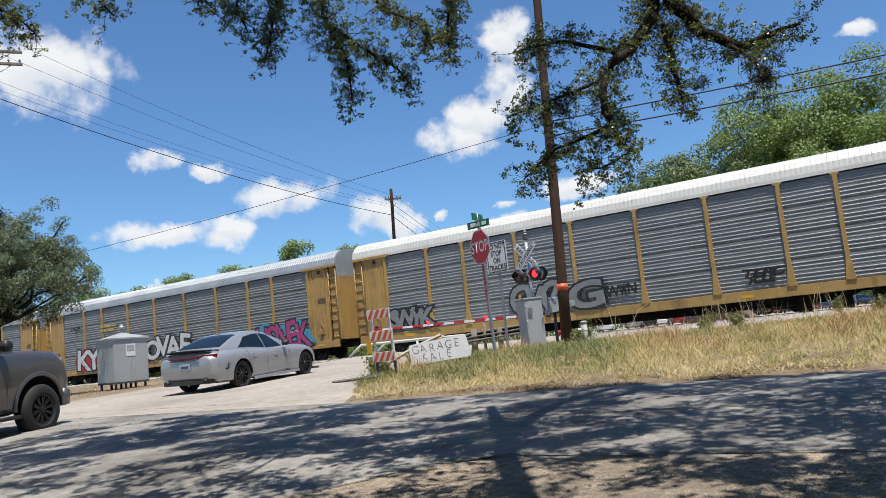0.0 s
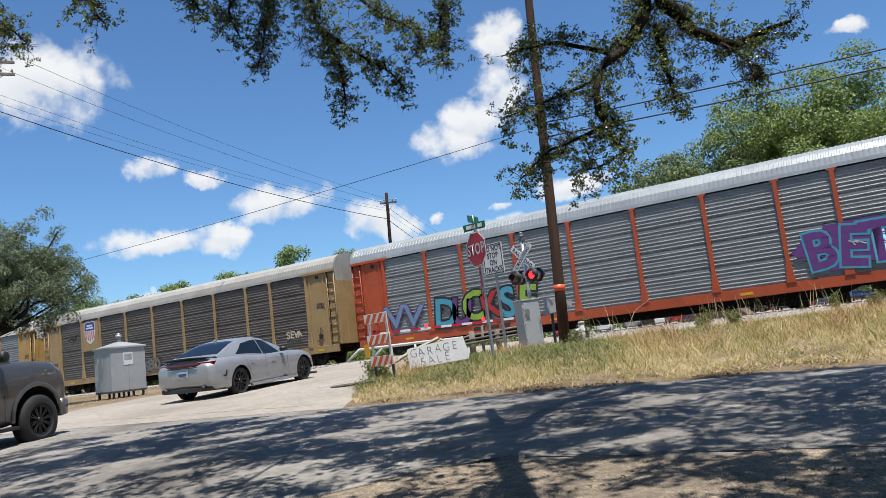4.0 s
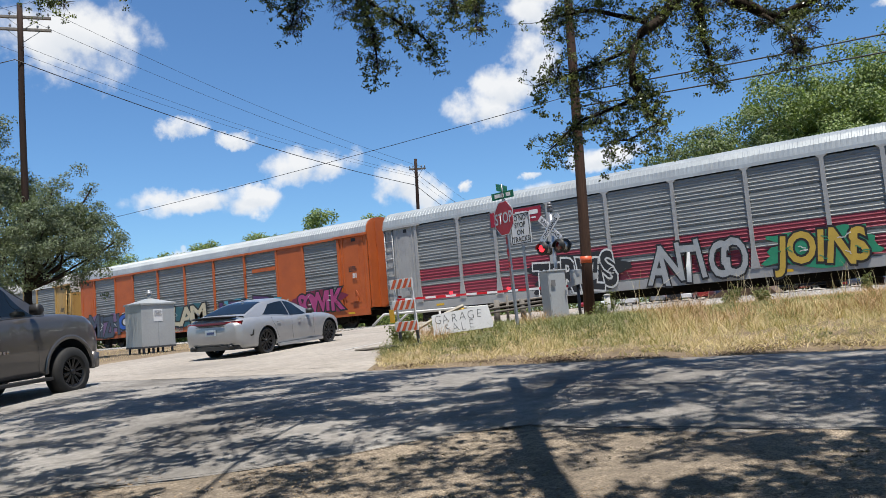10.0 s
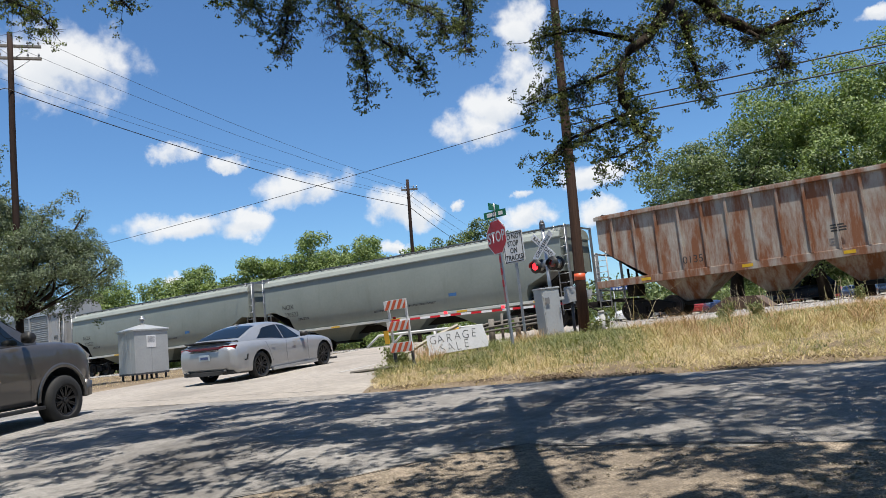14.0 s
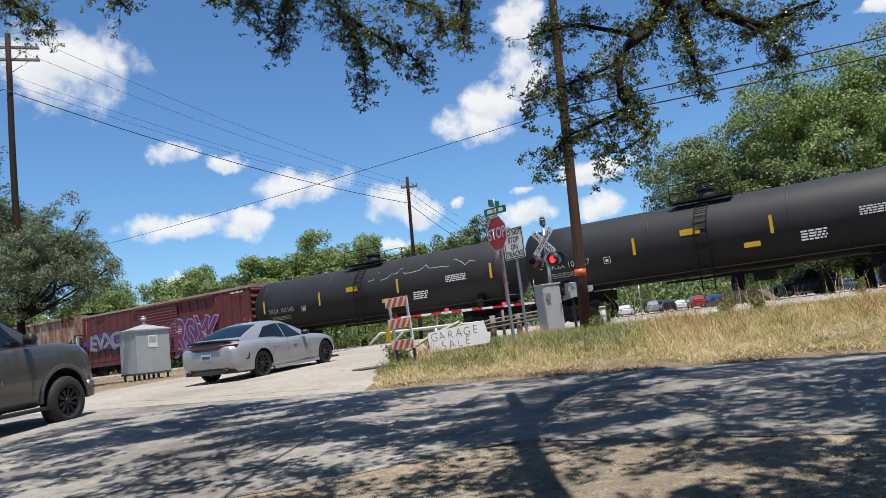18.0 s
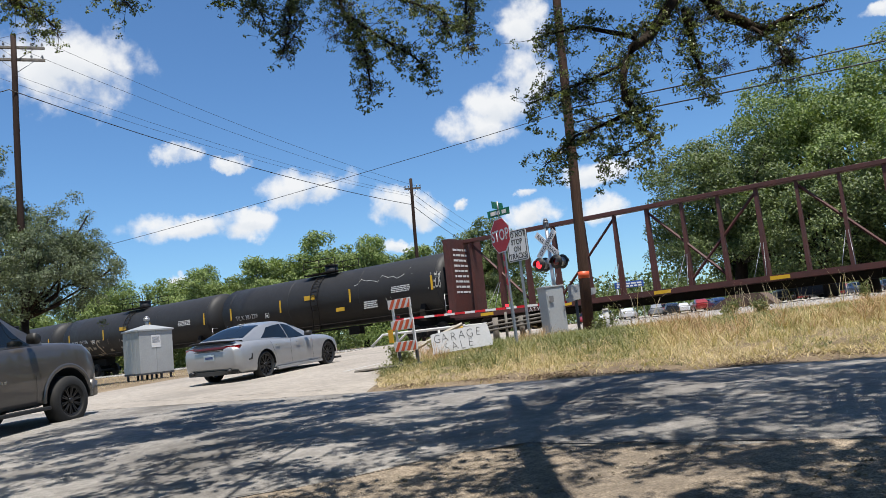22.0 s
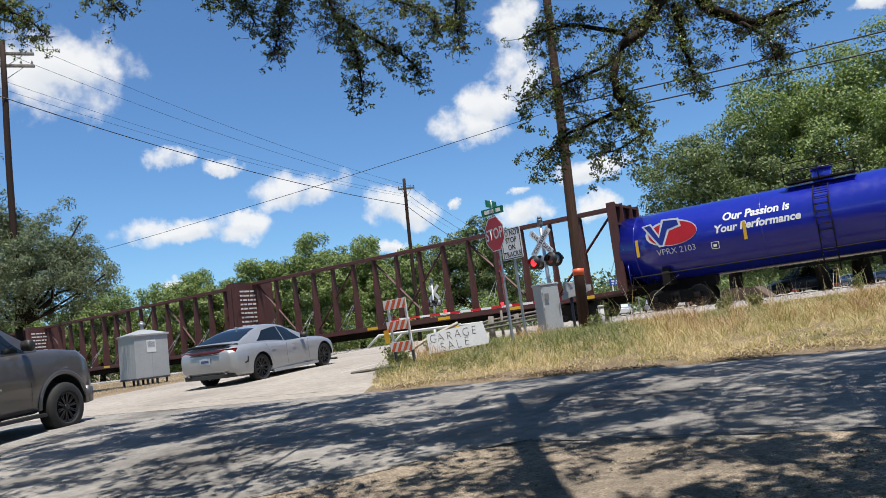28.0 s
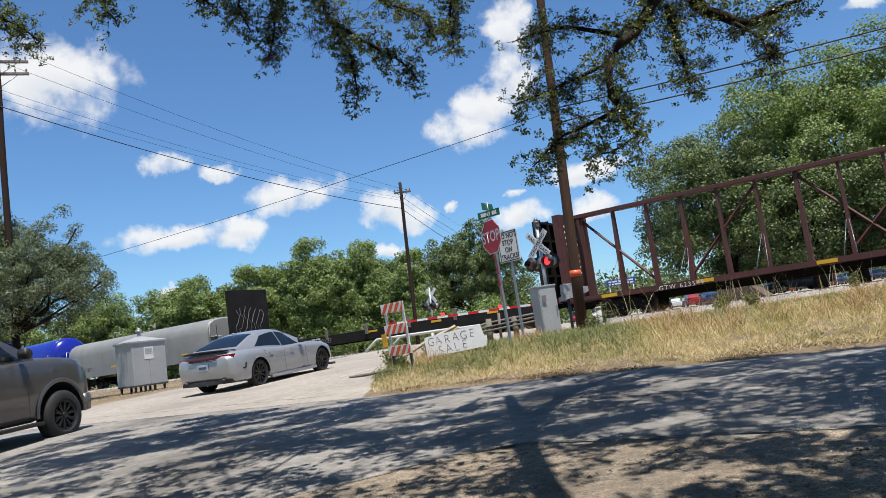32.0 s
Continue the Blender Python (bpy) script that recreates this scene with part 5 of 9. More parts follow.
    box(bm, mid + 1.5, -0.7, zc - R - 0.5, mid + 2.3, -0.3, zc - R - 0.05, 0.03)
    part("side_rail", bm, STEEL_DARK, car)
    for x in (0.72, L * 0.30, L * 0.62, L - 0.9):
        bm = bmesh.new()
        box(bm, x, -R - 0.012, zc - 0.35, x + 0.12, -R - 0.004, zc + 0.35)
        part("reflector", bm, REFLECT_YELLOW, car, smooth=False)
    for x, z, w, h in ((L * 0.42, zc + 0.1, 0.8, 0.25), (L * 0.56, zc - 0.75, 0.6, 0.2)) if paint is not TANK_BLUE else ():
        band(car, "placard", x, x + w, -R - 0.014, z, z + h, REFLECT_YELLOW)
    rnd = random.Random(int(front * 3))
    if mark:
        on_drum(lettering(car, mark, 2.1, -R - 0.015, zc - 0.42, 0.36, letter).data, zc, R, 0.008)
        on_drum(bars(car, 1.2, -R - 0.015, zc - 0.66, 1.5, 0.045, 3, letter, rnd).data, zc, R, 0.006)
    bars(car, L - 3.4, -R - 0.013, zc + 0.05, 1.2, 0.05, 4, letter, rnd)
    bars(car, L * 0.68, -R - 0.013, zc - 0.5, 0.9, 0.06, 4, letter, rnd)
    bm = bmesh.new()
    for c in (zc - 0.26, zc - 0.52):
        box(bm, 3.75, -R - 0.012, c, 4.05, -R - 0.006, c + 0.02)
    for a in (3.75, 4.03):
        box(bm, a, -R - 0.012, zc - 0.52, a + 0.02, -R - 0.006, zc - 0.24)
    box(bm, 3.83, -R - 0.012, zc - 0.44, 3.96, -R - 0.006, zc - 0.34)
    part("stencil", bm, letter, car, smooth=False)
    running_gear(car, L, 1.9)
    return car


def bulkhead(car, x, s, material, top, words=True):
    """An end wall of a flat car: a flat inner face, ribs and posts outside."""
    bm = bmesh.new()
    box(bm, min(x, x + s * 0.12), -1.45, 1.05, max(x, x + s * 0.12), 1.45, top, 0.02)
    wall = part("bulkhead", bm, material, car, smooth=False)
    o = x - s * 0.26
    for y in (-1.45, -0.6, 0.5, 1.35):
        bm = bmesh.new()
        box(bm, min(o, x), y, 0.95, max(o, x), y + 0.1, top)
        part("bulkhead_post", bm, material, wall, smooth=False)
    for k in range(5):
        z = 1.35 + k * (top - 1.5) / 4
        bm = bmesh.new()
        box(bm, min(o + s * 0.06, x), -1.4, z, max(o + s * 0.06, x), 1.4, z + 0.1)
        part("bulkhead_rib", bm, material, wall, smooth=False)
    return wall


def centrebeam(front, L, label, mark=None):
    car = new_car("centrebeam_flatcar", front, label, "rail car")
    top = 4.78
    bm = bmesh.new()
    box(bm, 0.1, -1.45, 0.82, L - 0.1, 1.45, 0.98)
    part("deck", bm, BEAM_RED, car, smooth=False)
    for y in (-1.5, 1.42):
        bm = bmesh.new()
        slab(bm, [(0.1, 0.92), (3.0, 0.82), (L - 3.0, 0.82), (L - 0.1, 0.92), (L - 0.1, 1.04), (0.1, 1.04)], y, y + 0.08)
        part("side_sill", bm, BEAM_RED, car, smooth=False)
    bm = bmesh.new()
    box(bm, 0.2, -0.3, 0.5, L - 0.2, 0.3, 0.85)
    part("centre_sill", bm, STEEL_DARK, car, smooth=False)
    for x, s in ((0.1, 1), (L - 0.1, -1)):
        w = bulkhead(car, x, s, BEAM_RED, top)
        if s > 0:
            me_rows = 9
            rnd = random.Random(int(front))
            bm = bmesh.new()
            for k in range(me_rows):
                z = 4.2 - k * 0.26
                yy = -1.2
                while yy < -0.1:
                    ww = rnd.uniform(0.12, 0.4)
                    box(bm, x + 0.125, yy, z, x + 0.13, min(yy + ww, 0.0), z + 0.1)
                    yy += ww + 0.06
            part("lettering", bm, LETTER_WHITE, w, smooth=False)
    bm = bmesh.new()
    box(bm, 0.15, -0.2, top - 0.18, L - 0.15, 0.2, top, 0.02)
    part("top_chord", bm, BEAM_RED, car, smooth=False)
    n = 15
    step = (L - 1.2) / n
    for k in range(n + 1):
        x = 0.6 + k * step
        bm = bmesh.new()
        w = 0.065 if k % 3 else 0.085
        loft(bm, [[Vector((x + a * w, b * 0.24, 1.0)) for a, b in ((-1, -1), (1, -1), (1, 1), (-1, 1))],
                  [Vector((x + a * w * 0.8, b * 0.12, top - 0.2)) for a, b in ((-1, -1), (1, -1), (1, 1), (-1, 1))]])
        part("beam_post", bm, BEAM_RED, car, smooth=False)
        if k % 2:
            bm = bmesh.new()
            for d in (-0.22, 0.22):
                tube(bm, [(x + d, -1.42, 1.06), (x + d * 0.2, -0.3, 2.4)], 0.012, 5)
            part("tie_down", bm, ZINC, car)
    for k0, k1, up in ((0, 2, 1), (3, 5, 0), (6, 8, 1), (7, 9, 0), (10, 12, 1), (13, 15, 0)):
        bm = bmesh.new()
        za, zb = (top - 0.3, 1.3) if up else (1.3, top - 0.3)
        a, b = Vector((0.6 + k0 * step, 0, za)), Vector((0.6 + k1 * step, 0, zb))
        tube(bm, [a, b], 0.06, 4)
        part("brace", bm, BEAM_RED, car, smooth=False)
    for x in (1.6, 5.6, 10.0, 14.5, 18.5, 22.0):
        band(car, "reflector", x, x + 0.7, -1.506, 0.86, 1.0, REFLECT_YELLOW)
    if mark:
        lettering(car, mark, 5.0, -1.508, 0.80, 0.26, LETTER_WHITE, spacing=1.3)
    running_gear(car, L, 2.4)
    return car


def hood_car(front, L):
    car = new_car("hooded_coil_car", front, "dusty grey hooded coil car with a small shield badge", "rail car")
    prof = [(-1.5, 1.55), (-1.5, 2.42), (-1.42, 2.80), (-1.2, 3.09), (-0.85, 3.27), (-0.4, 3.35), (0, 3.37)]
    prof = prof + [(-y, z) for y, z in prof[:-1][::-1]]
    bm = bmesh.new()
    rings = []
    for x, k in ((0.5, 0.90), (0.52, 0.96), (0.62, 1.0)) + tuple((v, 1.0) for v in np.linspace(2, L - 2, 8)) + ((L - 0.62, 1.0), (L - 0.52, 0.96), (L - 0.5, 0.9)):
        rings.append([Vector((x, y * k, 1.55 + (z - 1.55) * k)) for y, z in prof])
    loft(bm, rings)
    bmesh.ops.recalc_face_normals(bm, faces=bm.faces)
    part("hood", bm, HOODGREY, car)
    for y in (-1.55, 1.47):
        bm = bmesh.new()
        slab(bm, [(0.1, 1.1), (1.6, 0.85), (L - 1.6, 0.85), (L - 0.1, 1.1), (L - 0.1, 1.58), (0.1, 1.58)], y, y + 0.08)
        part("side_sill", bm, HOODGREY, car, smooth=False)
    bm = bmesh.new()
    box(bm, 0.1, -1.47, 0.95, L - 0.1, 1.47, 1.52)
    part("trough", bm, STEEL_DARK, car, smooth=False)
    for x in (L * 0.27, L * 0.52):
        bm = bmesh.new()
        tube(bm, [(x - 0.25, 0, 3.34), (x - 0.25, 0, 3.75), (x + 0.25, 0, 3.75), (x + 0.25, 0, 3.34)], 0.055, 6)
        part("lifting_eye", bm, HOODGREY, car)
    for x in (0.3, L - 0.3):
        bm = bmesh.new()
        tube(bm, [(x, -1.45, 1.2), (x, -1.45, 2.9), (x, -0.9, 2.9), (x, -0.9, 1.2)], 0.03)
        tube(bm, [(x, -1.45, 2.2), (x, 1.45, 2.2)], 0.025)
        part("end_rail", bm, ZINC, car)
    shield(car, 7.68, -1.515, 2.12, 0.80)
    lettering(car, "BUILDING AMERICA", 8.40, -1.515, 2.10, 0.27, LETTER_BLACK)
    lettering(car, "UP 212571", 2.9, -1.555, 1.28, 0.32, LETTER_BLACK)
    rnd = random.Random(8)
    for x in (1.6, 5.8, 9.8, 13.4):
        band(car, "reflector", x, x + 0.6, -1.556, 1.3, 1.42, REFLECT_YELLOW)
    running_gear(car, L, 2.2)
    return car


def flatcar(front, L):
    car = new_car("bulkhead_flatcar", front, "dull black bulkhead flatcar with chalky graffiti scrawls", "rail car")
    bm = bmesh.new()
    box(bm, 0.1, -1.48, 0.98, L - 0.1, 1.48, 1.1)
    part("deck", bm, FLATBLACK, car, smooth=False)
    for y in (-1.52, 1.44):
        bm = bmesh.new()
        slab(bm, [(0.1, 0.82), (2.6, 0.6), (L - 2.6, 0.6), (L - 0.1, 0.82), (L - 0.1, 1.12), (0.1, 1.12)], y, y + 0.08)
        part("side_sill", bm, FLATBLACK, car, smooth=False)
    for x, s in ((0.15, 1), (L - 0.15, -1)):
        wall = bulkhead(car, x, s, FLATBLACK, 4.72)
        if s > 0:
            for k in range(7):
                bm = bmesh.new()
                y0 = -1.2 + k * 0.32
                tube(bm, [(x + 0.125, y0 + 0.16 * math.sin(q * 1.3 + k) + 0.03 * q, 1.5 + 0.26 * q + 0.12 * math.cos(q * 2.1 + k)) for q in range(9)], 0.012, 4)
                part("chalk_line", bm, mat("chalky scrawl", (0.32, 0.32, 0.304), None, 5, 0.8), wall, smooth=False)
    for k in range(7):
        x = 2.2 + k * (L - 4.4) / 6
        bm = bmesh.new()
        box(bm, x - 0.07, -1.60, 0.9, x + 0.07, -1.52, 1.45)
        part("stake", bm, POLEGREY, car, smooth=False)
    lettering(car, "SNC", 2.5, -1.53, 0.74, 0.42, LETTER_WHITE, 0.012, spacing=1.3)
    lettering(car, "63040", 4.4, -1.53, 0.74, 0.42, LETTER_WHITE, 0.012, spacing=1.2)
    rnd = random.Random(9)
    bars(car, 5.9, -1.53, 0.98, 1.4, 0.07, 2, LETTER_WHITE, rnd)
    for i, w in enumerate(("EUGES", "NOUE")):
        lettering(car, w, 7.6 + i * 4.4, -1.535, 0.75, 0.33, mat("chalky scrawl", (0.32, 0.32, 0.304), None, 5, 0.8), -0.006, 1.0, 0.2, "graffiti_letter", squash=0.8)
    for x in (6.0, 10.6, 14.6, 17.8):
        band(car, "reflector", x, x + 0.6, -1.53, 0.95, 1.05, REFLECT_YELLOW)
    running_gear(car, L, 2.3)
    return car


smooth_hopper(145.95, 19.25, "grey green smooth sided covered hopper car", ("NCIX", "220522"))
smooth_hopper(165.95, 19.45, "grey green smooth sided covered hopper with black lettering", ("NCIX", "220523"))
ribbed_hopper(186.5, 17.0)
boxcar(204.15, 17.95)
SAND, DUSTY = spray("sand", (0.4, 0.344, 0.248)), spray("pale dust", (0.416, 0.4, 0.36))
t1 = tank_car(222.3, 16.9, 1.53, 2.80, TANK_BLACK, "satin black tank car with white lettering", "SKSX 101143")
t2 = tank_car(240.2, 16.9, 1.53, 2.80, TANK_BLACK, "satin black tank car with yellow reflectors", "SKSX 101427")
t3 = tank_car(258.3, 16.9, 1.53, 2.80, TANK_BLACK, "black tank car with brown and pale graffiti", "SKSX 101776")
graffiti(t3, "mESKA", 4.12, 1.37, 1.69, SAND, SP_BLACK, seed=71, swell=0.0, slant=0.15, drum=(2.80, 1.53), squash=0.67)
graffiti(t3, "foo", 1.70, 1.44, 0.71, spray("umber", (0.272, 0.192, 0.12)), SP_BLACK, seed=76, swell=0.0, slant=0.2, drum=(2.80, 1.53), squash=0.97)
graffiti(t3, "AEVE", 7.33, 1.46, 1.31, DUSTY, SP_BLACK, seed=72, swell=0.0, slant=0.3, drum=(2.80, 1.53), squash=0.59)
graffiti(t3, "REVOX", 9.80, 1.40, 1.17, DUSTY, SP_BLACK, seed=77, swell=0.0, slant=0.3, drum=(2.80, 1.53), squash=0.52)
t4 = tank_car(276.1, 16.5, 1.53, 2.80, TANK_BLACK, "black tank car with a white scrawl near its end", "TILX 281239")
graffiti(t4, "NEUS", 15.83, 2.55, 1.05, DUSTY, SP_BLACK, seed=73, swell=0.0, slant=0.3, drum=(2.80, 1.53), squash=0.34)
graffiti(t4, "Athena", 13.12, 1.90, 0.73, DUSTY, SP_BLACK, seed=74, swell=0.0, slant=0.3, drum=(2.80, 1.53), squash=0.44)
graffiti(t4, "ANGRY", 3.88, 1.63, 0.57, DUSTY, SP_BLACK, seed=78, swell=0.0, slant=0.2, drum=(2.80, 1.53), squash=0.63)
graffiti(t4, "SIKE", 2.26, 1.46, 0.44, DUSTY, SP_BLACK, seed=79, swell=0.0, slant=0.2, drum=(2.80, 1.53), squash=1.96)


def chalk_wave(car, x0, x1, zc, R, seed):
    """A faint chalked ridge line drawn along the upper side of a tank."""
    rnd = random.Random(seed)
    bm, pts, x = bmesh.new(), [], x0
    while x < x1:
        pts.append((x, zc + 0.55 + (0.32 if len(pts) % 5 == 2 else 0.0) + rnd.uniform(-0.12, 0.12)))
        x += rnd.uniform(0.18, 0.45)
    ribbon(bm, pts, 0.03, -R)
    me = finish(bm, "chalk_line", False)
    on_drum(me, zc, R, 0.006)
    part("chalk_line", me, mat("chalky scrawl", (0.32, 0.32, 0.304), None, 5, 0.8), car, smooth=False)


chalk_wave(t1, 8.6, 15.4, 2.8, 1.53, 3)
chalk_wave(t4, 10.6, 14.6, 2.8, 1.53, 4)
centrebeam(292.75, 23.8, "oxide red centrebeam flatcar, empty, with lettered bulkheads", "ATW 73569")
centrebeam(317.15, 22.9, "oxide red centrebeam flatcar with an open truss", "AOK 27995")
centrebeam(341.4, 23.4, "empty oxide red centrebeam flatcar with slack tie-down straps", "AOK 27312")
centrebeam(365.2, 24.0, "weathered oxide red centrebeam flatcar, empty", "GTW 623477")
v = tank_car(389.3, 16.7, 1.5, 2.62, TANK_BLUE, "glossy royal blue tank car with white slogan and emblem")
for words, x, z, size, fat, slant in (("Our Passion is", 5.5, 3.14, 0.42, 0.014, 0.2), ("Your Performance", 5.5, 2.70, 0.42, 0.014, 0.2), ("VPRX 2103", 2.35, 2.2, 0.34, 0.0, 0.0)):
    slogan = lettering(v, words, x, -1.515, z, size, LETTER_WHITE, fat, 1.0, slant)
    on_drum(slogan.data, 2.62, 1.5, 0.008)
bm = bmesh.new()
loft(bm, [[Vector((2.9 + 1.05 * k * math.cos(a), -1.515 - d, 3.15 + 0.52 * k * math.sin(a))) for a in np.linspace(0, 2 * math.pi, 33)[:-1]] for k, d in ((1.0, 0.0), (1.0, 0.004))])
part("emblem", bm, SIGN_WHITE, v, smooth=False, m=pose(-0.65, 0, -0.12))
bm = bmesh.new()
loft(bm, [[Vector((2.95 + 0.98 * k * math.cos(a), -1.52 - d, 3.13 + 0.47 * k * math.sin(a))) for a in np.linspace(0, 2 * math.pi, 33)[:-1]] for k, d in ((1.0, 0.0), (1.0, 0.004))])
part("emblem_field", bm, SIGN_RED, v, smooth=False, m=pose(-0.65, 0, -0.12))
bm = bmesh.new()
slab(bm, [(1.75, 3.6), (2.15, 3.65), (2.4, 3.15), (2.6, 3.75), (3.3, 3.7), (3.35, 3.35), (2.85, 3.25), (2.55, 2.65), (2.35, 2.65)], -1.53, -1.526)
part("emblem_shape", bm, SIGN_WHITE, v, smooth=False, m=pose(-0.65, 0, -0.12))
bm = bmesh.new()
slab(bm, [(1.86, 3.56), (2.1, 3.59), (2.4, 3.02), (2.68, 3.68), (3.22, 3.63), (3.26, 3.42), (2.78, 3.31), (2.5, 2.72), (2.4, 2.72)], -1.536, -1.532)
part("emblem_shape", bm, mat("emblem blue", (0.008, 0.024, 0.24), None, 3, 0.4), v, smooth=False, m=pose(-0.65, 0, -0.12))
hood_car(407.25, 16.4)
flatcar(425.2, 21.0)
centrebeam(447.1, 23.8, "oxide red centrebeam flatcar with white lettering on its bulkhead", "GTW 623549")

# ---------------- crossing furniture ----------------
def octagon(r):
    return [(r * math.cos(math.pi / 8 + k * math.pi / 4), r * math.sin(math.pi / 8 + k * math.pi / 4)) for k in range(8)]


def plate(bm, outline, y0, y1, cx=0.0, cz=0.0):
    slab(bm, [(cx + a, cz + b) for a, b in outline], y0, y1)


def rounded(w, h, r):
    pts = []
    for cx, cz, a0 in ((w / 2 - r, h / 2 - r, 0), (-w / 2 + r, h / 2 - r, 90), (-w / 2 + r, -h / 2 + r, 180), (w / 2 - r, -h / 2 + r, 270)):
        for k in range(4):
            a = radians(a0 + k * 30)
            pts.append((cx + r * math.cos(a), cz + r * math.sin(a)))
    return pts


def stop_sign(x, y, z, rz):
    t = thing("stop_sign", pose(x, y, z, 1.2, -1.5, rz), "red octagonal stop sign with a striped post and street names", "sign")
    bm = bmesh.new()
    box(bm, -0.03, 0.0, -0.3, 0.03, 0.05, 2.9)
    post = part("post", bm, ZINC, t, smooth=False)
    for k in range(3):
        bm = bmesh.new()
        box(bm, -0.035, -0.008, 1.35 + k * 0.27, 0.035, -0.002, 1.5 + k * 0.27)
        part("post_stripe", bm, SIGN_RED, post, smooth=False)
    bm = bmesh.new()
    box(bm, -0.035, -0.006, 1.0, 0.035, -0.003, 2.2)
    part("post_sheeting", bm, mat("grimy pink sheeting", (0.36, 0.128, 0.12), (0.288, 0.16, 0.152), 6, 0.5), post, smooth=False)
    bm = bmesh.new()
    plate(bm, octagon(0.415), -0.022, -0.016, 0, 2.47)
    face = part("sign_border", bm, SIGN_WHITE, t, smooth=False)
    bm = bmesh.new()
    plate(bm, octagon(0.39), -0.026, -0.022, 0, 2.47)
    part("sign_face", bm, SIGN_RED, t, smooth=False)
    lettering(t, "STOP", 0, -0.03, 2.36, 0.345, SIGN_WHITE, 0.006, 1.05, squash=0.82)
    for zz, w, rz2 in ((2.99, 0.60, 22), (3.15, 0.50, -62)):
        sg = bmesh.new()
        box(sg, -w / 2, -0.012, -0.08, w / 2, -0.006, 0.08)
        blade = part("street_name_blade", sg, SIGN_GREEN, t, smooth=False, m=pose(0, 0.02, zz, 0, 0, rz2))
        bars(blade, -w * 0.36, -0.016, -0.04, w * 0.72, 0.085, 1, SIGN_WHITE, random.Random(int(w * 50)))
    bm = bmesh.new()
    tube(bm, [(0, 0.02, 2.88), (0, 0.02, 3.25)], 0.02)
    part("bracket", bm, ZINC, t)
    return t


def tracks_sign(x, y, z, rz):
    t = thing("track_warning_sign", pose(x, y, z, 0, -1.5, rz), "white rectangular warning sign with black lettering on a zinc post", "sign")
    bm = bmesh.new()
    box(bm, -0.03, 0, -0.3, 0.03, 0.04, 2.7)
    part("post", bm, ZINC, t, smooth=False)
    bm = bmesh.new()
    plate(bm, rounded(0.66, 0.80, 0.05), -0.02, -0.012, 0, 2.32)
    part("sign_face", bm, SIGN_WHITE, t, smooth=False)
    bm = bmesh.new()
    for a, b, c, d in ((-0.30, 0.30, 2.68, 2.70), (-0.30, 0.30, 1.94, 1.96), (-0.30, -0.28, 1.94, 2.70), (0.28, 0.30, 1.94, 2.70)):
        box(bm, a, -0.025, c, b, -0.021, d)
    part("sign_border", bm, LETTER_BLACK, t, smooth=False)
    for k, w in enumerate(("DO NOT", "STOP", "ON", "TRACKS")):
        lettering(t, w, 0, -0.025, 2.53 - k * 0.18, 0.19, LETTER_BLACK, 0.004, 1.0, squash=0.78)
    return t


LAMP_DARK = mat("unlit red lens", (0.128, 0.006, 0.008), (0.088, 0.005, 0.006), 6, 0.15, clear=0.5)
LAMP_LIT = mat("lit red signal lamp", (0.8, 0.016, 0.024), (0.72, 0.016, 0.024), 6, 0.4, glow=2.6, fine=0.0)


def flasher(t, x, z, back):
    """One signal head: a black backboard, a hooded lens, a pale housing."""
    s = -1 if not back else 1
    bm = bmesh.new()
    loft(bm, [ring(Vector((x, s * d, z)), Vector((1, 0, 0)), Vector((0, 0, 1)), 0.255, 24) for d in (0.16, 0.175)])
    board = part("backboard", bm, BLACK, t)
    bm = bmesh.new()
    loft(bm, [ring(Vector((x, s * d, z)), Vector((1, 0, 0)), Vector((0, 0, 1)), r, 16) for d, r in ((0.02, 0.10), (0.05, 0.14), (0.16, 0.16))])
    part("lamp_housing", bm, ALU, t)
    bm = bmesh.new()
    loft(bm, [ring(Vector((x, s * d, z)), Vector((1, 0, 0)), Vector((0, 0, 1)), r, 20) for d, r in ((0.176, 0.15), (0.195, 0.13), (0.205, 0.06))])
    part("lens", bm, LAMP_DARK, board)
    bm = bmesh.new()
    pts = []
    for d in (0.18, 0.36):
        pts.append([Vector((x + 0.165 * math.cos(a), s * d, z + 0.165 * math.sin(a))) for a in np.linspace(radians(-10), radians(190), 13)])
    loft(bm, pts, closed=False)
    part("hood", bm, BLACK, board)


def crossbuck(t, z, y=-0.09):
    for k, (turn, words) in enumerate(((45, "RAIL  ROAD"), (-45, "CROSSING"))):
        bm = bmesh.new()
        box(bm, -0.61, -0.012, -0.115, 0.61, 0, 0.115)
        m = pose(0, y - 0.014 * k, z, 0, turn, 0)
        blade = part("crossbuck_blade", bm, SIGN_WHITE, t, smooth=False, m=m)
        lettering(blade, words, 0, -0.016, -0.065, 0.185, LETTER_BLACK, 0.003, 1.1 if k else 1.05)


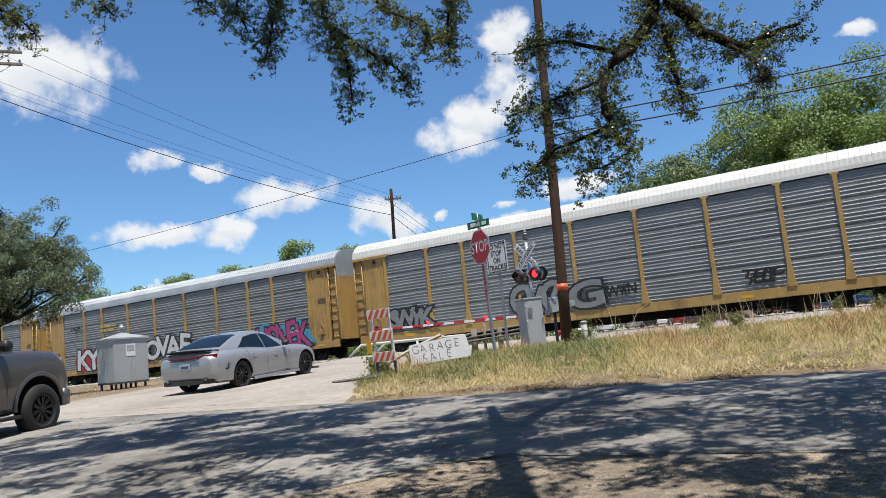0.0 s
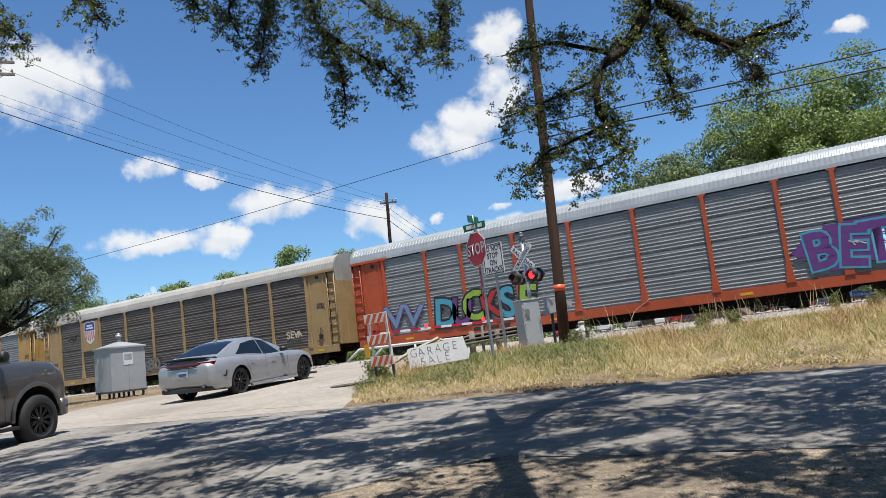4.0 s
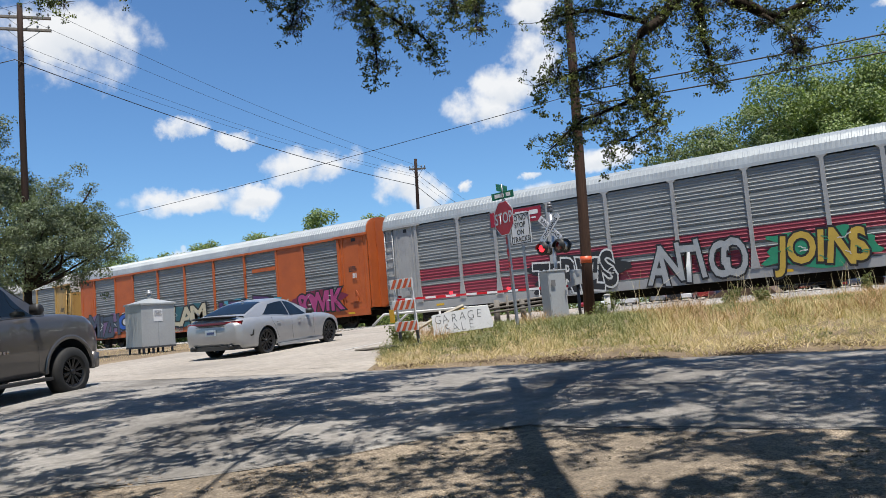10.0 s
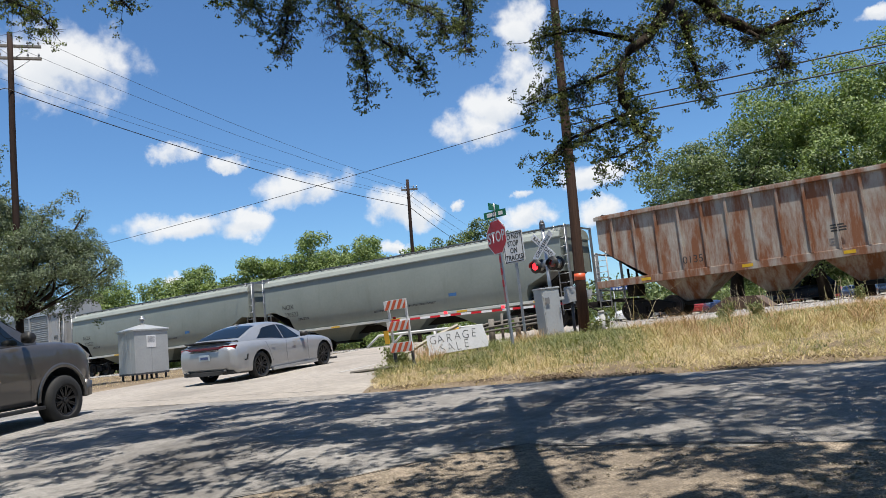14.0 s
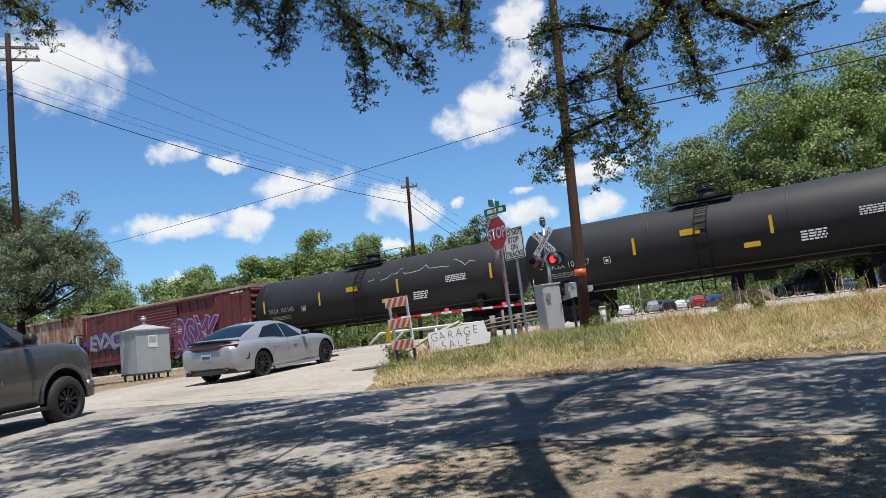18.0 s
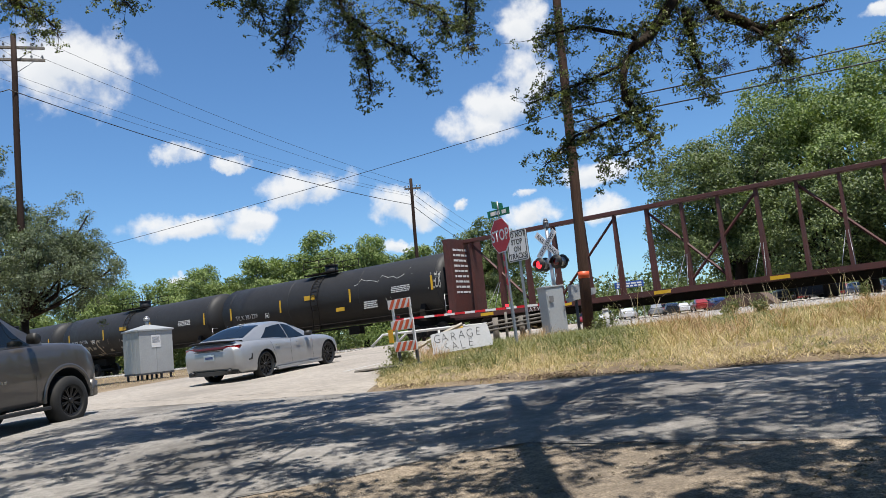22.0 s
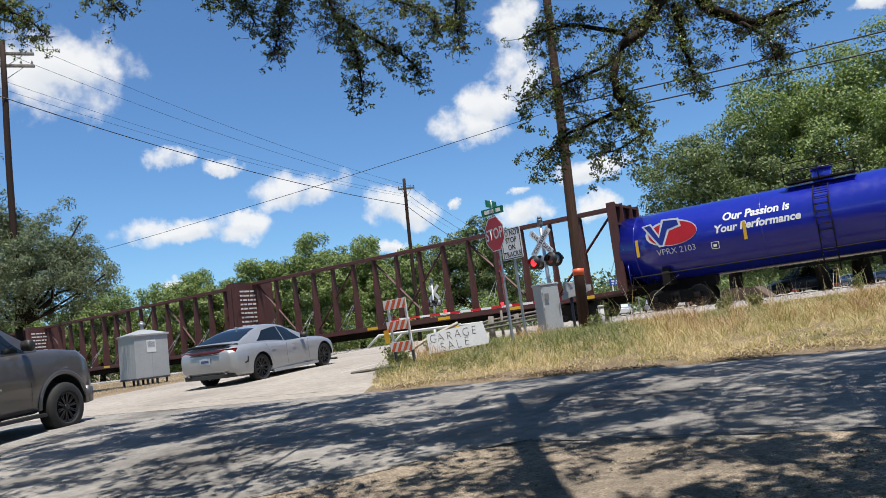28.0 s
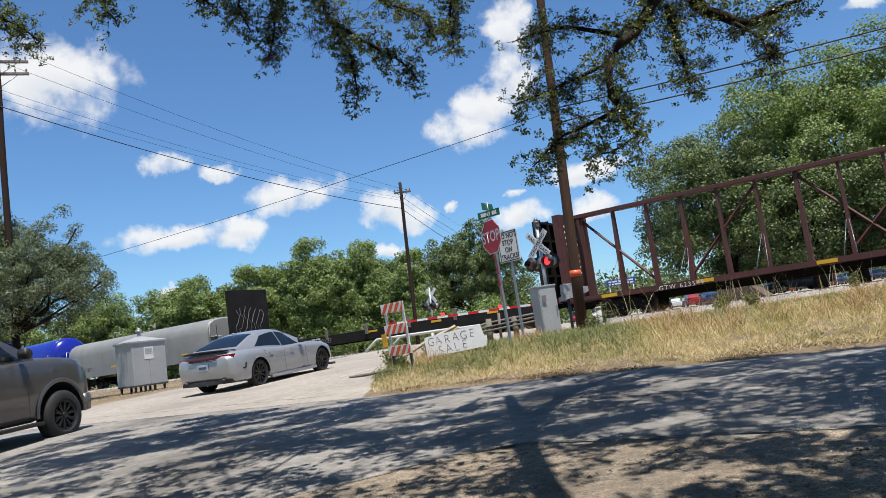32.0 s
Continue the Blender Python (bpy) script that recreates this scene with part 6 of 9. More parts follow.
def crossing_signal(x, y, z, rz, name_group, gate=True, both=True):
    t = thing("crossing_signal", pose(x, y, z, 0.5, -1.0, rz), "silver crossing signal mast with crossbuck and red flashers", "signal", name_group)
    bm = bmesh.new()
    tube(bm, [(0, 0, -0.2), (0, 0, 3.75)], 0.065, 14)
    tube(bm, [(0, 0, -0.2), (0, 0, 0.35)], [0.22, 0.1], 14)
    part("mast", bm, ALU, t)
    bm = bmesh.new()
    box(bm, -0.09, -0.07, 3.72, 0.09, 0.07, 3.86, 0.02)
    tube(bm, [(0, 0, 3.86), (0, 0, 3.95)], 0.10, 12)
    tube(bm, [(0, 0, 3.95), (0, 0, 4.06)], [0.10, 0.05], 12)
    part("bell", bm, mat("dull bell casting", (0.16, 0.16, 0.168), None, 4, 0.5, 0.5), t)
    crossbuck(t, 3.12)
    bm = bmesh.new()
    tube(bm, [(-0.48, 0, 2.53), (0.48, 0, 2.53)], 0.035, 8)
    box(bm, -0.1, -0.1, 2.42, 0.1, 0.1, 2.62, 0.02)
    part("lamp_arm", bm, ALU, t)
    for s in (-0.38, 0.38):
        flasher(t, s, 2.45, False)
        flasher(t, s, 2.45, True)
    return t


def gate_arm(x, y, z, rz, length):
    t = thing("crossing_gate", pose(x, y, z, 0, 0, rz), "lowered red and white striped crossing gate with its machine", "gate")
    bm = bmesh.new()
    box(bm, -0.2, -0.2, 1.27, 0.28, 0.2, 1.78, 0.04)
    part("gate_machine", bm, CABINET, t, smooth=False)
    bm = bmesh.new()
    tube(bm, [(0.04, 0.05, -0.1), (0.04, 0.05, 1.28)], 0.055, 10)
    part("pedestal", bm, mat("dark steel leg", (0.056, 0.056, 0.06), None, 4, 0.6), t)
    bm = bmesh.new()
    for s in (-0.3, 0.27):
        slab(bm, [(-0.3, 1.17), (0.3, 1.3), (0.75, 1.42), (0.75, 1.6), (0.3, 1.62), (-0.3, 1.32)], s, s + 0.03)
    part("counterweight", bm, CABINET, t, smooth=False)
    x0 = -0.2
    n = 17
    step = (length - 0.2) / n
    sag = 0.004
    for k in range(n):
        a = x0 - k * step
        b = a - step
        bm = bmesh.new()
        za, zb = 1.22 - sag * (x0 - a), 1.22 - sag * (x0 - b)
        h = 0.042 - 0.0005 * k
        slab(bm, [(b, zb - h), (a, za - h), (a, za + h), (b, zb + h)], -0.03, 0.0)
        part("gate_band", bm, SIGN_WHITE if k % 2 else SIGN_RED, t, smooth=False)
    for k in (0.35, 0.68, 0.98):
        bm = bmesh.new()
        xx = x0 - k * (length - 0.25)
        box(bm, xx - 0.06, -0.05, 1.27 - sag * k * length, xx + 0.06, 0.02, 1.36 - sag * k * length, 0.015)
        part("gate_lamp", bm, LAMP_LIT if k < 0.9 else LAMP_DARK, t, smooth=False)
    return t


def signal_cabinet(x, y, z, rz):
    t = thing("signal_cabinet", pose(x, y, z, 0, -2.0, rz), "pale grey metal signal cabinet with a hinged door", "cabinet")
    bm = bmesh.new()
    box(bm, -0.30, -0.22, -0.2, 0.30, 0.22, 1.42, 0.015)
    part("body", bm, CABINET, t, smooth=False)
    bm = bmesh.new()
    box(bm, -0.32, -0.25, 1.42, 0.32, 0.25, 1.47, 0.012)
    part("lid", bm, CABINET, t, smooth=False)
    bm = bmesh.new()
    box(bm, -0.27, -0.235, 0.08, 0.27, -0.222, 1.36, 0.006)
    door = part("door", bm, CABINET, t, smooth=False)
    bm = bmesh.new()
    box(bm, 0.2, -0.30, 0.7, 0.24, -0.275, 0.86, 0.006)
    part("handle", bm, ZINC, door, smooth=False)
    for k in range(3):
        bm = bmesh.new()
        tube(bm, [(-0.31, -0.28, 0.25 + k * 0.45), (-0.31, -0.28, 0.37 + k * 0.45)], 0.012)
        part("hinge", bm, ZINC, door)
    bm = bmesh.new()
    box(bm, -0.24, -0.282, 1.0, -0.1, -0.276, 1.18)
    part("notice", bm, mat("grey notice", (0.16, 0.16, 0.16), None, 5, 0.6), door, smooth=False)
    return t


def barricade(x, y, z, rz):
    t = thing("barricade", pose(x, y, z, 4, -1.5, rz), "orange and white striped road barricade on metal legs", "barricade")
    W = 0.62
    for s in (-0.24, 0.24):
        bm = bmesh.new()
        box(bm, s - 0.022, 0, -0.05, s + 0.022, 0.04, 1.40)
        part("upright", bm, SIGN_WHITE, t, smooth=False)
        bm = bmesh.new()
        box(bm, s - 0.025, -0.45, -0.02, s + 0.025, 0.5, 0.03)
        part("foot", bm, mat("grey steel foot", (0.096, 0.096, 0.092), None, 4, 0.7), t, smooth=False)
        bm = bmesh.new()
        box(bm, s - 0.024, -0.003, 0.0, s + 0.024, 0.043, 0.36)
        part("leg", bm, mat("dark steel leg", (0.056, 0.056, 0.06), None, 4, 0.6), t, smooth=False)
    for k in range(3):
        zc = 0.40 + k * 0.45
        bm = bmesh.new()
        box(bm, -W / 2, -0.03, zc - 0.10, W / 2, -0.006, zc + 0.10, 0.004)
        board = part("rail_board", bm, SIGN_WHITE, t, smooth=False)
        for q in range(4):
            a = -W / 2 + 0.01 + q * 0.16
            o = 0.12
            pts = [(a, zc - 0.096), (a + 0.085, zc - 0.096), (a + 0.085 + o, zc + 0.096), (a + o, zc + 0.096)]
            pts = [(min(max(px, -W / 2 + 0.004), W / 2 - 0.004), pz) for px, pz in pts]
            bm = bmesh.new()
            slab(bm, pts, -0.034, -0.031)
            part("stripe", bm, SAFETY_ORANGE, board, smooth=False)
    bm = bmesh.new()
    tube(bm, [(-0.25, 0.05, 0.80), (-0.36, 0.12, 0.45), (-0.44, 0.2, 0.02)], 0.016)
    part("strut", bm, SIGN_WHITE, t)
    bm = bmesh.new()
    box(bm, -0.40, -0.06, 0.50, -0.28, -0.04, 0.78)
    part("tag", bm, mat("yellow tag", (0.6, 0.336, 0.016), None, 4, 0.5), t, smooth=False)
    return t


def garage_sign(m):
    t = thing("garage_sale_sign", m, "hand painted white garage sale board leaning in the grass", "sign")
    bm = bmesh.new()
    slab(bm, [(-0.63, 0.0), (0.66, 0.03), (0.68, 0.12), (0.62, 0.50), (0.54, 0.53), (-0.58, 0.44), (-0.63, 0.42)], -0.02, 0.01)
    part("board", bm, mat("chalky white board", (0.44, 0.448, 0.456), (0.368, 0.376, 0.384), 2, 0.7, stain=(0.36, 0.352, 0.336), stain_at=0.66), t, smooth=False)
    ink = mat("black hand lettering", (0.016, 0.016, 0.018), None, 5, 0.7)
    for word, x0, z0, st in (("GARAGE", -0.51, 0.225, 0.18), ("SALE", -0.30, 0.025, 0.165)):
        rnd = random.Random(len(word))
        for i, ch in enumerate(word):
            me = text_mesh(ch, 0.285, -0.007, 1.0, 0.0)
            me.transform(pose(x0 + i * st, -0.026, z0 + 0.012 * i + rnd.uniform(-0.012, 0.012), 0, rnd.uniform(-14, 9), 0) @ Matrix.Diagonal((0.8, 1, 0.95, 1)))
            part("painted_letter", me, ink, t, smooth=False)
    bm = bmesh.new()
    for s in (-0.3, 0.45):
        tube(bm, [(s, 0.02, 0.42), (s, 0.26, -0.05)], 0.02)
    part("prop", bm, POLEGREY, t)
    return t


def hut(m):
    t = thing("signal_hut", m, "pale metal equipment hut on short legs with a vented roof", "equipment hut")
    W, D, H = 1.40, 1.40, 1.72
    for k in range(2):
        for y in (-D / 2, D / 2 - 0.03):
            bm = bmesh.new()
            a = -W / 2 + k * W / 2
            box(bm, a + 0.002, y, 0.31, a + W / 2 - 0.002, y + 0.03, 0.31 + H, 0.006)
            part("wall_panel", bm, CABINET, t, smooth=False)
    for k in range(4):
        for x in (-W / 2, W / 2 - 0.03):
            bm = bmesh.new()
            a = -D / 2 + k * D / 4
            box(bm, x, a + 0.003, 0.31, x + 0.03, a + D / 4 - 0.003, 0.31 + H, 0.008)
            part("wall_panel", bm, CABINET, t, smooth=False)
    bm = bmesh.new()
    o = 0.05
    vs = [bm.verts.new((a * (W / 2 + o), b * (D / 2 + o), 0.31 + H)) for a, b in ((-1, -1), (1, -1), (1, 1), (-1, 1))]
    lo = [bm.verts.new((a * (W / 2 + o), b * (D / 2 + o), 0.25 + H)) for a, b in ((-1, -1), (1, -1), (1, 1), (-1, 1))]
    top = bm.verts.new((0, 0, 0.31 + H + 0.24))
    for i in range(4):
        bm.faces.new((vs[i], vs[(i + 1) % 4], top))
        bm.faces.new((lo[i], lo[(i + 1) % 4], vs[(i + 1) % 4], vs[i]))
    bm.faces.new(lo[::-1])
    part("roof", bm, CABINET, t, smooth=False)
    bm = bmesh.new()
    tube(bm, [(0, 0, H + 0.5), (0, 0, H + 0.70)], 0.07, 12)
    tube(bm, [(0, 0, H + 0.70), (0, 0, H + 0.80)], [0.13, 0.12], 12)
    tube(bm, [(0, 0, H + 0.80), (0, 0, H + 0.87)], [0.12, 0.04], 12)
    part("roof_vent", bm, ALU, t)
    for x in np.linspace(-W / 2 + 0.1, W / 2 - 0.1, 4):
        for y in (-D / 2 + 0.1, D / 2 - 0.1):
            bm = bmesh.new()
            tube(bm, [(x, y, -0.15), (x, y, 0.34)], 0.05, 8)
            part("leg", bm, mat("dark steel leg", (0.056, 0.056, 0.06), None, 4, 0.6), t)
    bm = bmesh.new()
    box(bm, -W / 2, -D / 2, 0.25, W / 2, D / 2, 0.33)
    part("floor_frame", bm, mat("dark steel leg", (0.056, 0.056, 0.06)), t, smooth=False)
    bm = bmesh.new()
    box(bm, -0.20, -D / 2 - 0.012, 1.30, 0.18, -D / 2 - 0.004, 1.78)
    notice = part("notice", bm, SIGN_WHITE, t, smooth=False)
    bars(notice, -0.16, -D / 2 - 0.016, 1.71, 0.30, 0.016, 9, mat("grey print", (0.32, 0.32, 0.328), None, 5, 0.6), random.Random(2))
    return t


def pole(x, y, z, h, r0, r1, label, lean=(0, 0), arm=None, band_z=None, arm_turn=0.0, timber=POLEWOOD):
    t = thing("utility_pole", pose(x, y, z, lean[0], lean[1], 0), label, "utility pole", "utility poles")
    bm = bmesh.new()
    tube(bm, [(0, 0, -0.3)] + [(0.012 * math.sin(k), 0.012 * math.cos(k * 1.7), h * k / 8) for k in range(1, 9)], [r0 + (r1 - r0) * k / 8 for k in range(9)], 16)
    part("shaft", bm, timber, t)
    if band_z:
        bm = bmesh.new()
        loft(bm, [ring(Vector((0, 0, band_z + d)), Vector((1, 0, 0)), Vector((0, 1, 0)), r0 + 0.004, 16) for d in (-0.11, 0.11)])
        part("marker_band", bm, SAFETY_ORANGE, t)
    if arm:
        for zz, w in arm:
            bm = bmesh.new()
            box(bm, -w / 2, -0.06, -0.06, w / 2, 0.06, 0.06, 0.01)
            cross = part("crossarm", bm, POLEGREY, t, smooth=False, m=pose(0, 0.18, zz, 0, 0, arm_turn))
            for q in (-0.45, -0.25, 0.25, 0.45):
                bm = bmesh.new()
                tube(bm, [(q * w, 0, 0.06), (q * w, 0, 0.14)], 0.02)
                tube(bm, [(q * w, 0, 0.14), (q * w, 0, 0.26)], [0.055, 0.03], 10)
                part("insulator", bm, mat("grey porcelain", (0.24, 0.24, 0.24), None, 5, 0.25), cross)
            for q in (-0.3, 0.3):
                bm = bmesh.new()
                tube(bm, [(q * w, 0, -0.05), (0, -0.1, -0.65)], 0.018)
                part("arm_brace", bm, ZINC, cross)
    return t


def wire(a, b, sag, r, label, group="overhead wires"):
    pts = []
    for k in range(25):
        u = k / 24
        p = Vector(a).lerp(Vector(b), u)
        p.z -= sag * 4 * u * (1 - u)
        pts.append(p)
    bm = bmesh.new()
    tube(bm, pts, r, 5)
    w = part("overhead_wire", bm, BLACK)
    return tagged(w, label, "cable", group)


def gz(x, y):
    return float(ground_z(np.array(float(x)), np.array(float(y))))


stop_sign(-8.41, 14.84, gz(-8.41, 14.84), -27)
tracks_sign(-9.27, 17.06, gz(-9.27, 17.06) + 0.08, -10)
near_signal = crossing_signal(-12.12, 24.57, gz(-12.12, 24.57) + 0.02, -12, "crossing signals")
crossing_signal(-28.4, 40.5, gz(-28.4, 40.5) + 0.1, 168, "crossing signals")
gate_arm(-11.55, 24.85, 0.86, 27.0, 6.5)
signal_cabinet(-10.12, 20.25, gz(-10.12, 20.25), 60)
barricade(-9.95, 12.95, gz(-9.95, 12.95) + 0.03, -2)
garage_sign(Matrix.Translation((-9.16, 13.82, gz(-9.16, 13.82) + 0.11)) @ pose(0, 0, 0, -14, -2.5, 40))
hut(Matrix.Translation((-27.7, 18.9, gz(-27.7, 18.9) - 0.04)) @ pose(0, 0, 0, 0, 0, 82))

DARKPOLE = mat("dark creosoted pole timber", (0.04, 0.024, 0.018), (0.022, 0.014, 0.011), 1.5, 0.85, 0, 0.5, 30, (3, 3, 0.15), 0.3)
pole(-10.55, 23.5, gz(-10.55, 23.5), 15.5, 0.185, 0.12, "brown timber utility pole with an orange marker band", (0.6, 1.6), None, 1.87)
pole(-34.3, 17.4, gz(-34.3, 17.4), 16.6, 0.17, 0.12, "tall brown timber utility pole with crossarms", (-1.0, -2.6), ((16.0, 2.3), (15.4, 2.3)), None, 55, DARKPOLE)
pole(-32.3, 44.0, gz(-32.3, 44.0), 11.9, 0.15, 0.11, "brown timber utility pole beyond the tracks", (0.5, 1.0), ((11.2, 1.2),), None, 30, DARKPOLE)

# guard rail and short posts by the crossing
rail_t = thing("pipe_guard_rail", Matrix.Identity(4), "white painted pipe guard rail beside the road", "guard rail")
PIPE_WHITE = mat("chalky white pipe", (0.496, 0.496, 0.48), (0.4, 0.392, 0.368), 3, 0.6)
for dx, dy in ((0.0, 0.0), (0.25, 1.3)):
    bm = bmesh.new()
    tube(bm, [(-20.65 + dx, 24.45 + dy, 1.16), (-20.25 + dx, 24.75 + dy, 1.60), (-19.0 + dx, 25.7 + dy, 1.63), (-17.5 + dx, 26.8 + dy, 1.66)], 0.05, 8)
    part("pipe", bm, PIPE_WHITE, rail_t)
for x, y in ((-19.2, 25.55), (-17.6, 26.7), (-18.9, 26.85)):
    bm = bmesh.new()
    tube(bm, [(x, y, gz(x, y) - 0.1), (x, y, 1.63)], 0.05, 8)
    part("rail_post", bm, PIPE_WHITE, rail_t)
rnd = random.Random(12)
fence_t = thing("timber_barrier", Matrix.Identity(4), "old grey timber posts with sagging rails", "barrier")
for x, y, top, r in ((-13.0, 20.2, 1.50, 0.11), (-12.35, 20.6, 1.72, 0.11), (-12.05, 20.75, 1.86, 0.05), (-11.6, 21.0, 1.70, 0.10)):
    bm = bmesh.new()
    z = gz(x, y)
    tube(bm, [(x, y, z - 0.1), (x + rnd.uniform(-0.08, 0.08), y, top)], [r, r * 0.8], 10)
    part("post", bm, POLEGREY, fence_t)
for k in range(3):
    bm = bmesh.new()
    za, zb = 1.18 + k * 0.13, 1.50 + k * 0.12
    tube(bm, [(-13.9 + k * 0.25, 19.5 + k * 0.2, za - 0.12), (-12.4, 20.35 + k * 0.12, (za + zb) / 2), (-10.7, 21.4 + k * 0.12, zb)], 0.035, 7)
    part("rail", bm, POLEGREY, fence_t)
PLANK = mat("bleached plank", (0.4, 0.368, 0.304), (0.304, 0.272, 0.224), 3, 0.85)
for pts, label in (([(-11.85, 14.85, 0.80), (-11.05, 15.45, 1.28), (-10.45, 15.87, 1.56)], "bleached plank leaning beside the barricade"), ([(-9.75, 12.5, 0.80), (-11.3, 12.75, 0.72)], "grey timber lying at the road edge by the barricade")):
    bm = bmesh.new()
    tube(bm, pts, 0.045 if "leaning" in label else 0.03, 4)
    tagged(part("fallen_plank", bm, PLANK if "leaning" in label else POLEGREY, smooth=False), label, "plank")
for x, y, c in ((-8.93, 21.2, mat("weathered pale post", (0.4, 0.392, 0.368), (0.32, 0.312, 0.288), 3, 0.8)), (-13.25, 20.0, REFLECT_YELLOW)):
    bm = bmesh.new()
    z = gz(x, y)
    tube(bm, [(x, y, z - 0.1), (x, y, z + 0.60)], 0.085, 12)
    m = thing("marker_post", Matrix.Identity(4), "short pale marker post in the grass" if c is not REFLECT_YELLOW else "yellow marker post by the crossing", "post")
    part("shaft", bm, c, m)
    bm = bmesh.new()
    tube(bm, [(x, y, z + 0.60), (x, y, z + 0.66)], [0.1, 0.08], 12)
    part("cap", bm, c, m)

# white edge line on the road
line_t = tagged(new("road_marking"), "worn white edge line", "marking", kind="structure")
for k in range(6):
    y0 = 13.2 + k * 2.3
    bm = bmesh.new()
    pts = []
    for q in range(9):
        y = y0 + q * 0.22
        x = road_right(y) - 1.0
        pts.append(((x - 0.06, y, road_z(x, y) + 0.026), (x + 0.06, y, road_z(x, y) + 0.026)))
    vs = [[bm.verts.new(p) for p in pr] for pr in pts]
    for a, b in zip(vs, vs[1:]):
        bm.faces.new((a[0], a[1], b[1], b[0]))
    part("line", bm, mat("worn road paint", (0.4, 0.392, 0.368), (0.288, 0.272, 0.248), 5, 0.8), line_t, smooth=False)

# overhead wires
PL, PF = Vector((-35.1, 17.1, 17.3)), Vector((-32.3, 44.0, 12.5))
for dx, dz, r in ((-1.0, 0.2, 0.009), (1.0, 0.2, 0.009), (-0.5, -1.9, 0.008), (0.6, -1.9, 0.008)):
    a = PL + Vector((dx * 0.55, dx * 0.8, dz - 0.25))
    wire(a, PF + Vector((dx * 0.45, 0.1, 0.2 + dz * 0.3 - 0.55)), 0.5, r, "thin black power wire strung between poles")
    wire(PF + Vector((dx * 0.45, 0.1, 0.2 + dz * 0.3 - 0.55)), (-52.9 + dx * 0.9, 96.5, 12.5 + dz * 0.5), 0.7, r, "thin black power wire strung between poles")
wire((-34.8, 17.3, 14.4), (-32.3, 44.0, 10.9), 0.5, 0.022, "thick black communication cable between poles")
wire((-32.3, 44.0, 10.9), (-53.8, 95.9, 10.6), 0.7, 0.022, "thick black communication cable between poles")
wire((-34.8, 17.3, 14.4), (-60, 6, 14.2), 0.6, 0.022, "thick black communication cable between poles")
for dx in (-1, 1):
    wire(PL + Vector((dx * 0.55, dx * 0.8, -0.1)), (-62 + dx, 4, 17), 0.6, 0.009, "thin black power wire strung between poles")
wire((-10.3, 23.6, 8.45), (-62, 24.8, 8.4), 0.35, 0.012, "thin black service wire crossing the road")
for k, z in enumerate((8.5, 8.0)):
    wire((-10.3, 23.6, z), (26.0, 25.0, z), 0.5, 0.024, "black cable running to the roadside pole")
# the lit lamp of the near signal: it jumps from one head to the other
bm = bmesh.new()
loft(bm, [ring(Vector((0, d, 0)), Vector((1, 0, 0)), Vector((0, 0, 1)), r, 20) for d, r in ((-0.206, 0.135), (-0.216, 0.12), (-0.222, 0.05))])
lit_lamp = part("lit_lamp", bm, LAMP_LIT, near_signal, "glowing red lamp")
lit_lamp.matrix_basis = pose(0.38, 0, 2.45)

# ---------------- vehicles ----------------
from mathutils.bvhtree import BVHTree

CAR_GLASS = glass_mat("dark tinted car glass", (0.006, 0.008, 0.009))
TAIL_RED = mat("red tail lamp lens", (0.08, 0.004, 0.006), (0.064, 0.003, 0.006), 5, 0.12, clear=0.6)
TAIL_LIT = mat("bright red lamp lens", (0.272, 0.008, 0.012), (0.224, 0.008, 0.011), 5, 0.2, clear=0.5)
RIM_BLACK = mat("satin black alloy", (0.016, 0.016, 0.017), (0.022, 0.022, 0.024), 6, 0.35, 0.4)
PLASTIC = mat("black bumper plastic", (0.018, 0.018, 0.018), (0.024, 0.024, 0.024), 5, 0.55)
CHROME = mat("bright trim", (0.48, 0.48, 0.488), (0.4, 0.4, 0.408), 5, 0.2, 0.9)


def curve(x, xs, ys):
    return float(np.interp(x, xs, ys))


def smooth_curve(xs, ys):
    """A gentle line through a few heights."""
    xs, ys = np.array(xs, float), np.array(ys, float)
    fine = np.linspace(xs[0], xs[-1], 241)
    v = np.interp(fine, xs, ys)
    k = np.exp(-np.linspace(-2, 2, 13) ** 2)
    k /= k.sum()
    pad = np.concatenate([np.full(6, v[0]), v, np.full(6, v[-1])])
    sm = np.convolve(pad, k, "valid")
    sm[0], sm[-1] = v[0], v[-1]
    return lambda x: float(np.interp(x, fine, sm))


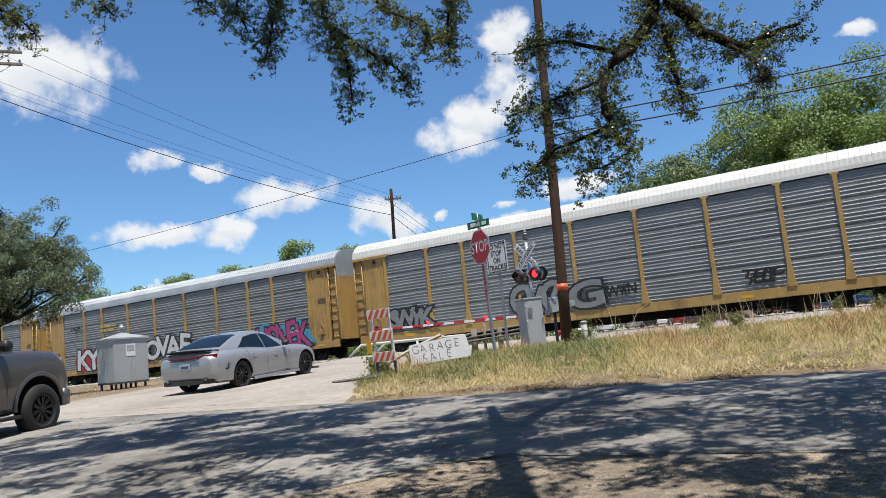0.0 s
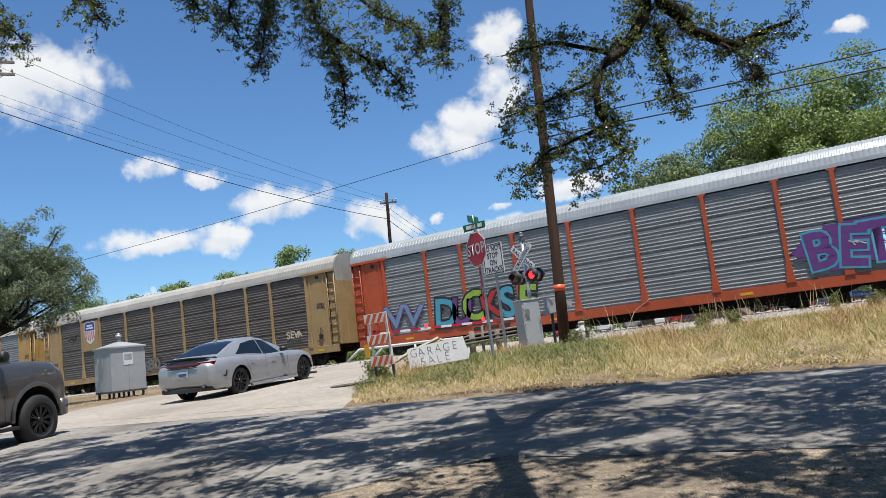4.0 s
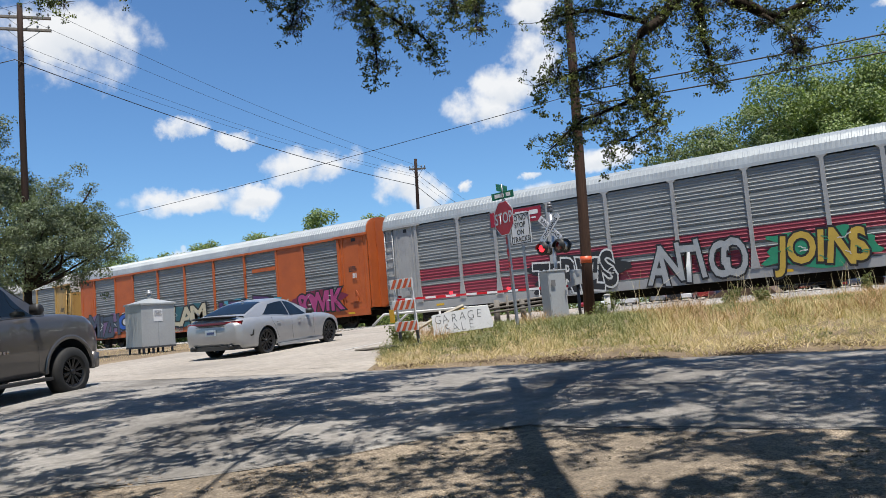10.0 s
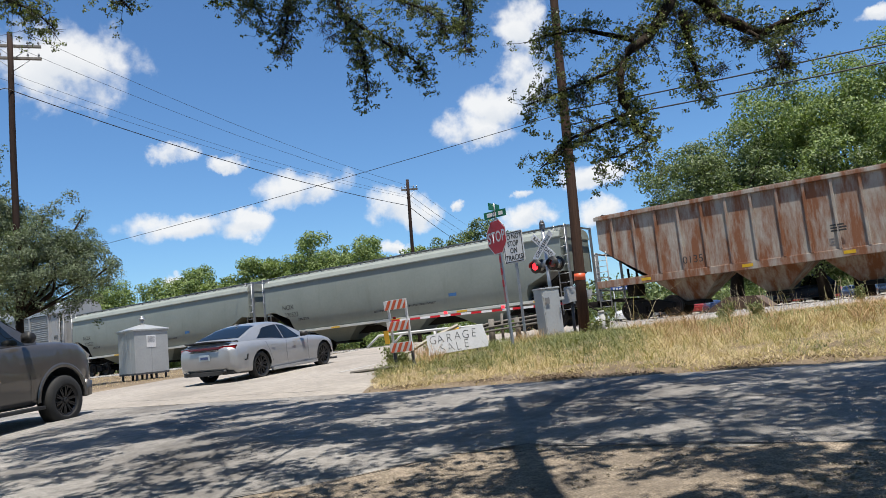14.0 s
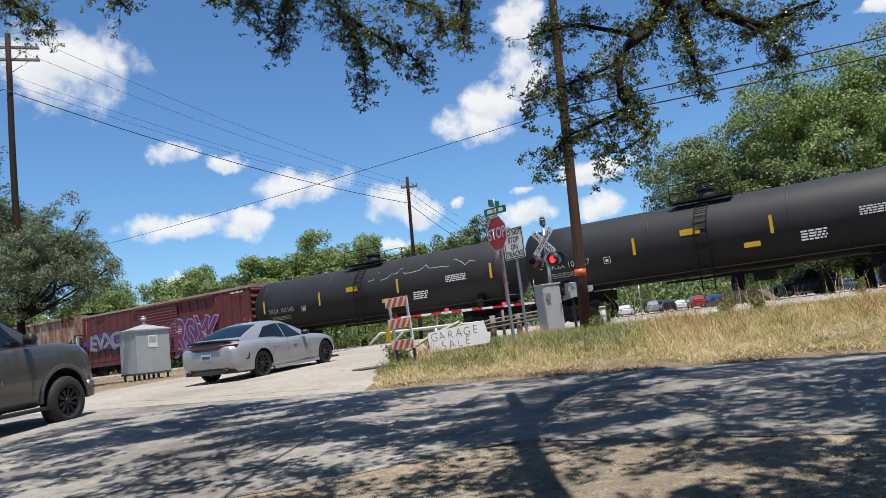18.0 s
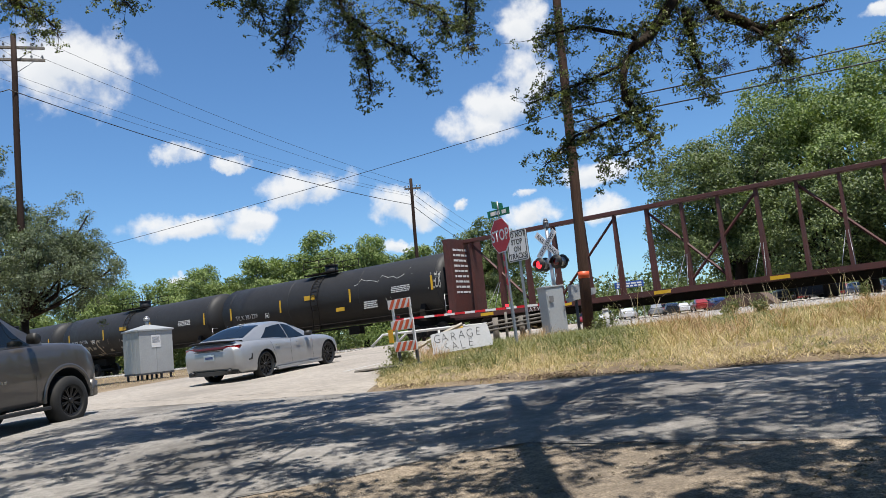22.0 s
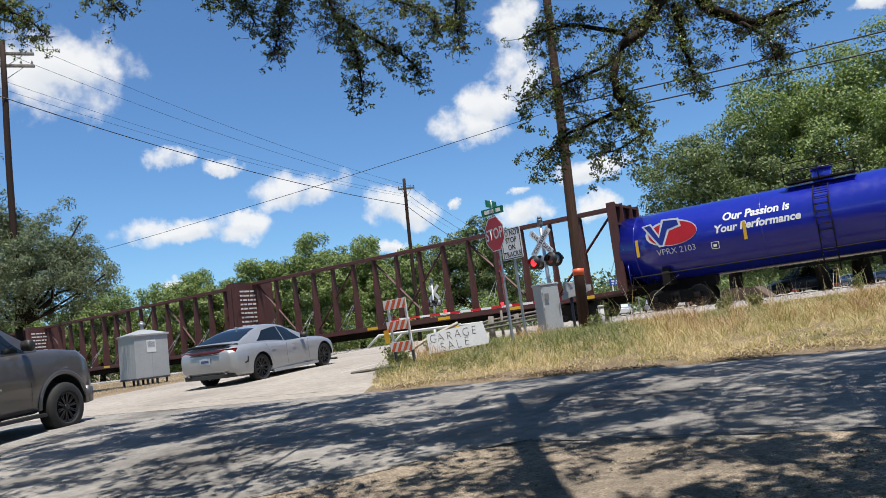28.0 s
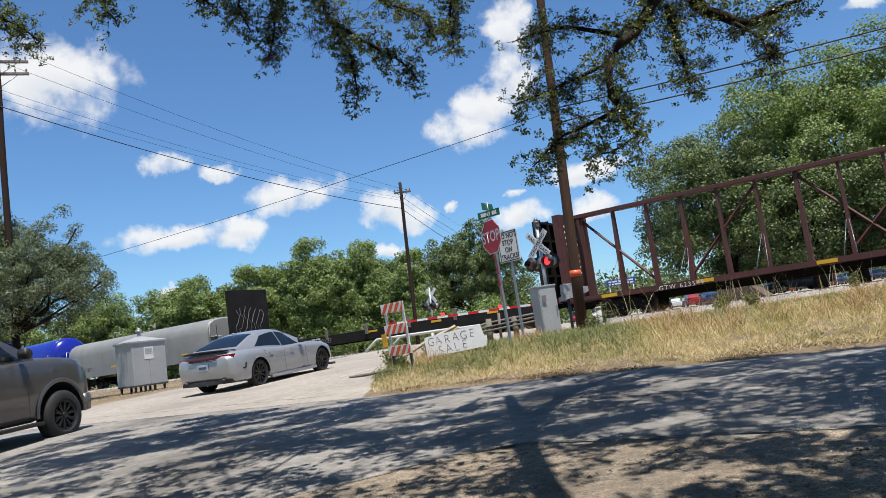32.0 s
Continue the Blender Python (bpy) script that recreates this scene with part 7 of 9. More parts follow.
def cut(bm, cutters, name):
    """The mesh of bm less round arches: cylinders along y at (x, z, radius)."""
    me = finish(bm, name, False)
    ob = bpy.data.objects.new(name, me)
    scene.collection.objects.link(ob)
    tools = []
    for x, z, r in cutters:
        c = bmesh.new()
        loft(c, [ring(Vector((x, y, z)), Vector((1, 0, 0)), Vector((0, 0, 1)), r, 36) for y in (-1.6, 1.6)])
        bmesh.ops.recalc_face_normals(c, faces=c.faces)
        cob = bpy.data.objects.new("cutter", finish(c, "cutter", False))
        scene.collection.objects.link(cob)
        md = ob.modifiers.new("arch", "BOOLEAN")
        md.operation, md.object, md.solver = "DIFFERENCE", cob, "EXACT"
        tools.append(cob)
    bpy.context.view_layer.update()
    out = bpy.data.meshes.new_from_object(ob.evaluated_get(bpy.context.evaluated_depsgraph_get()))
    # the arches must not disturb the panel's shading: take each normal from the whole panel
    whole = bmesh.new()
    whole.from_mesh(me)
    whole.normal_update()
    whole.faces.ensure_lookup_table()
    tree_of = BVHTree.FromBMesh(whole)
    normals = []
    for poly in out.polygons:
        for li in poly.loop_indices:
            p = out.vertices[out.loops[li].vertex_index].co
            hit, nrm, fi, dist = tree_of.find_nearest(p)
            n = Vector(poly.normal)
            if fi is not None and dist < 0.004 and abs(nrm.dot(n)) > 0.6:
                acc = Vector((0, 0, 0))
                for v in whole.faces[fi].verts:
                    acc += v.normal / ((v.co - p).length + 0.01)
                if acc.length > 0 and acc.normalized().dot(n) > 0.5:
                    n = acc.normalized()
            normals.append(n)
    whole.free()
    for o in tools + [ob]:
        bpy.data.objects.remove(o)
    out.polygons.foreach_set("use_smooth", np.ones(len(out.polygons), bool))
    out.normals_split_custom_set(normals)
    return out


def make_wheel(r, w, rim_r, spokes, tread, rim_mat, parent, m, side):
    """A road wheel; its face looks along -y when side is -1."""
    hub = tagged(new("wheel"), "")
    bm = bmesh.new()
    n = 40
    prof = [(-w / 2 + 0.03, rim_r), (-w / 2, rim_r + 0.03), (-w / 2 - 0.005, (r + rim_r) / 2), (-w / 2 + 0.03, r - 0.02), (-w / 2 + 0.06, r), (w / 2 - 0.06, r), (w / 2 - 0.03, r - 0.02), (w / 2, (r + rim_r) / 2), (w / 2, rim_r + 0.03), (w / 2 - 0.03, rim_r)]
    rings = [ring(Vector((0, y, 0)), Vector((1, 0, 0)), Vector((0, 0, 1)), q, n) for y, q in prof]
    loft(bm, rings, caps=False)
    if tread:
        for k in range(48):
            a = 2 * math.pi * k / 48
            for s in (-1, 1):
                c = Vector((math.cos(a) * (r + 0.004), s * w * 0.30, math.sin(a) * (r + 0.004)))
                u = Vector((-math.sin(a), 0, math.cos(a)))
                d = Vector((math.cos(a), 0, math.sin(a)))
                box_v = [c + u * (0.016 * i) + Vector((0, 1, 0)) * (w * 0.16 * j) + d * (0.006 * q) for q in (-1, 1) for j in (-1, 1) for i in (-1, 1)]
                vs = [bm.verts.new(v) for v in box_v]
                for q in ((0, 2, 3, 1), (4, 5, 7, 6), (0, 1, 5, 4), (2, 6, 7, 3), (0, 4, 6, 2), (1, 3, 7, 5)):
                    bm.faces.new([vs[i] for i in q])
    bmesh.ops.recalc_face_normals(bm, faces=bm.faces)
    tyre = part("wheel", bm, RUBBER, parent, m=m)
    bpy.data.objects.remove(hub)
    f = side * (w / 2 - 0.02)
    bm = bmesh.new()
    for q0, q1, d0, d1 in ((rim_r, rim_r * 0.90, 0.0, -0.02), (rim_r * 0.90, rim_r * 0.88, -0.02, -0.16)):
        loft(bm, [ring(Vector((0, f + side * d0, 0)), Vector((1, 0, 0)), Vector((0, 0, 1)), q0, n), ring(Vector((0, f + side * d1, 0)), Vector((1, 0, 0)), Vector((0, 0, 1)), q1, n)], caps=False)
    part("rim", bm, rim_mat, tyre)
    bm = bmesh.new()
    loft(bm, [ring(Vector((0, f - side * 0.14, 0)), Vector((1, 0, 0)), Vector((0, 0, 1)), rim_r * 0.75, n), ring(Vector((0, f - side * 0.12, 0)), Vector((1, 0, 0)), Vector((0, 0, 1)), rim_r * 0.75, n)])
    part("brake_disc", bm, WHEEL, tyre)
    for k in range(spokes):
        a = 2 * math.pi * k / spokes + 0.2
        bm = bmesh.new()
        for s in (-1, 1):
            d = Vector((math.cos(a + s * 0.09), 0, math.sin(a + s * 0.09)))
            u = Vector((-math.sin(a), 0, math.cos(a)))
            p, q = d * rim_r * 0.16, d * rim_r * 0.93
            y0, y1 = f - side * 0.05, f - side * 0.005
            loft(bm, [[p + u * 0.016 + Vector((0, y0, 0)), p - u * 0.016 + Vector((0, y0, 0)), p - u * 0.014 + Vector((0, y1 - side * 0.02, 0)), p + u * 0.014 + Vector((0, y1 - side * 0.02, 0))],
                      [q + u * 0.013 + Vector((0, y0, 0)), q - u * 0.013 + Vector((0, y0, 0)), q - u * 0.010 + Vector((0, y1, 0)), q + u * 0.010 + Vector((0, y1, 0))]])
        bmesh.ops.recalc_face_normals(bm, faces=bm.faces)
        part("spoke", bm, rim_mat, tyre, smooth=False)
    bm = bmesh.new()
    loft(bm, [ring(Vector((0, f - side * d, 0)), Vector((1, 0, 0)), Vector((0, 0, 1)), q, 16) for d, q in ((0.06, rim_r * 0.24), (0.01, rim_r * 0.2), (0.0, rim_r * 0.12))])
    part("hub_cap", bm, rim_mat, tyre)
    return tyre


class Shell:
    """Body lines of a road vehicle: x forward from the rear axle, y to its left, z up from the ground."""

    def __init__(self, x0, x1, w, zs, zt, zb, gb, roof, glass_w, roof_w):
        self.x0, self.x1 = x0, x1
        self.w, self.zs, self.zt, self.zb, self.gb, self.roof = w, zs, zt, zb, gb, roof
        self.gw, self.rw = glass_w, roof_w

    def lower(self):
        rings = []
        for k in range(73):
            u = k / 72
            x = self.x0 + (self.x1 - self.x0) * (0.5 - 0.5 * math.cos(math.pi * u))
            w, zs, zt, zb = self.w(x), self.zs(x), self.zt(x), self.zb(x)
            mid = zb + (zs - zb) * 0.45
            half = [(0.0, zb), (w * 0.80, zb), (w * 0.955, zb + 0.05), (w * 0.985, zb + 0.14), (w * 0.995, mid), (w, mid + 0.08), (w * 0.992, zs - 0.13), (w * 0.965, zs - 0.05), (w * 0.90, zs), (w * 0.78, zs + (zt - zs) * 0.45), (w * 0.45, zt - 0.008), (0.0, zt)]
            rings.append([Vector((x, y, z)) for y, z in half] + [Vector((x, -y, z)) for y, z in half[-2:0:-1]])
        bm = bmesh.new()
        loft(bm, rings)
        bmesh.ops.recalc_face_normals(bm, faces=bm.faces)
        return bm

    def green(self, x, v):
        """A point of the glasshouse on the left side: v from the waist (0) over the roof edge (0.75) to the middle of the roof (1)."""
        zr, z0 = self.roof(x), self.gb(x)
        gw, rw = self.gw(x), self.rw(x)
        k = min(1.0, max(0.0, (zr - z0) / 0.45))
        rw = gw + (rw - gw) * k
        edge = z0 + (zr - z0) * 0.86
        if v <= 0.7:
            q = v / 0.7
            return Vector((x, gw + (rw - gw) * (q ** 1.25), z0 + (edge - z0) * q))
        q = (v - 0.7) / 0.3
        a = q * math.pi / 2
        return Vector((x, rw * math.cos(a) ** 0.75 if q < 1 else 0.0, edge + (zr - edge) * math.sin(a) ** 0.8))

    def house(self, xa, xb):
        rings = []
        vs = [0, 0.15, 0.3, 0.45, 0.6, 0.7, 0.76, 0.82, 0.88, 0.94, 1.0]
        for k in range(41):
            x = xa + (xb - xa) * k / 40
            left = [self.green(x, v) for v in vs]
            rings.append(left + [Vector((p.x, -p.y, p.z)) for p in left[-2::-1]])
        bm = bmesh.new()
        loft(bm, rings, closed=False)
        bmesh.ops.recalc_face_normals(bm, faces=bm.faces)
        return bm

    def patch(self, corners, side, lift=0.006, n=10):
        """A pane on the glasshouse between four (x, v) corners."""
        bm = bmesh.new()
        rows = []
        for i in range(n + 1):
            row = []
            for j in range(n + 1):
                a, b = i / n, j / n
                x = (corners[0][0] * (1 - a) + corners[1][0] * a) * (1 - b) + (corners[3][0] * (1 - a) + corners[2][0] * a) * b
                v = (corners[0][1] * (1 - a) + corners[1][1] * a) * (1 - b) + (corners[3][1] * (1 - a) + corners[2][1] * a) * b
                p = self.green(x, v)
                c = Vector((x, 0, self.gb(x)))
                d = (p - c).normalized() if (p - c).length > 1e-4 else Vector((0, 0, 1))
                p = p + d * lift
                row.append(bm.verts.new((p.x, p.y * side, p.z)))
            rows.append(row)
        for r, s in zip(rows, rows[1:]):
            for j in range(n):
                bm.faces.new((r[j], r[j + 1], s[j + 1], s[j]))
        bmesh.ops.recalc_face_normals(bm, faces=bm.faces)
        return bm

    def cross(self, xa, xb, va, vb, lift=0.006):
        """A pane right across the glasshouse: front or rear window."""
        bm = bmesh.new()
        rows = []
        n = 8
        for i in range(n + 1):
            x = xa + (xb - xa) * i / n
            left = [self.green(x, va + (vb - va) * j / n) for j in range(n + 1)]
            pts = left + [Vector((p.x, -p.y, p.z)) for p in left[-2::-1]]
            rows.append([p + Vector((0, 0, lift)) + Vector((lift if xb > 1.2 else -lift, 0, 0)) for p in pts])
        loft(bm, rows, closed=False)
        bmesh.ops.recalc_face_normals(bm, faces=bm.faces)
        return bm


def groove(parent, pts, name="panel_gap", r=0.0022, material=None):
    bm = bmesh.new()
    tube(bm, pts, r, 4)
    return part(name, bm, material or BLACK, parent, smooth=False)


SILVER = mat("silver metallic car paint", (0.32, 0.328, 0.34), (0.304, 0.312, 0.324), 0.8, 0.33, 0.4, fine=0.03, clear=0.7)


def sedan(m):
    t = thing("sedan_car", m, "silver four door sedan with black wheels waiting at the crossing", "car")
    S = Shell(-1.08, 3.96,
              smooth_curve((-1.08, -0.95, -0.6, 0, 1.5, 3.0, 3.5, 3.8, 3.96), (0.76, 0.89, 0.945, 0.955, 0.94, 0.95, 0.90, 0.78, 0.58)),
              smooth_curve((-1.08, -0.9, -0.5, 0.2, 1.0, 2.4, 3.1, 3.7, 3.96), (0.86, 0.97, 1.0, 0.99, 0.95, 0.94, 0.90, 0.76, 0.62)),
              smooth_curve((-1.08, -1.0, -0.8, -0.4, 0.2, 2.3, 3.0, 3.7, 3.96), (0.88, 1.05, 1.075, 1.06, 1.05, 1.02, 0.96, 0.82, 0.66)),
              smooth_curve((-1.08, -0.9, 0.0, 3.0, 3.7, 3.96), (0.42, 0.24, 0.20, 0.20, 0.22, 0.30)),
              smooth_curve((-0.7, 0.2, 1.4, 2.4), (1.0, 0.93, 0.90, 0.91)),
              smooth_curve((-0.7, -0.3, 0.1, 0.5, 0.8, 1.1, 1.4, 1.8, 2.4), (1.06, 1.22, 1.37, 1.45, 1.475, 1.475, 1.435, 1.29, 1.0)),
              smooth_curve((-0.7, 0.2, 1.2, 2.4), (0.76, 0.86, 0.87, 0.80)),
              smooth_curve((-0.7, 0.2, 1.2, 2.4), (0.60, 0.60, 0.62, 0.64)))
    body = cut(S.lower(), ((0, 0.36, 0.405), (3.05, 0.36, 0.405)), "body")
    part("body", body, SILVER, t)
    part("roof", S.house(-0.68, 2.36), SILVER, t)
    for s in (-1, 1):
        part("front_window", S.patch(((1.165, 0.09), (2.06, 0.09), (1.58, 0.64), (1.135, 0.67)), s), CAR_GLASS, t)
        part("rear_window", S.patch(((0.02, 0.22), (1.115, 0.10), (1.09, 0.66), (0.45, 0.60)), s), CAR_GLASS, t)
    part("windscreen", S.cross(1.55, 2.30, 0.72, 1.0), CAR_GLASS, t)
    part("back_window", S.cross(-0.54, 0.30, 0.79, 1.0), CAR_GLASS, t)
    for x, r in ((0, 0.36), (3.05, 0.36)):
        for s in (-1, 1):
            make_wheel(0.362, 0.26, 0.262, 10, False, RIM_BLACK, t, pose(x, s * 0.80, 0.362), s)
            bm = bmesh.new()
            pts = [[Vector((x + q * math.cos(a), s * y, 0.36 + q * math.sin(a))) for a in np.linspace(0, math.pi, 19)] for y, q in ((0.945, 0.40), (0.55, 0.40))]
            loft(bm, pts, closed=False)
            part("arch_liner", bm, BLACK, t)
    # tail: lamp band across, plate, lower valance, exhausts, lip
    def rear_x(y):
        return -1.085 + 0.17 * abs(y / 0.9) ** 2.6
    bm = bmesh.new()
    rows = []
    for y in np.linspace(-0.86, 0.86, 29):
        x = rear_x(y)
        k = 1 - 0.25 * abs(y)
        rows.append([Vector((x - 0.012, y, 0.88 + 0.02 * abs(y))), Vector((x - 0.004, y, 0.995)), Vector((x + 0.06, y, 1.0)), Vector((x + 0.06, y, 0.88))])
    loft(bm, rows)
    bmesh.ops.recalc_face_normals(bm, faces=bm.faces)
    lamp = part("tail_lamp_band", bm, TAIL_RED, t, m=pose(0, 0, -0.035))
    bm = bmesh.new()
    loft(bm, [[Vector((rear_x(y) - 0.017, y, 0.912)), Vector((rear_x(y) - 0.017, y, 0.965)), Vector((rear_x(y), y, 0.965)), Vector((rear_x(y), y, 0.912))] for y in np.linspace(-0.62, 0.62, 15)])
    part("lamp_insert", bm, mat("smoked lamp centre", (0.072, 0.008, 0.01), None, 5, 0.15), lamp)
    for s in (-1, 1):
        bm = bmesh.new()
        loft(bm, [[Vector((rear_x(y) - 0.02, s * y, 0.905)), Vector((rear_x(y) - 0.015, s * y, 0.975)), Vector((rear_x(y), s * y, 0.975)), Vector((rear_x(y), s * y, 0.905))] for y in np.linspace(0.5, 0.84, 8)])
        bmesh.ops.recalc_face_normals(bm, faces=bm.faces)
        part("brake_lamp", bm, TAIL_LIT, lamp)
    bm = bmesh.new()
    loft(bm, [[Vector((-0.98 + 0.12 * y * y, y, 1.04)), Vector((-1.09 + 0.2 * y * y, y, 1.095 - 0.05 * y * y)), Vector((-1.07 + 0.2 * y * y, y, 1.107 - 0.05 * y * y)), Vector((-0.88 + 0.1 * y * y, y, 1.07))] for y in np.linspace(-0.70, 0.70, 9)])
    bmesh.ops.recalc_face_normals(bm, faces=bm.faces)
    part("spoiler", bm, PLASTIC, t, "black lip spoiler")
    bm = bmesh.new()
    loft(bm, [[Vector((rear_x(y) - 0.02, y, 0.25)), Vector((rear_x(y) - 0.02, y, 0.345)), Vector((rear_x(y) + 0.12, y, 0.37)), Vector((rear_x(y) + 0.12, y, 0.24))] for y in np.linspace(-0.78, 0.78, 21)])
    bmesh.ops.recalc_face_normals(bm, faces=bm.faces)
    part("valance", bm, PLASTIC, t)
    for s in (-1, 1):
        bm = bmesh.new()
        tube(bm, [(-1.12, s * 0.58, 0.33), (-0.9, s * 0.58, 0.33)], 0.05, 14)
        part("exhaust_tip", bm, BLACK, t)
        bm = bmesh.new()
        slab(bm, [(-0.70, 0.55), (-0.60, 0.56), (-0.57, 0.70), (-0.60, 0.70), (-0.63, 0.59), (-0.70, 0.58)], s * 0.925, s * 0.958)
        part("bumper_vent", bm, BLACK, t, smooth=False)
    bm = bmesh.new()
    box(bm, -1.105, -0.165, 0.62, -1.09, 0.165, 0.775, 0.004)
    plate_ob = part("number_plate", bm, mat("pale blue plate", (0.34, 0.40, 0.45), None, 4, 0.5), t, smooth=False)
    bm = bmesh.new()
    box(bm, -1.111, -0.12, 0.665, -1.107, 0.115, 0.725)
    part("plate_bar", bm, mat("plate blue", (0.04, 0.064, 0.16), None, 4, 0.5), plate_ob, smooth=False)
    bm = bmesh.new()
    tube(bm, [(-1.10, -0.45, 0.86), (-1.10, 0.45, 0.86)], 0.012, 6)
    part("boot_trim", bm, BLACK, t)
    # sides: doors, handles, mirrors, sill blades
    for s in (-1, 1):
        y = s * 0.957
        for x0, zz in ((1.12, 0.95), (2.18, 0.93)):
            groove(t, [(x0, s * 0.955, zz), (x0 - 0.02, s * 0.962, 0.66), (x0 + 0.01, s * 0.955, 0.30)])
        groove(t, [(0.18, s * 0.95, 0.97), (0.30, s * 0.958, 0.80), (0.48, s * 0.955, 0.42)])
        for x0 in (0.42, 1.38):
            bm = bmesh.new()
            box(bm, x0, min(y, y + s * 0.014), 0.822, x0 + 0.17, max(y, y + s * 0.014), 0.842, 0.004)
            part("door_handle", bm, SILVER, t)
        bm = bmesh.new()
        loft(bm, [[Vector((1.93 + a, s * (0.93 + b), 1.02 + c)) for a, c in ((-0.08, -0.06), (0.08, -0.05), (0.06, 0.07), (-0.08, 0.07))] for b in (0.0, 0.05, 0.17)])
        part("door_mirror", bm, BLACK, t)
        bm = bmesh.new()
        box(bm, 0.45, min(s * 0.90, s * 0.965), 0.17, 2.62, max(s * 0.90, s * 0.965), 0.25, 0.012)
        part("side_skirt", bm, SILVER, t)
    bm = bmesh.new()
    loft(bm, [[Vector((3.55, y, 0.16)), Vector((3.965 - 0.25 * abs(y) ** 2, y, 0.15)), Vector((3.95 - 0.25 * abs(y) ** 2, y, 0.21)), Vector((3.55, y, 0.22))] for y in np.linspace(-0.92, 0.92, 11)])
    part("front_splitter", bm, PLASTIC, t)
    bm = bmesh.new()
    loft(bm, [[Vector((0.22, -0.03, 1.425)), Vector((0.22, 0.03, 1.425)), Vector((0.20, 0.0, 1.47))], [Vector((0.40, -0.02, 1.455)), Vector((0.40, 0.02, 1.455)), Vector((0.38, 0.0, 1.46))]])
    part("aerial_fin", bm, SILVER, t)
    for k in range(6):
        bm = bmesh.new()
        box(bm, 3.9, -0.5, 0.45 + k * 0.04, 3.985, 0.5, 0.465 + k * 0.04)
        part("grille_bar", bm, BLACK, t, smooth=False)
    return t


GUNMETAL = mat("grey metallic car paint", (0.105, 0.097, 0.09), (0.095, 0.087, 0.082), 0.8, 0.32, 0.5, fine=0.03, clear=0.7, stain=(0.064, 0.059, 0.056), stain_at=0.7)


def suv(m):
    t = thing("suv_car", m, "dark grey sport utility vehicle with black alloy wheels", "car")
    S = Shell(-1.25, 3.88,
              smooth_curve((-1.25, -1.1, -0.6, 1.5, 3.0, 3.5, 3.75, 3.88), (0.88, 0.97, 1.0, 1.0, 1.0, 0.97, 0.90, 0.82)),
              smooth_curve((-1.25, 0, 1.8, 2.4, 3.0, 3.5, 3.78, 3.88), (1.44, 1.48, 1.50, 1.50, 1.49, 1.44, 1.27, 1.03)),
              smooth_curve((-1.25, 0, 1.8, 2.2, 2.6, 3.3, 3.72, 3.88), (1.46, 1.50, 1.54, 1.56, 1.56, 1.51, 1.34, 1.06)),
              smooth_curve((-1.25, -1.0, 0, 3.0, 3.6, 3.88), (0.55, 0.45, 0.42, 0.42, 0.46, 0.55)),
              smooth_curve((-1.2, 0.2, 1.4, 2.2), (1.47, 1.47, 1.47, 1.49)),
              smooth_curve((-1.22, -1.1, -0.7, 0.4, 1.2, 1.7, 2.5), (1.57, 2.0, 2.12, 2.15, 2.14, 2.09, 1.54)),
              smooth_curve((-1.2, 0.2, 1.4, 2.2), (0.92, 0.95, 0.95, 0.92)),
              smooth_curve((-1.2, 0.2, 1.4, 2.2), (0.76, 0.78, 0.78, 0.80)))
    body = cut(S.lower(), ((0, 0.50, 0.54), (2.95, 0.50, 0.54)), "body")
    part("body", body, GUNMETAL, t)
    part("roof", S.house(-1.2, 2.46), GUNMETAL, t)
    for s in (-1, 1):
        part("front_window", S.patch(((1.03, 0.06), (2.2, 0.06), (1.66, 0.66), (1.02, 0.68)), s), CAR_GLASS, t)
        part("rear_window", S.patch(((0.05, 0.06), (0.88, 0.06), (0.88, 0.68), (0.05, 0.68)), s), CAR_GLASS, t)
        part("quarter_window", S.patch(((-0.95, 0.1), (-0.05, 0.06), (-0.05, 0.68), (-0.85, 0.66)), s), CAR_GLASS, t)
    part("windscreen", S.cross(1.74, 2.42, 0.72, 1.0), CAR_GLASS, t)
    for x in (0, 2.95):
        for s in (-1, 1):
            make_wheel(0.445, 0.30, 0.262, 10, False, RIM_BLACK, t, pose(x, s * 0.92, 0.445), s)
            bm = bmesh.new()
            loft(bm, [[Vector((x + q * math.cos(a), s * y, 0.50 + q * math.sin(a))) for a in np.linspace(-0.1, math.pi + 0.1, 19)] for y, q in ((0.99, 0.535), (0.5, 0.535))], closed=False)
            part("arch_liner", bm, BLACK, t)
            bm = bmesh.new()
            loft(bm, [[Vector((x + q * math.cos(a), s * y, 0.50 + q * math.sin(a))) for a in np.linspace(-0.05, math.pi + 0.05, 23)] for y, q in ((1.0, 0.545), (1.012, 0.55), (1.012, 0.60), (0.998, 0.62))], closed=False)
            part("arch_lip", bm, GUNMETAL, t)
    for s in (-1, 1):
        for x0 in (0.98, 2.2):
            groove(t, [(x0, s * 0.99, 1.26), (x0, s * 1.003, 0.8), (x0, s * 0.99, 0.5)])
        for x0 in (0.22, 1.18):
            bm = bmesh.new()
            y = s * 1.0
            box(bm, x0, min(y, y + s * 0.03), 1.10, x0 + 0.2, max(y, y + s * 0.03), 1.14, 0.008)
            part("door_handle", bm, GUNMETAL, t)
        bm = bmesh.new()
        loft(bm, [[Vector((2.08 + a * k, s * (0.98 + b), 1.60 + c * k)) for a, c in ((-0.07, -0.08), (0.03, -0.09), (0.08, -0.03), (0.08, 0.05), (0.03, 0.10), (-0.07, 0.11))] for b, k in ((0.0, 0.5), (0.06, 0.9), (0.18, 1.0), (0.22, 0.8))])
        part("door_mirror", bm, BLACK, t)
        bm = bmesh.new()
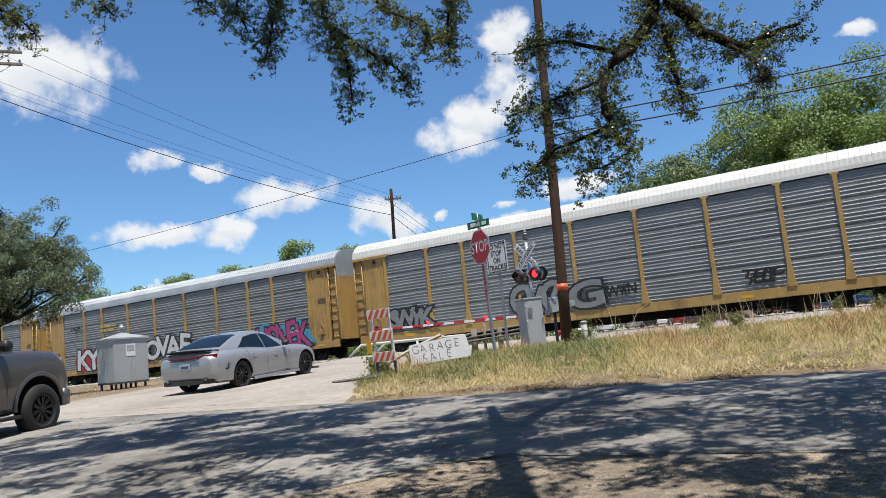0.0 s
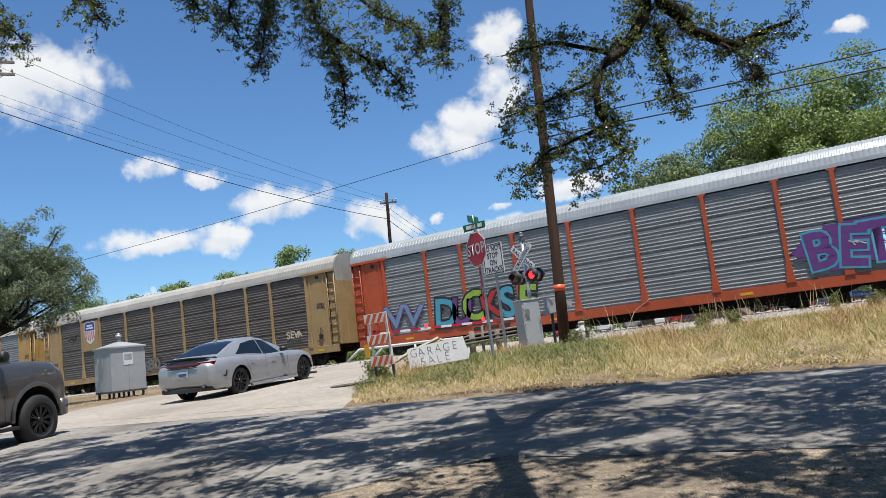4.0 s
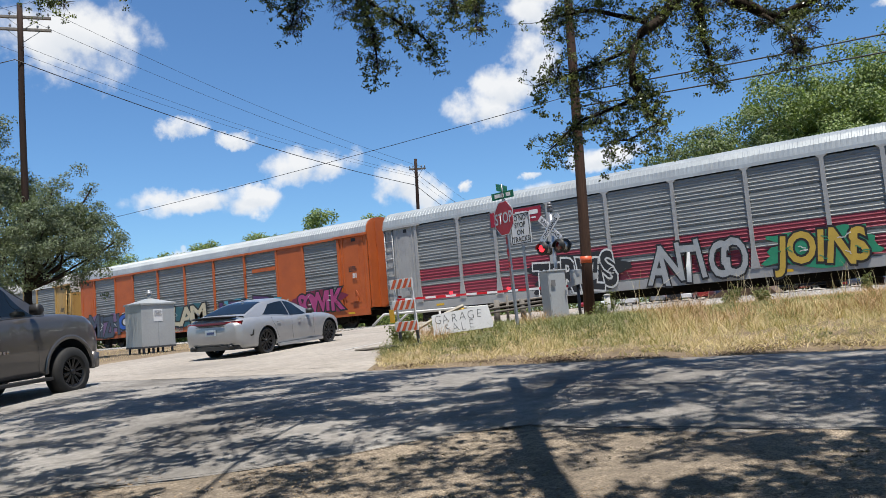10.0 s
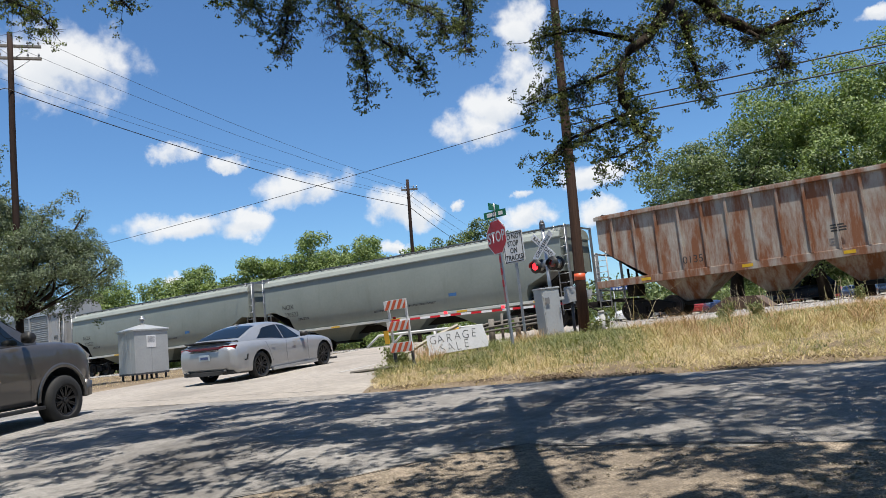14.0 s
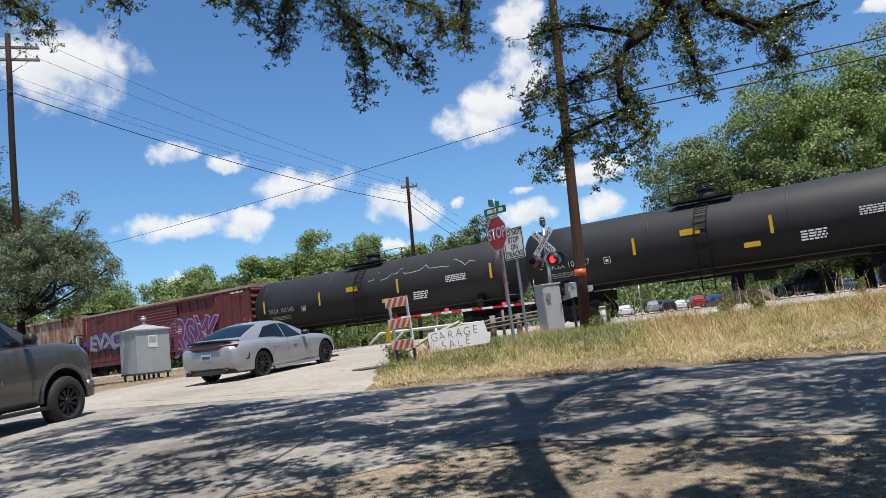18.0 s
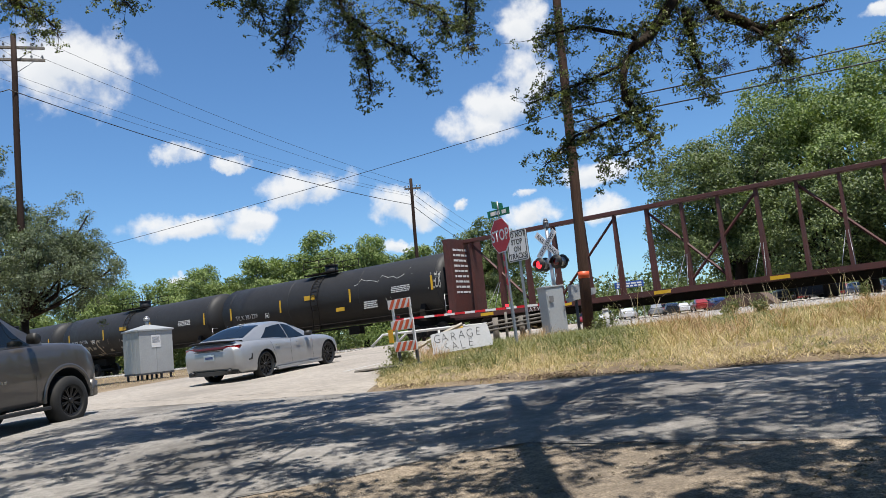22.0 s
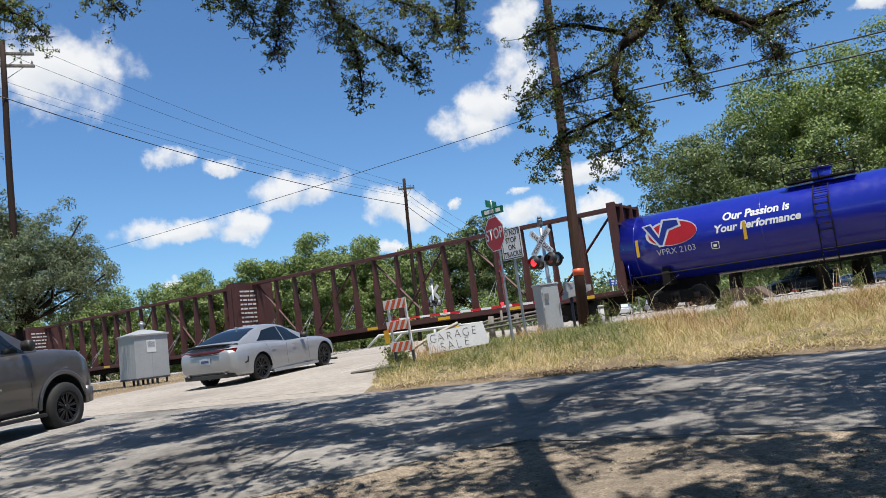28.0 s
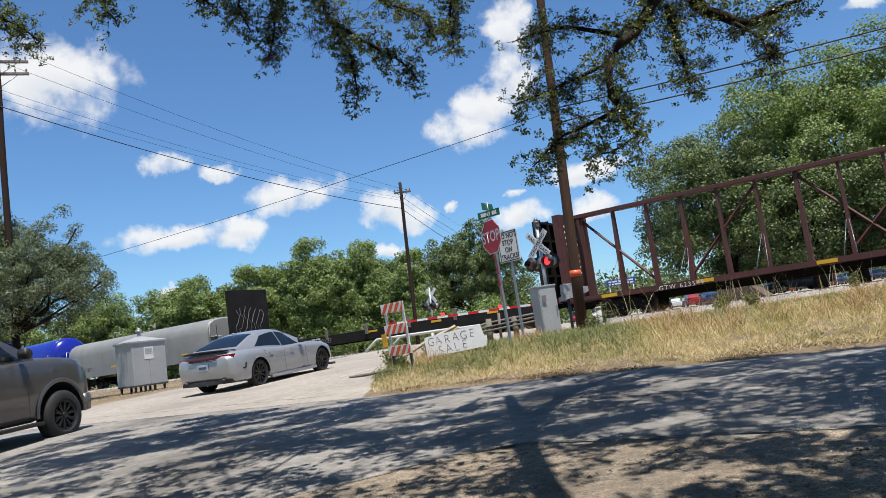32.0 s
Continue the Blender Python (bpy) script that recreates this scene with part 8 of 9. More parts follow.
        box(bm, 0.55, min(s * 0.9, s * 1.1), 0.36, 2.4, max(s * 0.9, s * 1.1), 0.42, 0.015)
        part("running_board", bm, BLACK, t)
        bm = bmesh.new()
        for k in range(5):
            box(bm, 1.2 + k * 0.075, min(s * 1.003, s * 1.012), 0.9, 1.25 + k * 0.075, max(s * 1.003, s * 1.012), 0.95)
        part("badge_bars", bm, CHROME, t, smooth=False)
        bm = bmesh.new()
        loft(bm, [[Vector((3.50, s * 0.955, 0.82)), Vector((3.50, s * 0.945, 1.04)), Vector((3.45, s * 0.90, 1.04)), Vector((3.45, s * 0.90, 0.82))], [Vector((3.86, s * 0.74, 0.80)), Vector((3.84, s * 0.74, 0.98)), Vector((3.8, s * 0.70, 0.98)), Vector((3.8, s * 0.70, 0.80))]])
        part("headlamp", bm, glass_mat("headlamp glass", (0.35, 0.36, 0.36), 0.08), t)
    bm = bmesh.new()
    loft(bm, [[Vector((3.55, y, 0.44)), Vector((3.98 - 0.28 * abs(y) ** 2.5, y, 0.46)), Vector((4.0 - 0.28 * abs(y) ** 2.5, y, 0.72)), Vector((3.6, y, 0.76))] for y in np.linspace(-0.98, 0.98, 15)])
    part("front_bumper", bm, GUNMETAL, t)
    return t


def plain_car(m, paint, label, group, tall=0.0):
    t = thing("parked_car", m, label, "car", group)
    S = Shell(-0.95, 3.55,
              smooth_curve((-0.95, -0.7, 1.3, 3.1, 3.55), (0.7, 0.86, 0.9, 0.86, 0.6)),
              smooth_curve((-0.95, 0, 1.6, 2.8, 3.55), (0.85, 0.95, 0.95, 0.85, 0.6)),
              smooth_curve((-0.95, -0.7, 0, 2.0, 2.8, 3.55), (0.88, 1.02, 1.05, 1.0, 0.92, 0.65)),
              smooth_curve((-0.95, 0, 2.8, 3.55), (0.35, 0.22, 0.22, 0.3)),
              smooth_curve((-0.7, 1.0, 2.2), (1.0, 0.97, 0.98)),
              smooth_curve((-0.8, -0.3, 0.3, 1.0, 1.4, 2.2), (1.05, 1.3 + tall, 1.45 + tall, 1.47 + tall, 1.42 + tall, 1.0)),
              smooth_curve((-0.7, 1.0, 2.2), (0.74, 0.82, 0.78)),
              smooth_curve((-0.7, 1.0, 2.2), (0.6, 0.62, 0.62)))
    part("body", S.lower(), paint, t)
    part("roof", S.house(-0.78, 2.18), paint, t)
    for s in (-1, 1):
        part("side_window", S.patch(((-0.2, 0.08), (1.8, 0.08), (1.3, 0.66), (0.15, 0.66)), s), CAR_GLASS, t)
        for x in (0, 2.7):
            bm = bmesh.new()
            tube(bm, [(x, s * 0.72, 0.32), (x, s * 0.92, 0.32)], 0.32, 20)
            wheel = part("wheel", bm, RUBBER, t)
            bm = bmesh.new()
            tube(bm, [(x, s * 0.92, 0.32), (x, s * 0.93, 0.32)], 0.2, 16)
            part("rim", bm, CHROME, wheel)
    part("windscreen", S.cross(1.42, 2.14, 0.72, 1.0), CAR_GLASS, t)
    return t


def on_ground(x, y, heading, lift=0.0, pitch=0.0):
    return Matrix.Translation((x, y, road_z(x, y) + 0.02 + lift)) @ pose(0, 0, 0, 0, 0, heading) @ pose(0, 0, 0, 0, pitch, 0)


sedan(on_ground(-16.25, 13.75, 101.5, -0.03, -2.3))
suv(on_ground(-13.65, 4.6, 110, -0.0, -2.0))
PAINTS = [mat("white car paint", (0.6, 0.6, 0.6), None, 2, 0.3, clear=0.6), mat("silver car paint", (0.32, 0.328, 0.336), None, 2, 0.3, 0.5, clear=0.6), mat("black car paint", (0.016, 0.016, 0.018), None, 2, 0.25, clear=0.6),
          mat("red car paint", (0.24, 0.016, 0.016), None, 2, 0.3, clear=0.6), mat("navy car paint", (0.012, 0.024, 0.072), None, 2, 0.3, clear=0.6)]
NAMES = ["white parked car in the lot beyond the tracks", "silver parked car in the lot beyond the tracks", "black parked car in the lot beyond the tracks", "red parked car in the lot beyond the tracks", "navy parked car in the lot beyond the tracks"]
lot_rows = [(float(y), -60.0, 6.0) for y in np.arange(62, 165, 4.0)]
sheet("parking_lot", lot_rows, ASPHALT_PALE, "sun bleached parking lot beyond the tracks", 0.06, "parking lot")
protos = []
for k in range(5):
    x, y = -37.0 + k * 2.9, 95 + (k % 2) * 2.5
    protos.append(plain_car(Matrix.Translation((x, y, gz(x, y))) @ pose(0, 0, 0, 0, 0, 104 + k * 4), PAINTS[k], NAMES[k], "parked cars", 0.15 if k % 2 else 0.0))
prnd = random.Random(31)
for k in range(36):
    x, y = -46 + (k % 18) * 2.6 + prnd.uniform(-0.3, 0.3), (100 if k < 18 else 128) + prnd.uniform(0, 24)
    copy_thing(protos[prnd.randrange(5)], Matrix.Translation((x, y, gz(x, y))) @ pose(0, 0, 0, 0, 0, prnd.choice((108, 288, 116, 296))))
plain_car(Matrix.Translation((-8.2, 57.0, gz(-8.2, 57.0) + 0.25)) @ pose(0, 0, 0, 0, 0, 215), PAINTS[4], "dark blue pickup parked behind the track", "parked cars", 0.35)

# brown steel ramp lying behind the track, and a blue board on posts
ramp = thing("steel_ramp", Matrix.Translation((-9.15, 39.0, gz(-9.15, 39.0))), "rusty brown sloping steel ramp behind the track", "ramp")
bm = bmesh.new()
slab(bm, [(-1.75, -0.5), (1.7, -0.5), (1.65, 0.1), (0.85, 0.82), (-0.5, 0.86), (-1.75, 0.12)], -0.9, 0.9)
part("deck", bm, mat("rusty brown plate", (0.128, 0.088, 0.068), (0.088, 0.06, 0.048), 1.5, 0.8, 0.1, 0.3, 30), ramp, smooth=False)
for k in range(4):
    bm = bmesh.new()
    box(bm, -0.6 + k * 0.45, -0.95, -0.5, -0.53 + k * 0.45, -0.9, 0.75)
    part("rib", bm, mat("rusty brown plate", (0.128, 0.088, 0.068)), ramp, smooth=False)
board_t = thing("blue_sign_board", Matrix.Translation((-26.8, 70.0, gz(-26.8, 70.0))) @ pose(0, 0, 0, 0, 0, 20), "blue lettered board on two posts beyond the tracks", "sign")
bm = bmesh.new()
box(bm, -1.35, -0.06, 3.1, 1.35, 0.06, 3.7, 0.02)
part("board", bm, mat("blue board", (0.016, 0.072, 0.288), None, 3, 0.4), board_t, smooth=False)
bars(board_t, -1.15, -0.07, 3.42, 2.3, 0.14, 2, LETTER_WHITE, random.Random(3))
for x in (-1.1, 1.1):
    bm = bmesh.new()
    tube(bm, [(x, 0.02, -0.2), (x, 0.02, 3.15)], 0.06)
    part("post", bm, ZINC, board_t)
vs, fs = [], []
xs2 = np.arange(-52, 8, 2.0)
ys2 = np.arange(39, 131, 2.0)
for y in ys2:
    for x in xs2:
        vs.append((x, y, gz(x, y) + 0.03))
nn = len(xs2)
fs = [(j * nn + i, j * nn + i + 1, (j + 1) * nn + i + 1, (j + 1) * nn + i) for j in range(len(ys2) - 1) for i in range(nn - 1)]
tagged(raw_mesh("parking_lot", vs, fs, CONCRETE, smooth=True, kind="structure"), "pale concrete parking lot beyond the tracks", "parking lot")

# ---------------- plants ----------------
def unit_rows(rng, n):
    v = rng.normal(size=(n, 3))
    return v / np.linalg.norm(v, axis=1, keepdims=True)


def leaf_quads(rng, pts, length, width, droop=0.3, out=None, wild=0.55):
    """One small folded leaf at each point; where out is given, its blade faces that way, more or less."""
    n = len(pts)
    d = unit_rows(rng, n)
    d[:, 2] -= droop
    d /= np.linalg.norm(d, axis=1, keepdims=True)
    if out is None:
        s = np.cross(d, unit_rows(rng, n))
    else:
        face = out + unit_rows(rng, n) * wild
        face /= np.linalg.norm(face, axis=1, keepdims=True) + 1e-9
        d = d - face * np.sum(d * face, axis=1, keepdims=True)
        d /= np.linalg.norm(d, axis=1, keepdims=True) + 1e-9
        s = np.cross(face, d)
    s /= np.linalg.norm(s, axis=1, keepdims=True) + 1e-9
    nrm = np.cross(d, s)
    L = length * rng.uniform(0.6, 1.25, (n, 1))
    W = width * rng.uniform(0.7, 1.25, (n, 1))
    a = pts
    b = pts + d * L * 0.55 + s * W * 0.5 + nrm * W * 0.12
    c = pts + d * L
    e = pts + d * L * 0.55 - s * W * 0.5 + nrm * W * 0.12
    vs = np.stack([a, b, c, e], 1).reshape(-1, 3)
    return vs, np.arange(4 * n).reshape(-1, 4)


def crown_points(rng, centre, radii, clumps, per, clump_r, hollow=0.55):
    """Leaf places in flattened clumps over a crown, and the way that each leaf faces."""
    u = unit_rows(rng, clumps)
    u[:, 2] = np.where(u[:, 2] < -0.8, -u[:, 2] * 0.5, u[:, 2])
    k = rng.uniform(hollow, 1.0, (clumps, 1)) ** 0.5
    lump = 1 + 0.10 * np.sin(u[:, :1] * 5 + u[:, 1:2] * 4) + 0.08 * np.sin(u[:, 2:] * 7 + u[:, :1] * 3)
    cc = np.array(centre) + u * k * lump * np.array(radii)
    rr = clump_r * rng.uniform(0.5, 1.4, clumps)
    out, face = [], []
    for c, r, v in zip(cc, rr, u):
        m = int(per * (r / clump_r) ** 2)
        w = unit_rows(rng, m)
        w[:, 2] = np.where((w[:, 2] < -0.3) & (rng.uniform(size=m) < 0.4), -w[:, 2], w[:, 2])
        shell = rng.uniform(0.35, 1.15, (m, 1)) ** 0.7
        out.append(c + w * shell * r * np.array([1, 1, 0.8]))
        face.append(w * 0.8 + v * 0.35 + np.array([0, 0, 0.2]))
    return np.concatenate(out), cc, np.concatenate(face)


def tree(name, x, y, h, radii, crown_z, seed, leafmat, label, clumps=90, per=230, clump_r=1.0, leaf=0.2, trunk_r=0.3, group="trees beyond the tracks", hollow=0.5, shift=(0, 0)):
    rng = np.random.default_rng(seed)
    z = gz(x, y)
    t = thing(name, Matrix.Translation((x, y, z)), label, "tree", group)
    pts, cc, face = crown_points(rng, (shift[0], shift[1], crown_z), radii, clumps, per, clump_r, hollow)
    bm = bmesh.new()
    fork = crown_z - radii[2] * 0.55
    lean = rng.uniform(-0.3, 0.3, 2)
    tube(bm, [(0, 0, -0.3), (lean[0] * 0.3, lean[1] * 0.3, fork * 0.5), (lean[0], lean[1], fork)], [trunk_r * 1.35, trunk_r, trunk_r * 0.8], 10)
    part("trunk", bm, BARK, t)
    pick = rng.choice(len(cc), min(16, len(cc)), replace=False)
    for i in pick:
        c = cc[i]
        bm = bmesh.new()
        mid = (np.array([lean[0], lean[1], fork]) * 0.5 + c * 0.5) + rng.normal(size=3) * 0.25 + np.array([0, 0, -0.3])
        tube(bm, [(lean[0], lean[1], fork - 0.3), tuple(mid), tuple(c)], [trunk_r * 0.5, trunk_r * 0.28, 0.03], 6)
        part("limb", bm, BARK, t)
    vs, qs = leaf_quads(rng, pts, leaf, leaf * 0.6, 0.3, face, 0.95)
    raw_mesh("crown", vs, qs, leafmat, t, kind="stuff")
    return t


# oaks behind the track
tree("oak_tree", -5.5, 56.0, 17, (7.8, 7.5, 7.0), 8.6, 1, LEAF_LIGHT, "large spreading oak tree with a dense dark green crown", 430, 300, 0.95, 0.20, 0.5, hollow=0.25)
tree("oak_tree", -12.0, 50.0, 13, (4.6, 5.0, 5.0), 6.1, 2, LEAF_FAR, "broad dark green oak tree beyond the tracks", 330, 260, 0.75, 0.18, 0.4, hollow=0.2)
tree("oak_tree", 3.5, 48.0, 14, (6.8, 6.0, 5.4), 6.2, 3, LEAF_LIGHT, "spreading oak tree with sunlit outer leaves", 400, 290, 0.85, 0.19, 0.45, hollow=0.2)
tree("oak_tree", -6.6, 47.5, 9, (5.2, 3.4, 3.4), 4.4, 4, LEAF_FAR, "low spreading oak at the edge of the grove", 240, 240, 0.7, 0.17, 0.3, hollow=0.15)
rng0 = np.random.default_rng(50)
ROW = [(-41.5, 67, 10.6, 6.0, 21), (-46.0, 61, 8.6, 4.4, 22), (-49.5, 58, 10.2, 4.6, 23), (-53.8, 55.5, 10.5, 4.8, 24), (-58.5, 52, 8.8, 4.6, 25),
       (-63.5, 48.5, 8.8, 4.6, 26), (-73, 45, 8.4, 5.2, 27), (-84, 41, 8.2, 5.6, 28), (-95, 37, 8.0, 6.0, 29), (-109, 33, 8.6, 6.5, 30)]
for i, (x, y, h, r, sd) in enumerate(ROW):
    dark = i == 0
    tree("broadleaf_tree", x, y, h, (r, r, h * 0.50), h * 0.57, sd, LEAF_FAR if i == 0 else LEAF_LIGHT,
         "dense dark rounded oak behind the crossing" if dark else "sunlit green broadleaf tree in a dense row", 330, 190, 0.72, 0.24, 0.25, "tree row behind the tracks", 0.1)
hedge_rng = np.random.default_rng(77)
pts = []
for k in range(240):
    x = hedge_rng.uniform(-118, -33)
    y = np.interp(x, (-118, -60, -36), (30.5, 48, 58)) + hedge_rng.uniform(-1.5, 4)
    c = np.array([x, y, gz(x, y) + hedge_rng.uniform(0.4, 3.4)])
    pts.append(c + unit_rows(hedge_rng, 190) * hedge_rng.uniform(0.2, 1.0, (190, 1)) ** 0.5 * np.array([1.3, 1.2, 1.0]))
for k in range(120):
    x = hedge_rng.uniform(-14.5, 9)
    y = hedge_rng.uniform(58, 62)
    c = np.array([x, y, gz(x, y) + hedge_rng.uniform(1.6, 4.2)])
    pts.append(c + unit_rows(hedge_rng, 170) * hedge_rng.uniform(0.2, 1.0, (170, 1)) ** 0.5 * np.array([1.3, 1.2, 0.9]))
vs, qs = leaf_quads(hedge_rng, np.concatenate(pts), 0.24, 0.15)
tagged(raw_mesh("undergrowth", vs, qs, LEAF_LIGHT, kind="stuff"), "dense green undergrowth below the tree row", "undergrowth")
pts = []
for k in range(420):
    a = hedge_rng.uniform(radians(84), radians(168))
    r = hedge_rng.uniform(150, 230)
    x, y = r * math.cos(a), r * math.sin(a)
    c = np.array([x, y, gz(x, y) + hedge_rng.uniform(0.5, 7.5)])
    pts.append(c + unit_rows(hedge_rng, 240) * hedge_rng.uniform(0.4, 1.0, (240, 1)) * np.array([5, 5, 3.0]))
vs, qs = leaf_quads(hedge_rng, np.concatenate(pts), 0.75, 0.55)
tagged(raw_mesh("far_woods", vs, qs, LEAF_FAR, kind="stuff"), "far green woods along the horizon", "woods")

# small grey green oak by the equipment hut
tree("live_oak_tree", -30.6, 15.6, 7, (2.55, 2.5, 2.6), 4.65, 61, LEAF_GREY, "small grey green live oak with drooping outer twigs", 360, 140, 0.31, 0.088, 0.16, "roadside trees", 0.05, (1.15, 0.7))
tree("live_oak_tree", -36.8, 17.0, 8, (2.6, 2.6, 3.8), 6.8, 62, LEAF_GREY, "grey green live oak behind the pickup lane", 190, 220, 0.6, 0.12, 0.18, "roadside trees", 0.2)

# ---------------- the live oak overhead ----------------
oak = thing("overhanging_live_oak", Matrix.Identity(4), "live oak overhead with mossy limbs and small glossy leaves", "tree", "roadside trees")
MAIN_BRANCHES = [
    ([(-2.10, 8.32, 5.67), (-2.11, 7.64, 4.35), (-2.33, 7.29, 4.03), (-2.50, 7.09, 3.74), (-2.49, 7.03, 3.38), (-2.39, 7.00, 3.18), (-2.26, 7.00, 2.93)], 0.10, 0.02),
    ([(-2.03, 7.75, 4.79), (-1.66, 7.96, 4.21), (-1.38, 8.06, 4.02), (-1.02, 8.17, 4.09), (-0.81, 8.18, 4.14)], 0.10, 0.015),
    ([(-2.00, 7.72, 4.34), (-1.96, 7.69, 3.84), (-1.88, 7.55, 3.44)], 0.05, 0.012),
]
SIDE_BRANCHES = [
    ([(-2.43, 6.96, 3.24), (-2.70, 6.91, 3.16), (-2.98, 6.85, 3.11), (-3.32, 6.78, 2.86)], 0.022, 0.006),
    ([(-2.50, 7.09, 3.74), (-3.04, 6.99, 3.64), (-3.45, 6.84, 3.54)], 0.022, 0.006),
    ([(-2.41, 7.35, 4.07), (-2.97, 7.18, 4.32), (-3.46, 7.10, 4.30)], 0.03, 0.006),
    ([(-1.46, 7.99, 4.06), (-1.22, 7.95, 3.80), (-1.18, 7.89, 3.49)], 0.02, 0.006),
    ([(-2.26, 7.00, 2.96), (-2.50, 6.85, 2.83), (-2.68, 6.73, 2.80)], 0.014, 0.005),
]
FRINGE = [
    ([(-4.80, 5.46, 5.25), (-4.47, 5.31, 4.39), (-4.23, 5.29, 3.92), (-4.19, 5.26, 3.51)], 0.03, 0.006),
    ([(-4.47, 5.31, 4.39), (-4.11, 5.48, 4.04), (-3.84, 5.57, 3.80), (-3.77, 5.64, 3.63)], 0.02, 0.006),
    ([(-5.00, 5.34, 5.16), (-4.95, 5.10, 4.48), (-4.98, 5.01, 4.11)], 0.02, 0.006),
    ([(-3.72, 6.68, 5.22), (-3.72, 6.28, 4.54), (-3.66, 6.15, 4.02)], 0.02, 0.006),
]
FRINGE_2 = [
    ([(-5.27, 5.05, 5.04), (-5.22, 4.90, 4.63), (-5.08, 4.90, 4.36)], 0.018, 0.006),
    ([(-4.47, 5.72, 4.98), (-4.13, 5.76, 4.58), (-3.79, 5.90, 4.34), (-3.68, 5.89, 4.07)], 0.02, 0.006),
    ([(-7.04, 3.23, 5.22), (-6.66, 3.32, 4.63), (-6.34, 3.44, 4.43), (-6.24, 3.53, 4.29)], 0.02, 0.006),
    ([(-6.22, 4.04, 5.09), (-5.97, 4.03, 4.61), (-5.92, 4.07, 4.53)], 0.014, 0.005),
    ([(-5.64, 4.68, 5.05), (-5.32, 4.71, 4.60)], 0.014, 0.005),
]
# out of view: they carry the limbs, and one is routed for its shadow
BOUGHS = [
    ([(3.5, -4.0, 0.0), (3.4, -3.8, 2.4), (3.0, -3.2, 4.0)], 0.55, 0.42),
    ([(3.0, -3.2, 4.0), (0.6, 0.6, 5.6), (-1.05, 3.2, 5.95), (-2.0, 4.9, 6.45), (-2.3, 6.5, 6.4), (-2.10, 8.32, 5.67)], 0.10, 0.10),
    ([(3.0, -3.2, 4.0), (-0.5, -1.2, 6.2), (-3.4, 2.8, 6.8), (-4.80, 5.46, 5.25)], 0.028, 0.02),
    ([(3.0, -3.2, 4.0), (4.4, 0.6, 5.8), (4.0, 4.0, 6.8), (2.5, 7.5, 7.2)], 0.11, 0.04),
    ([(-0.5, -1.2, 6.2), (-5.0, 0.2, 7.0), (-7.04, 3.23, 5.22)], 0.016, 0.012),
    ([(-2.0, 4.9, 6.45), (-3.0, 6.4, 6.9), (-3.72, 6.68, 5.22)], 0.1, 0.02),
    ([(-5.0, 0.2, 7.0), (-8.5, 2.8, 8.2), (-12.5, 4.4, 9.2)], 0.014, 0.008),
    ([(-3.4, 2.8, 6.8), (-6.5, 5.0, 7.6), (-9.0, 6.5, 8.4)], 0.014, 0.008),
]


def along(pts, u):
    d = [0.0]
    for a, b in zip(pts, pts[1:]):
        d.append(d[-1] + (Vector(b) - Vector(a)).length)
    s = u * d[-1]
    for i in range(len(pts) - 1):
        if s <= d[i + 1] or i == len(pts) - 2:
            k = (s - d[i]) / max(d[i + 1] - d[i], 1e-6)
            return Vector(pts[i]).lerp(Vector(pts[i + 1]), k)


def gnarl(pts, amount, rng):
    """More points on the way, pushed off line a little."""
    out = []
    n = 3 * (len(pts) - 1) + 1
    for k in range(n):
        p = along(pts, k / (n - 1))
        if 0 < k < n - 1:
            p = p + Vector(rng.normal(size=3) * amount)
        out.append(p)
    return out


rng = np.random.default_rng(9)
twigs = bmesh.new()
leaf_pts, small_pts, moss_pts = [], [], []
for group, (limbs, per_m) in enumerate(((MAIN_BRANCHES + SIDE_BRANCHES, 58), (FRINGE + FRINGE_2, 62))):
    for pts, r0, r1 in limbs:
        g = gnarl(pts, r0 * 0.22, rng)
        bm = bmesh.new()
        n = len(g)
        tube(bm, g, [r0 + (r1 - r0) * k / (n - 1) for k in range(n)], 8)
        part("limb", bm, BARK, oak)
        length = sum((Vector(b) - Vector(a)).length for a, b in zip(pts, pts[1:]))
        for k in range(int(length * per_m)):
            u = min(1.0, max(0.02, (int(rng.uniform(0.0, 1.0) ** 0.8 * length * 5) + 0.5) / (length * 5) + rng.normal() * 0.05 / length))
            p = along(pts, u)
            d = Vector(rng.normal(size=3)) + Vector((0, 0, -0.15))
            d.normalize()
            ln = rng.uniform(0.10, 0.36) * (1.2 - 0.4 * u) * (0.55 if group else 0.8)
            q = p + d * ln
            e = q + (d + Vector(rng.normal(size=3)) * 0.6).normalized() * ln * 0.6 + Vector((0, 0, -0.03))
            tube(twigs, [p, (p + q) / 2 + Vector(rng.normal(size=3)) * 0.02, q, e], [0.004, 0.003, 0.002, 0.001], 3, False)
            for q2 in (0.5, 0.7, 0.85, 1.0):
                if rng.uniform() < 0.25:
                    continue
                base = p.lerp(q, q2 * 1.6) if q2 < 0.62 else q.lerp(e, (q2 - 0.62) / 0.38)
                tip = base + Vector(rng.normal(size=3)) * 0.04
                if q2 < 1.0:
                    tube(twigs, [base, tip], [0.002, 0.001], 3, False)
                for j in range(rng.integers(11, 22)):
                    (small_pts if group else leaf_pts).append(tuple(np.array(tip) + rng.normal(size=3) * np.array([0.02, 0.02, 0.012]) * (0.75 if group else 1.0)))
            if rng.uniform() < 0.06:
                moss_pts.append(tuple(p.lerp(q, 0.4)))
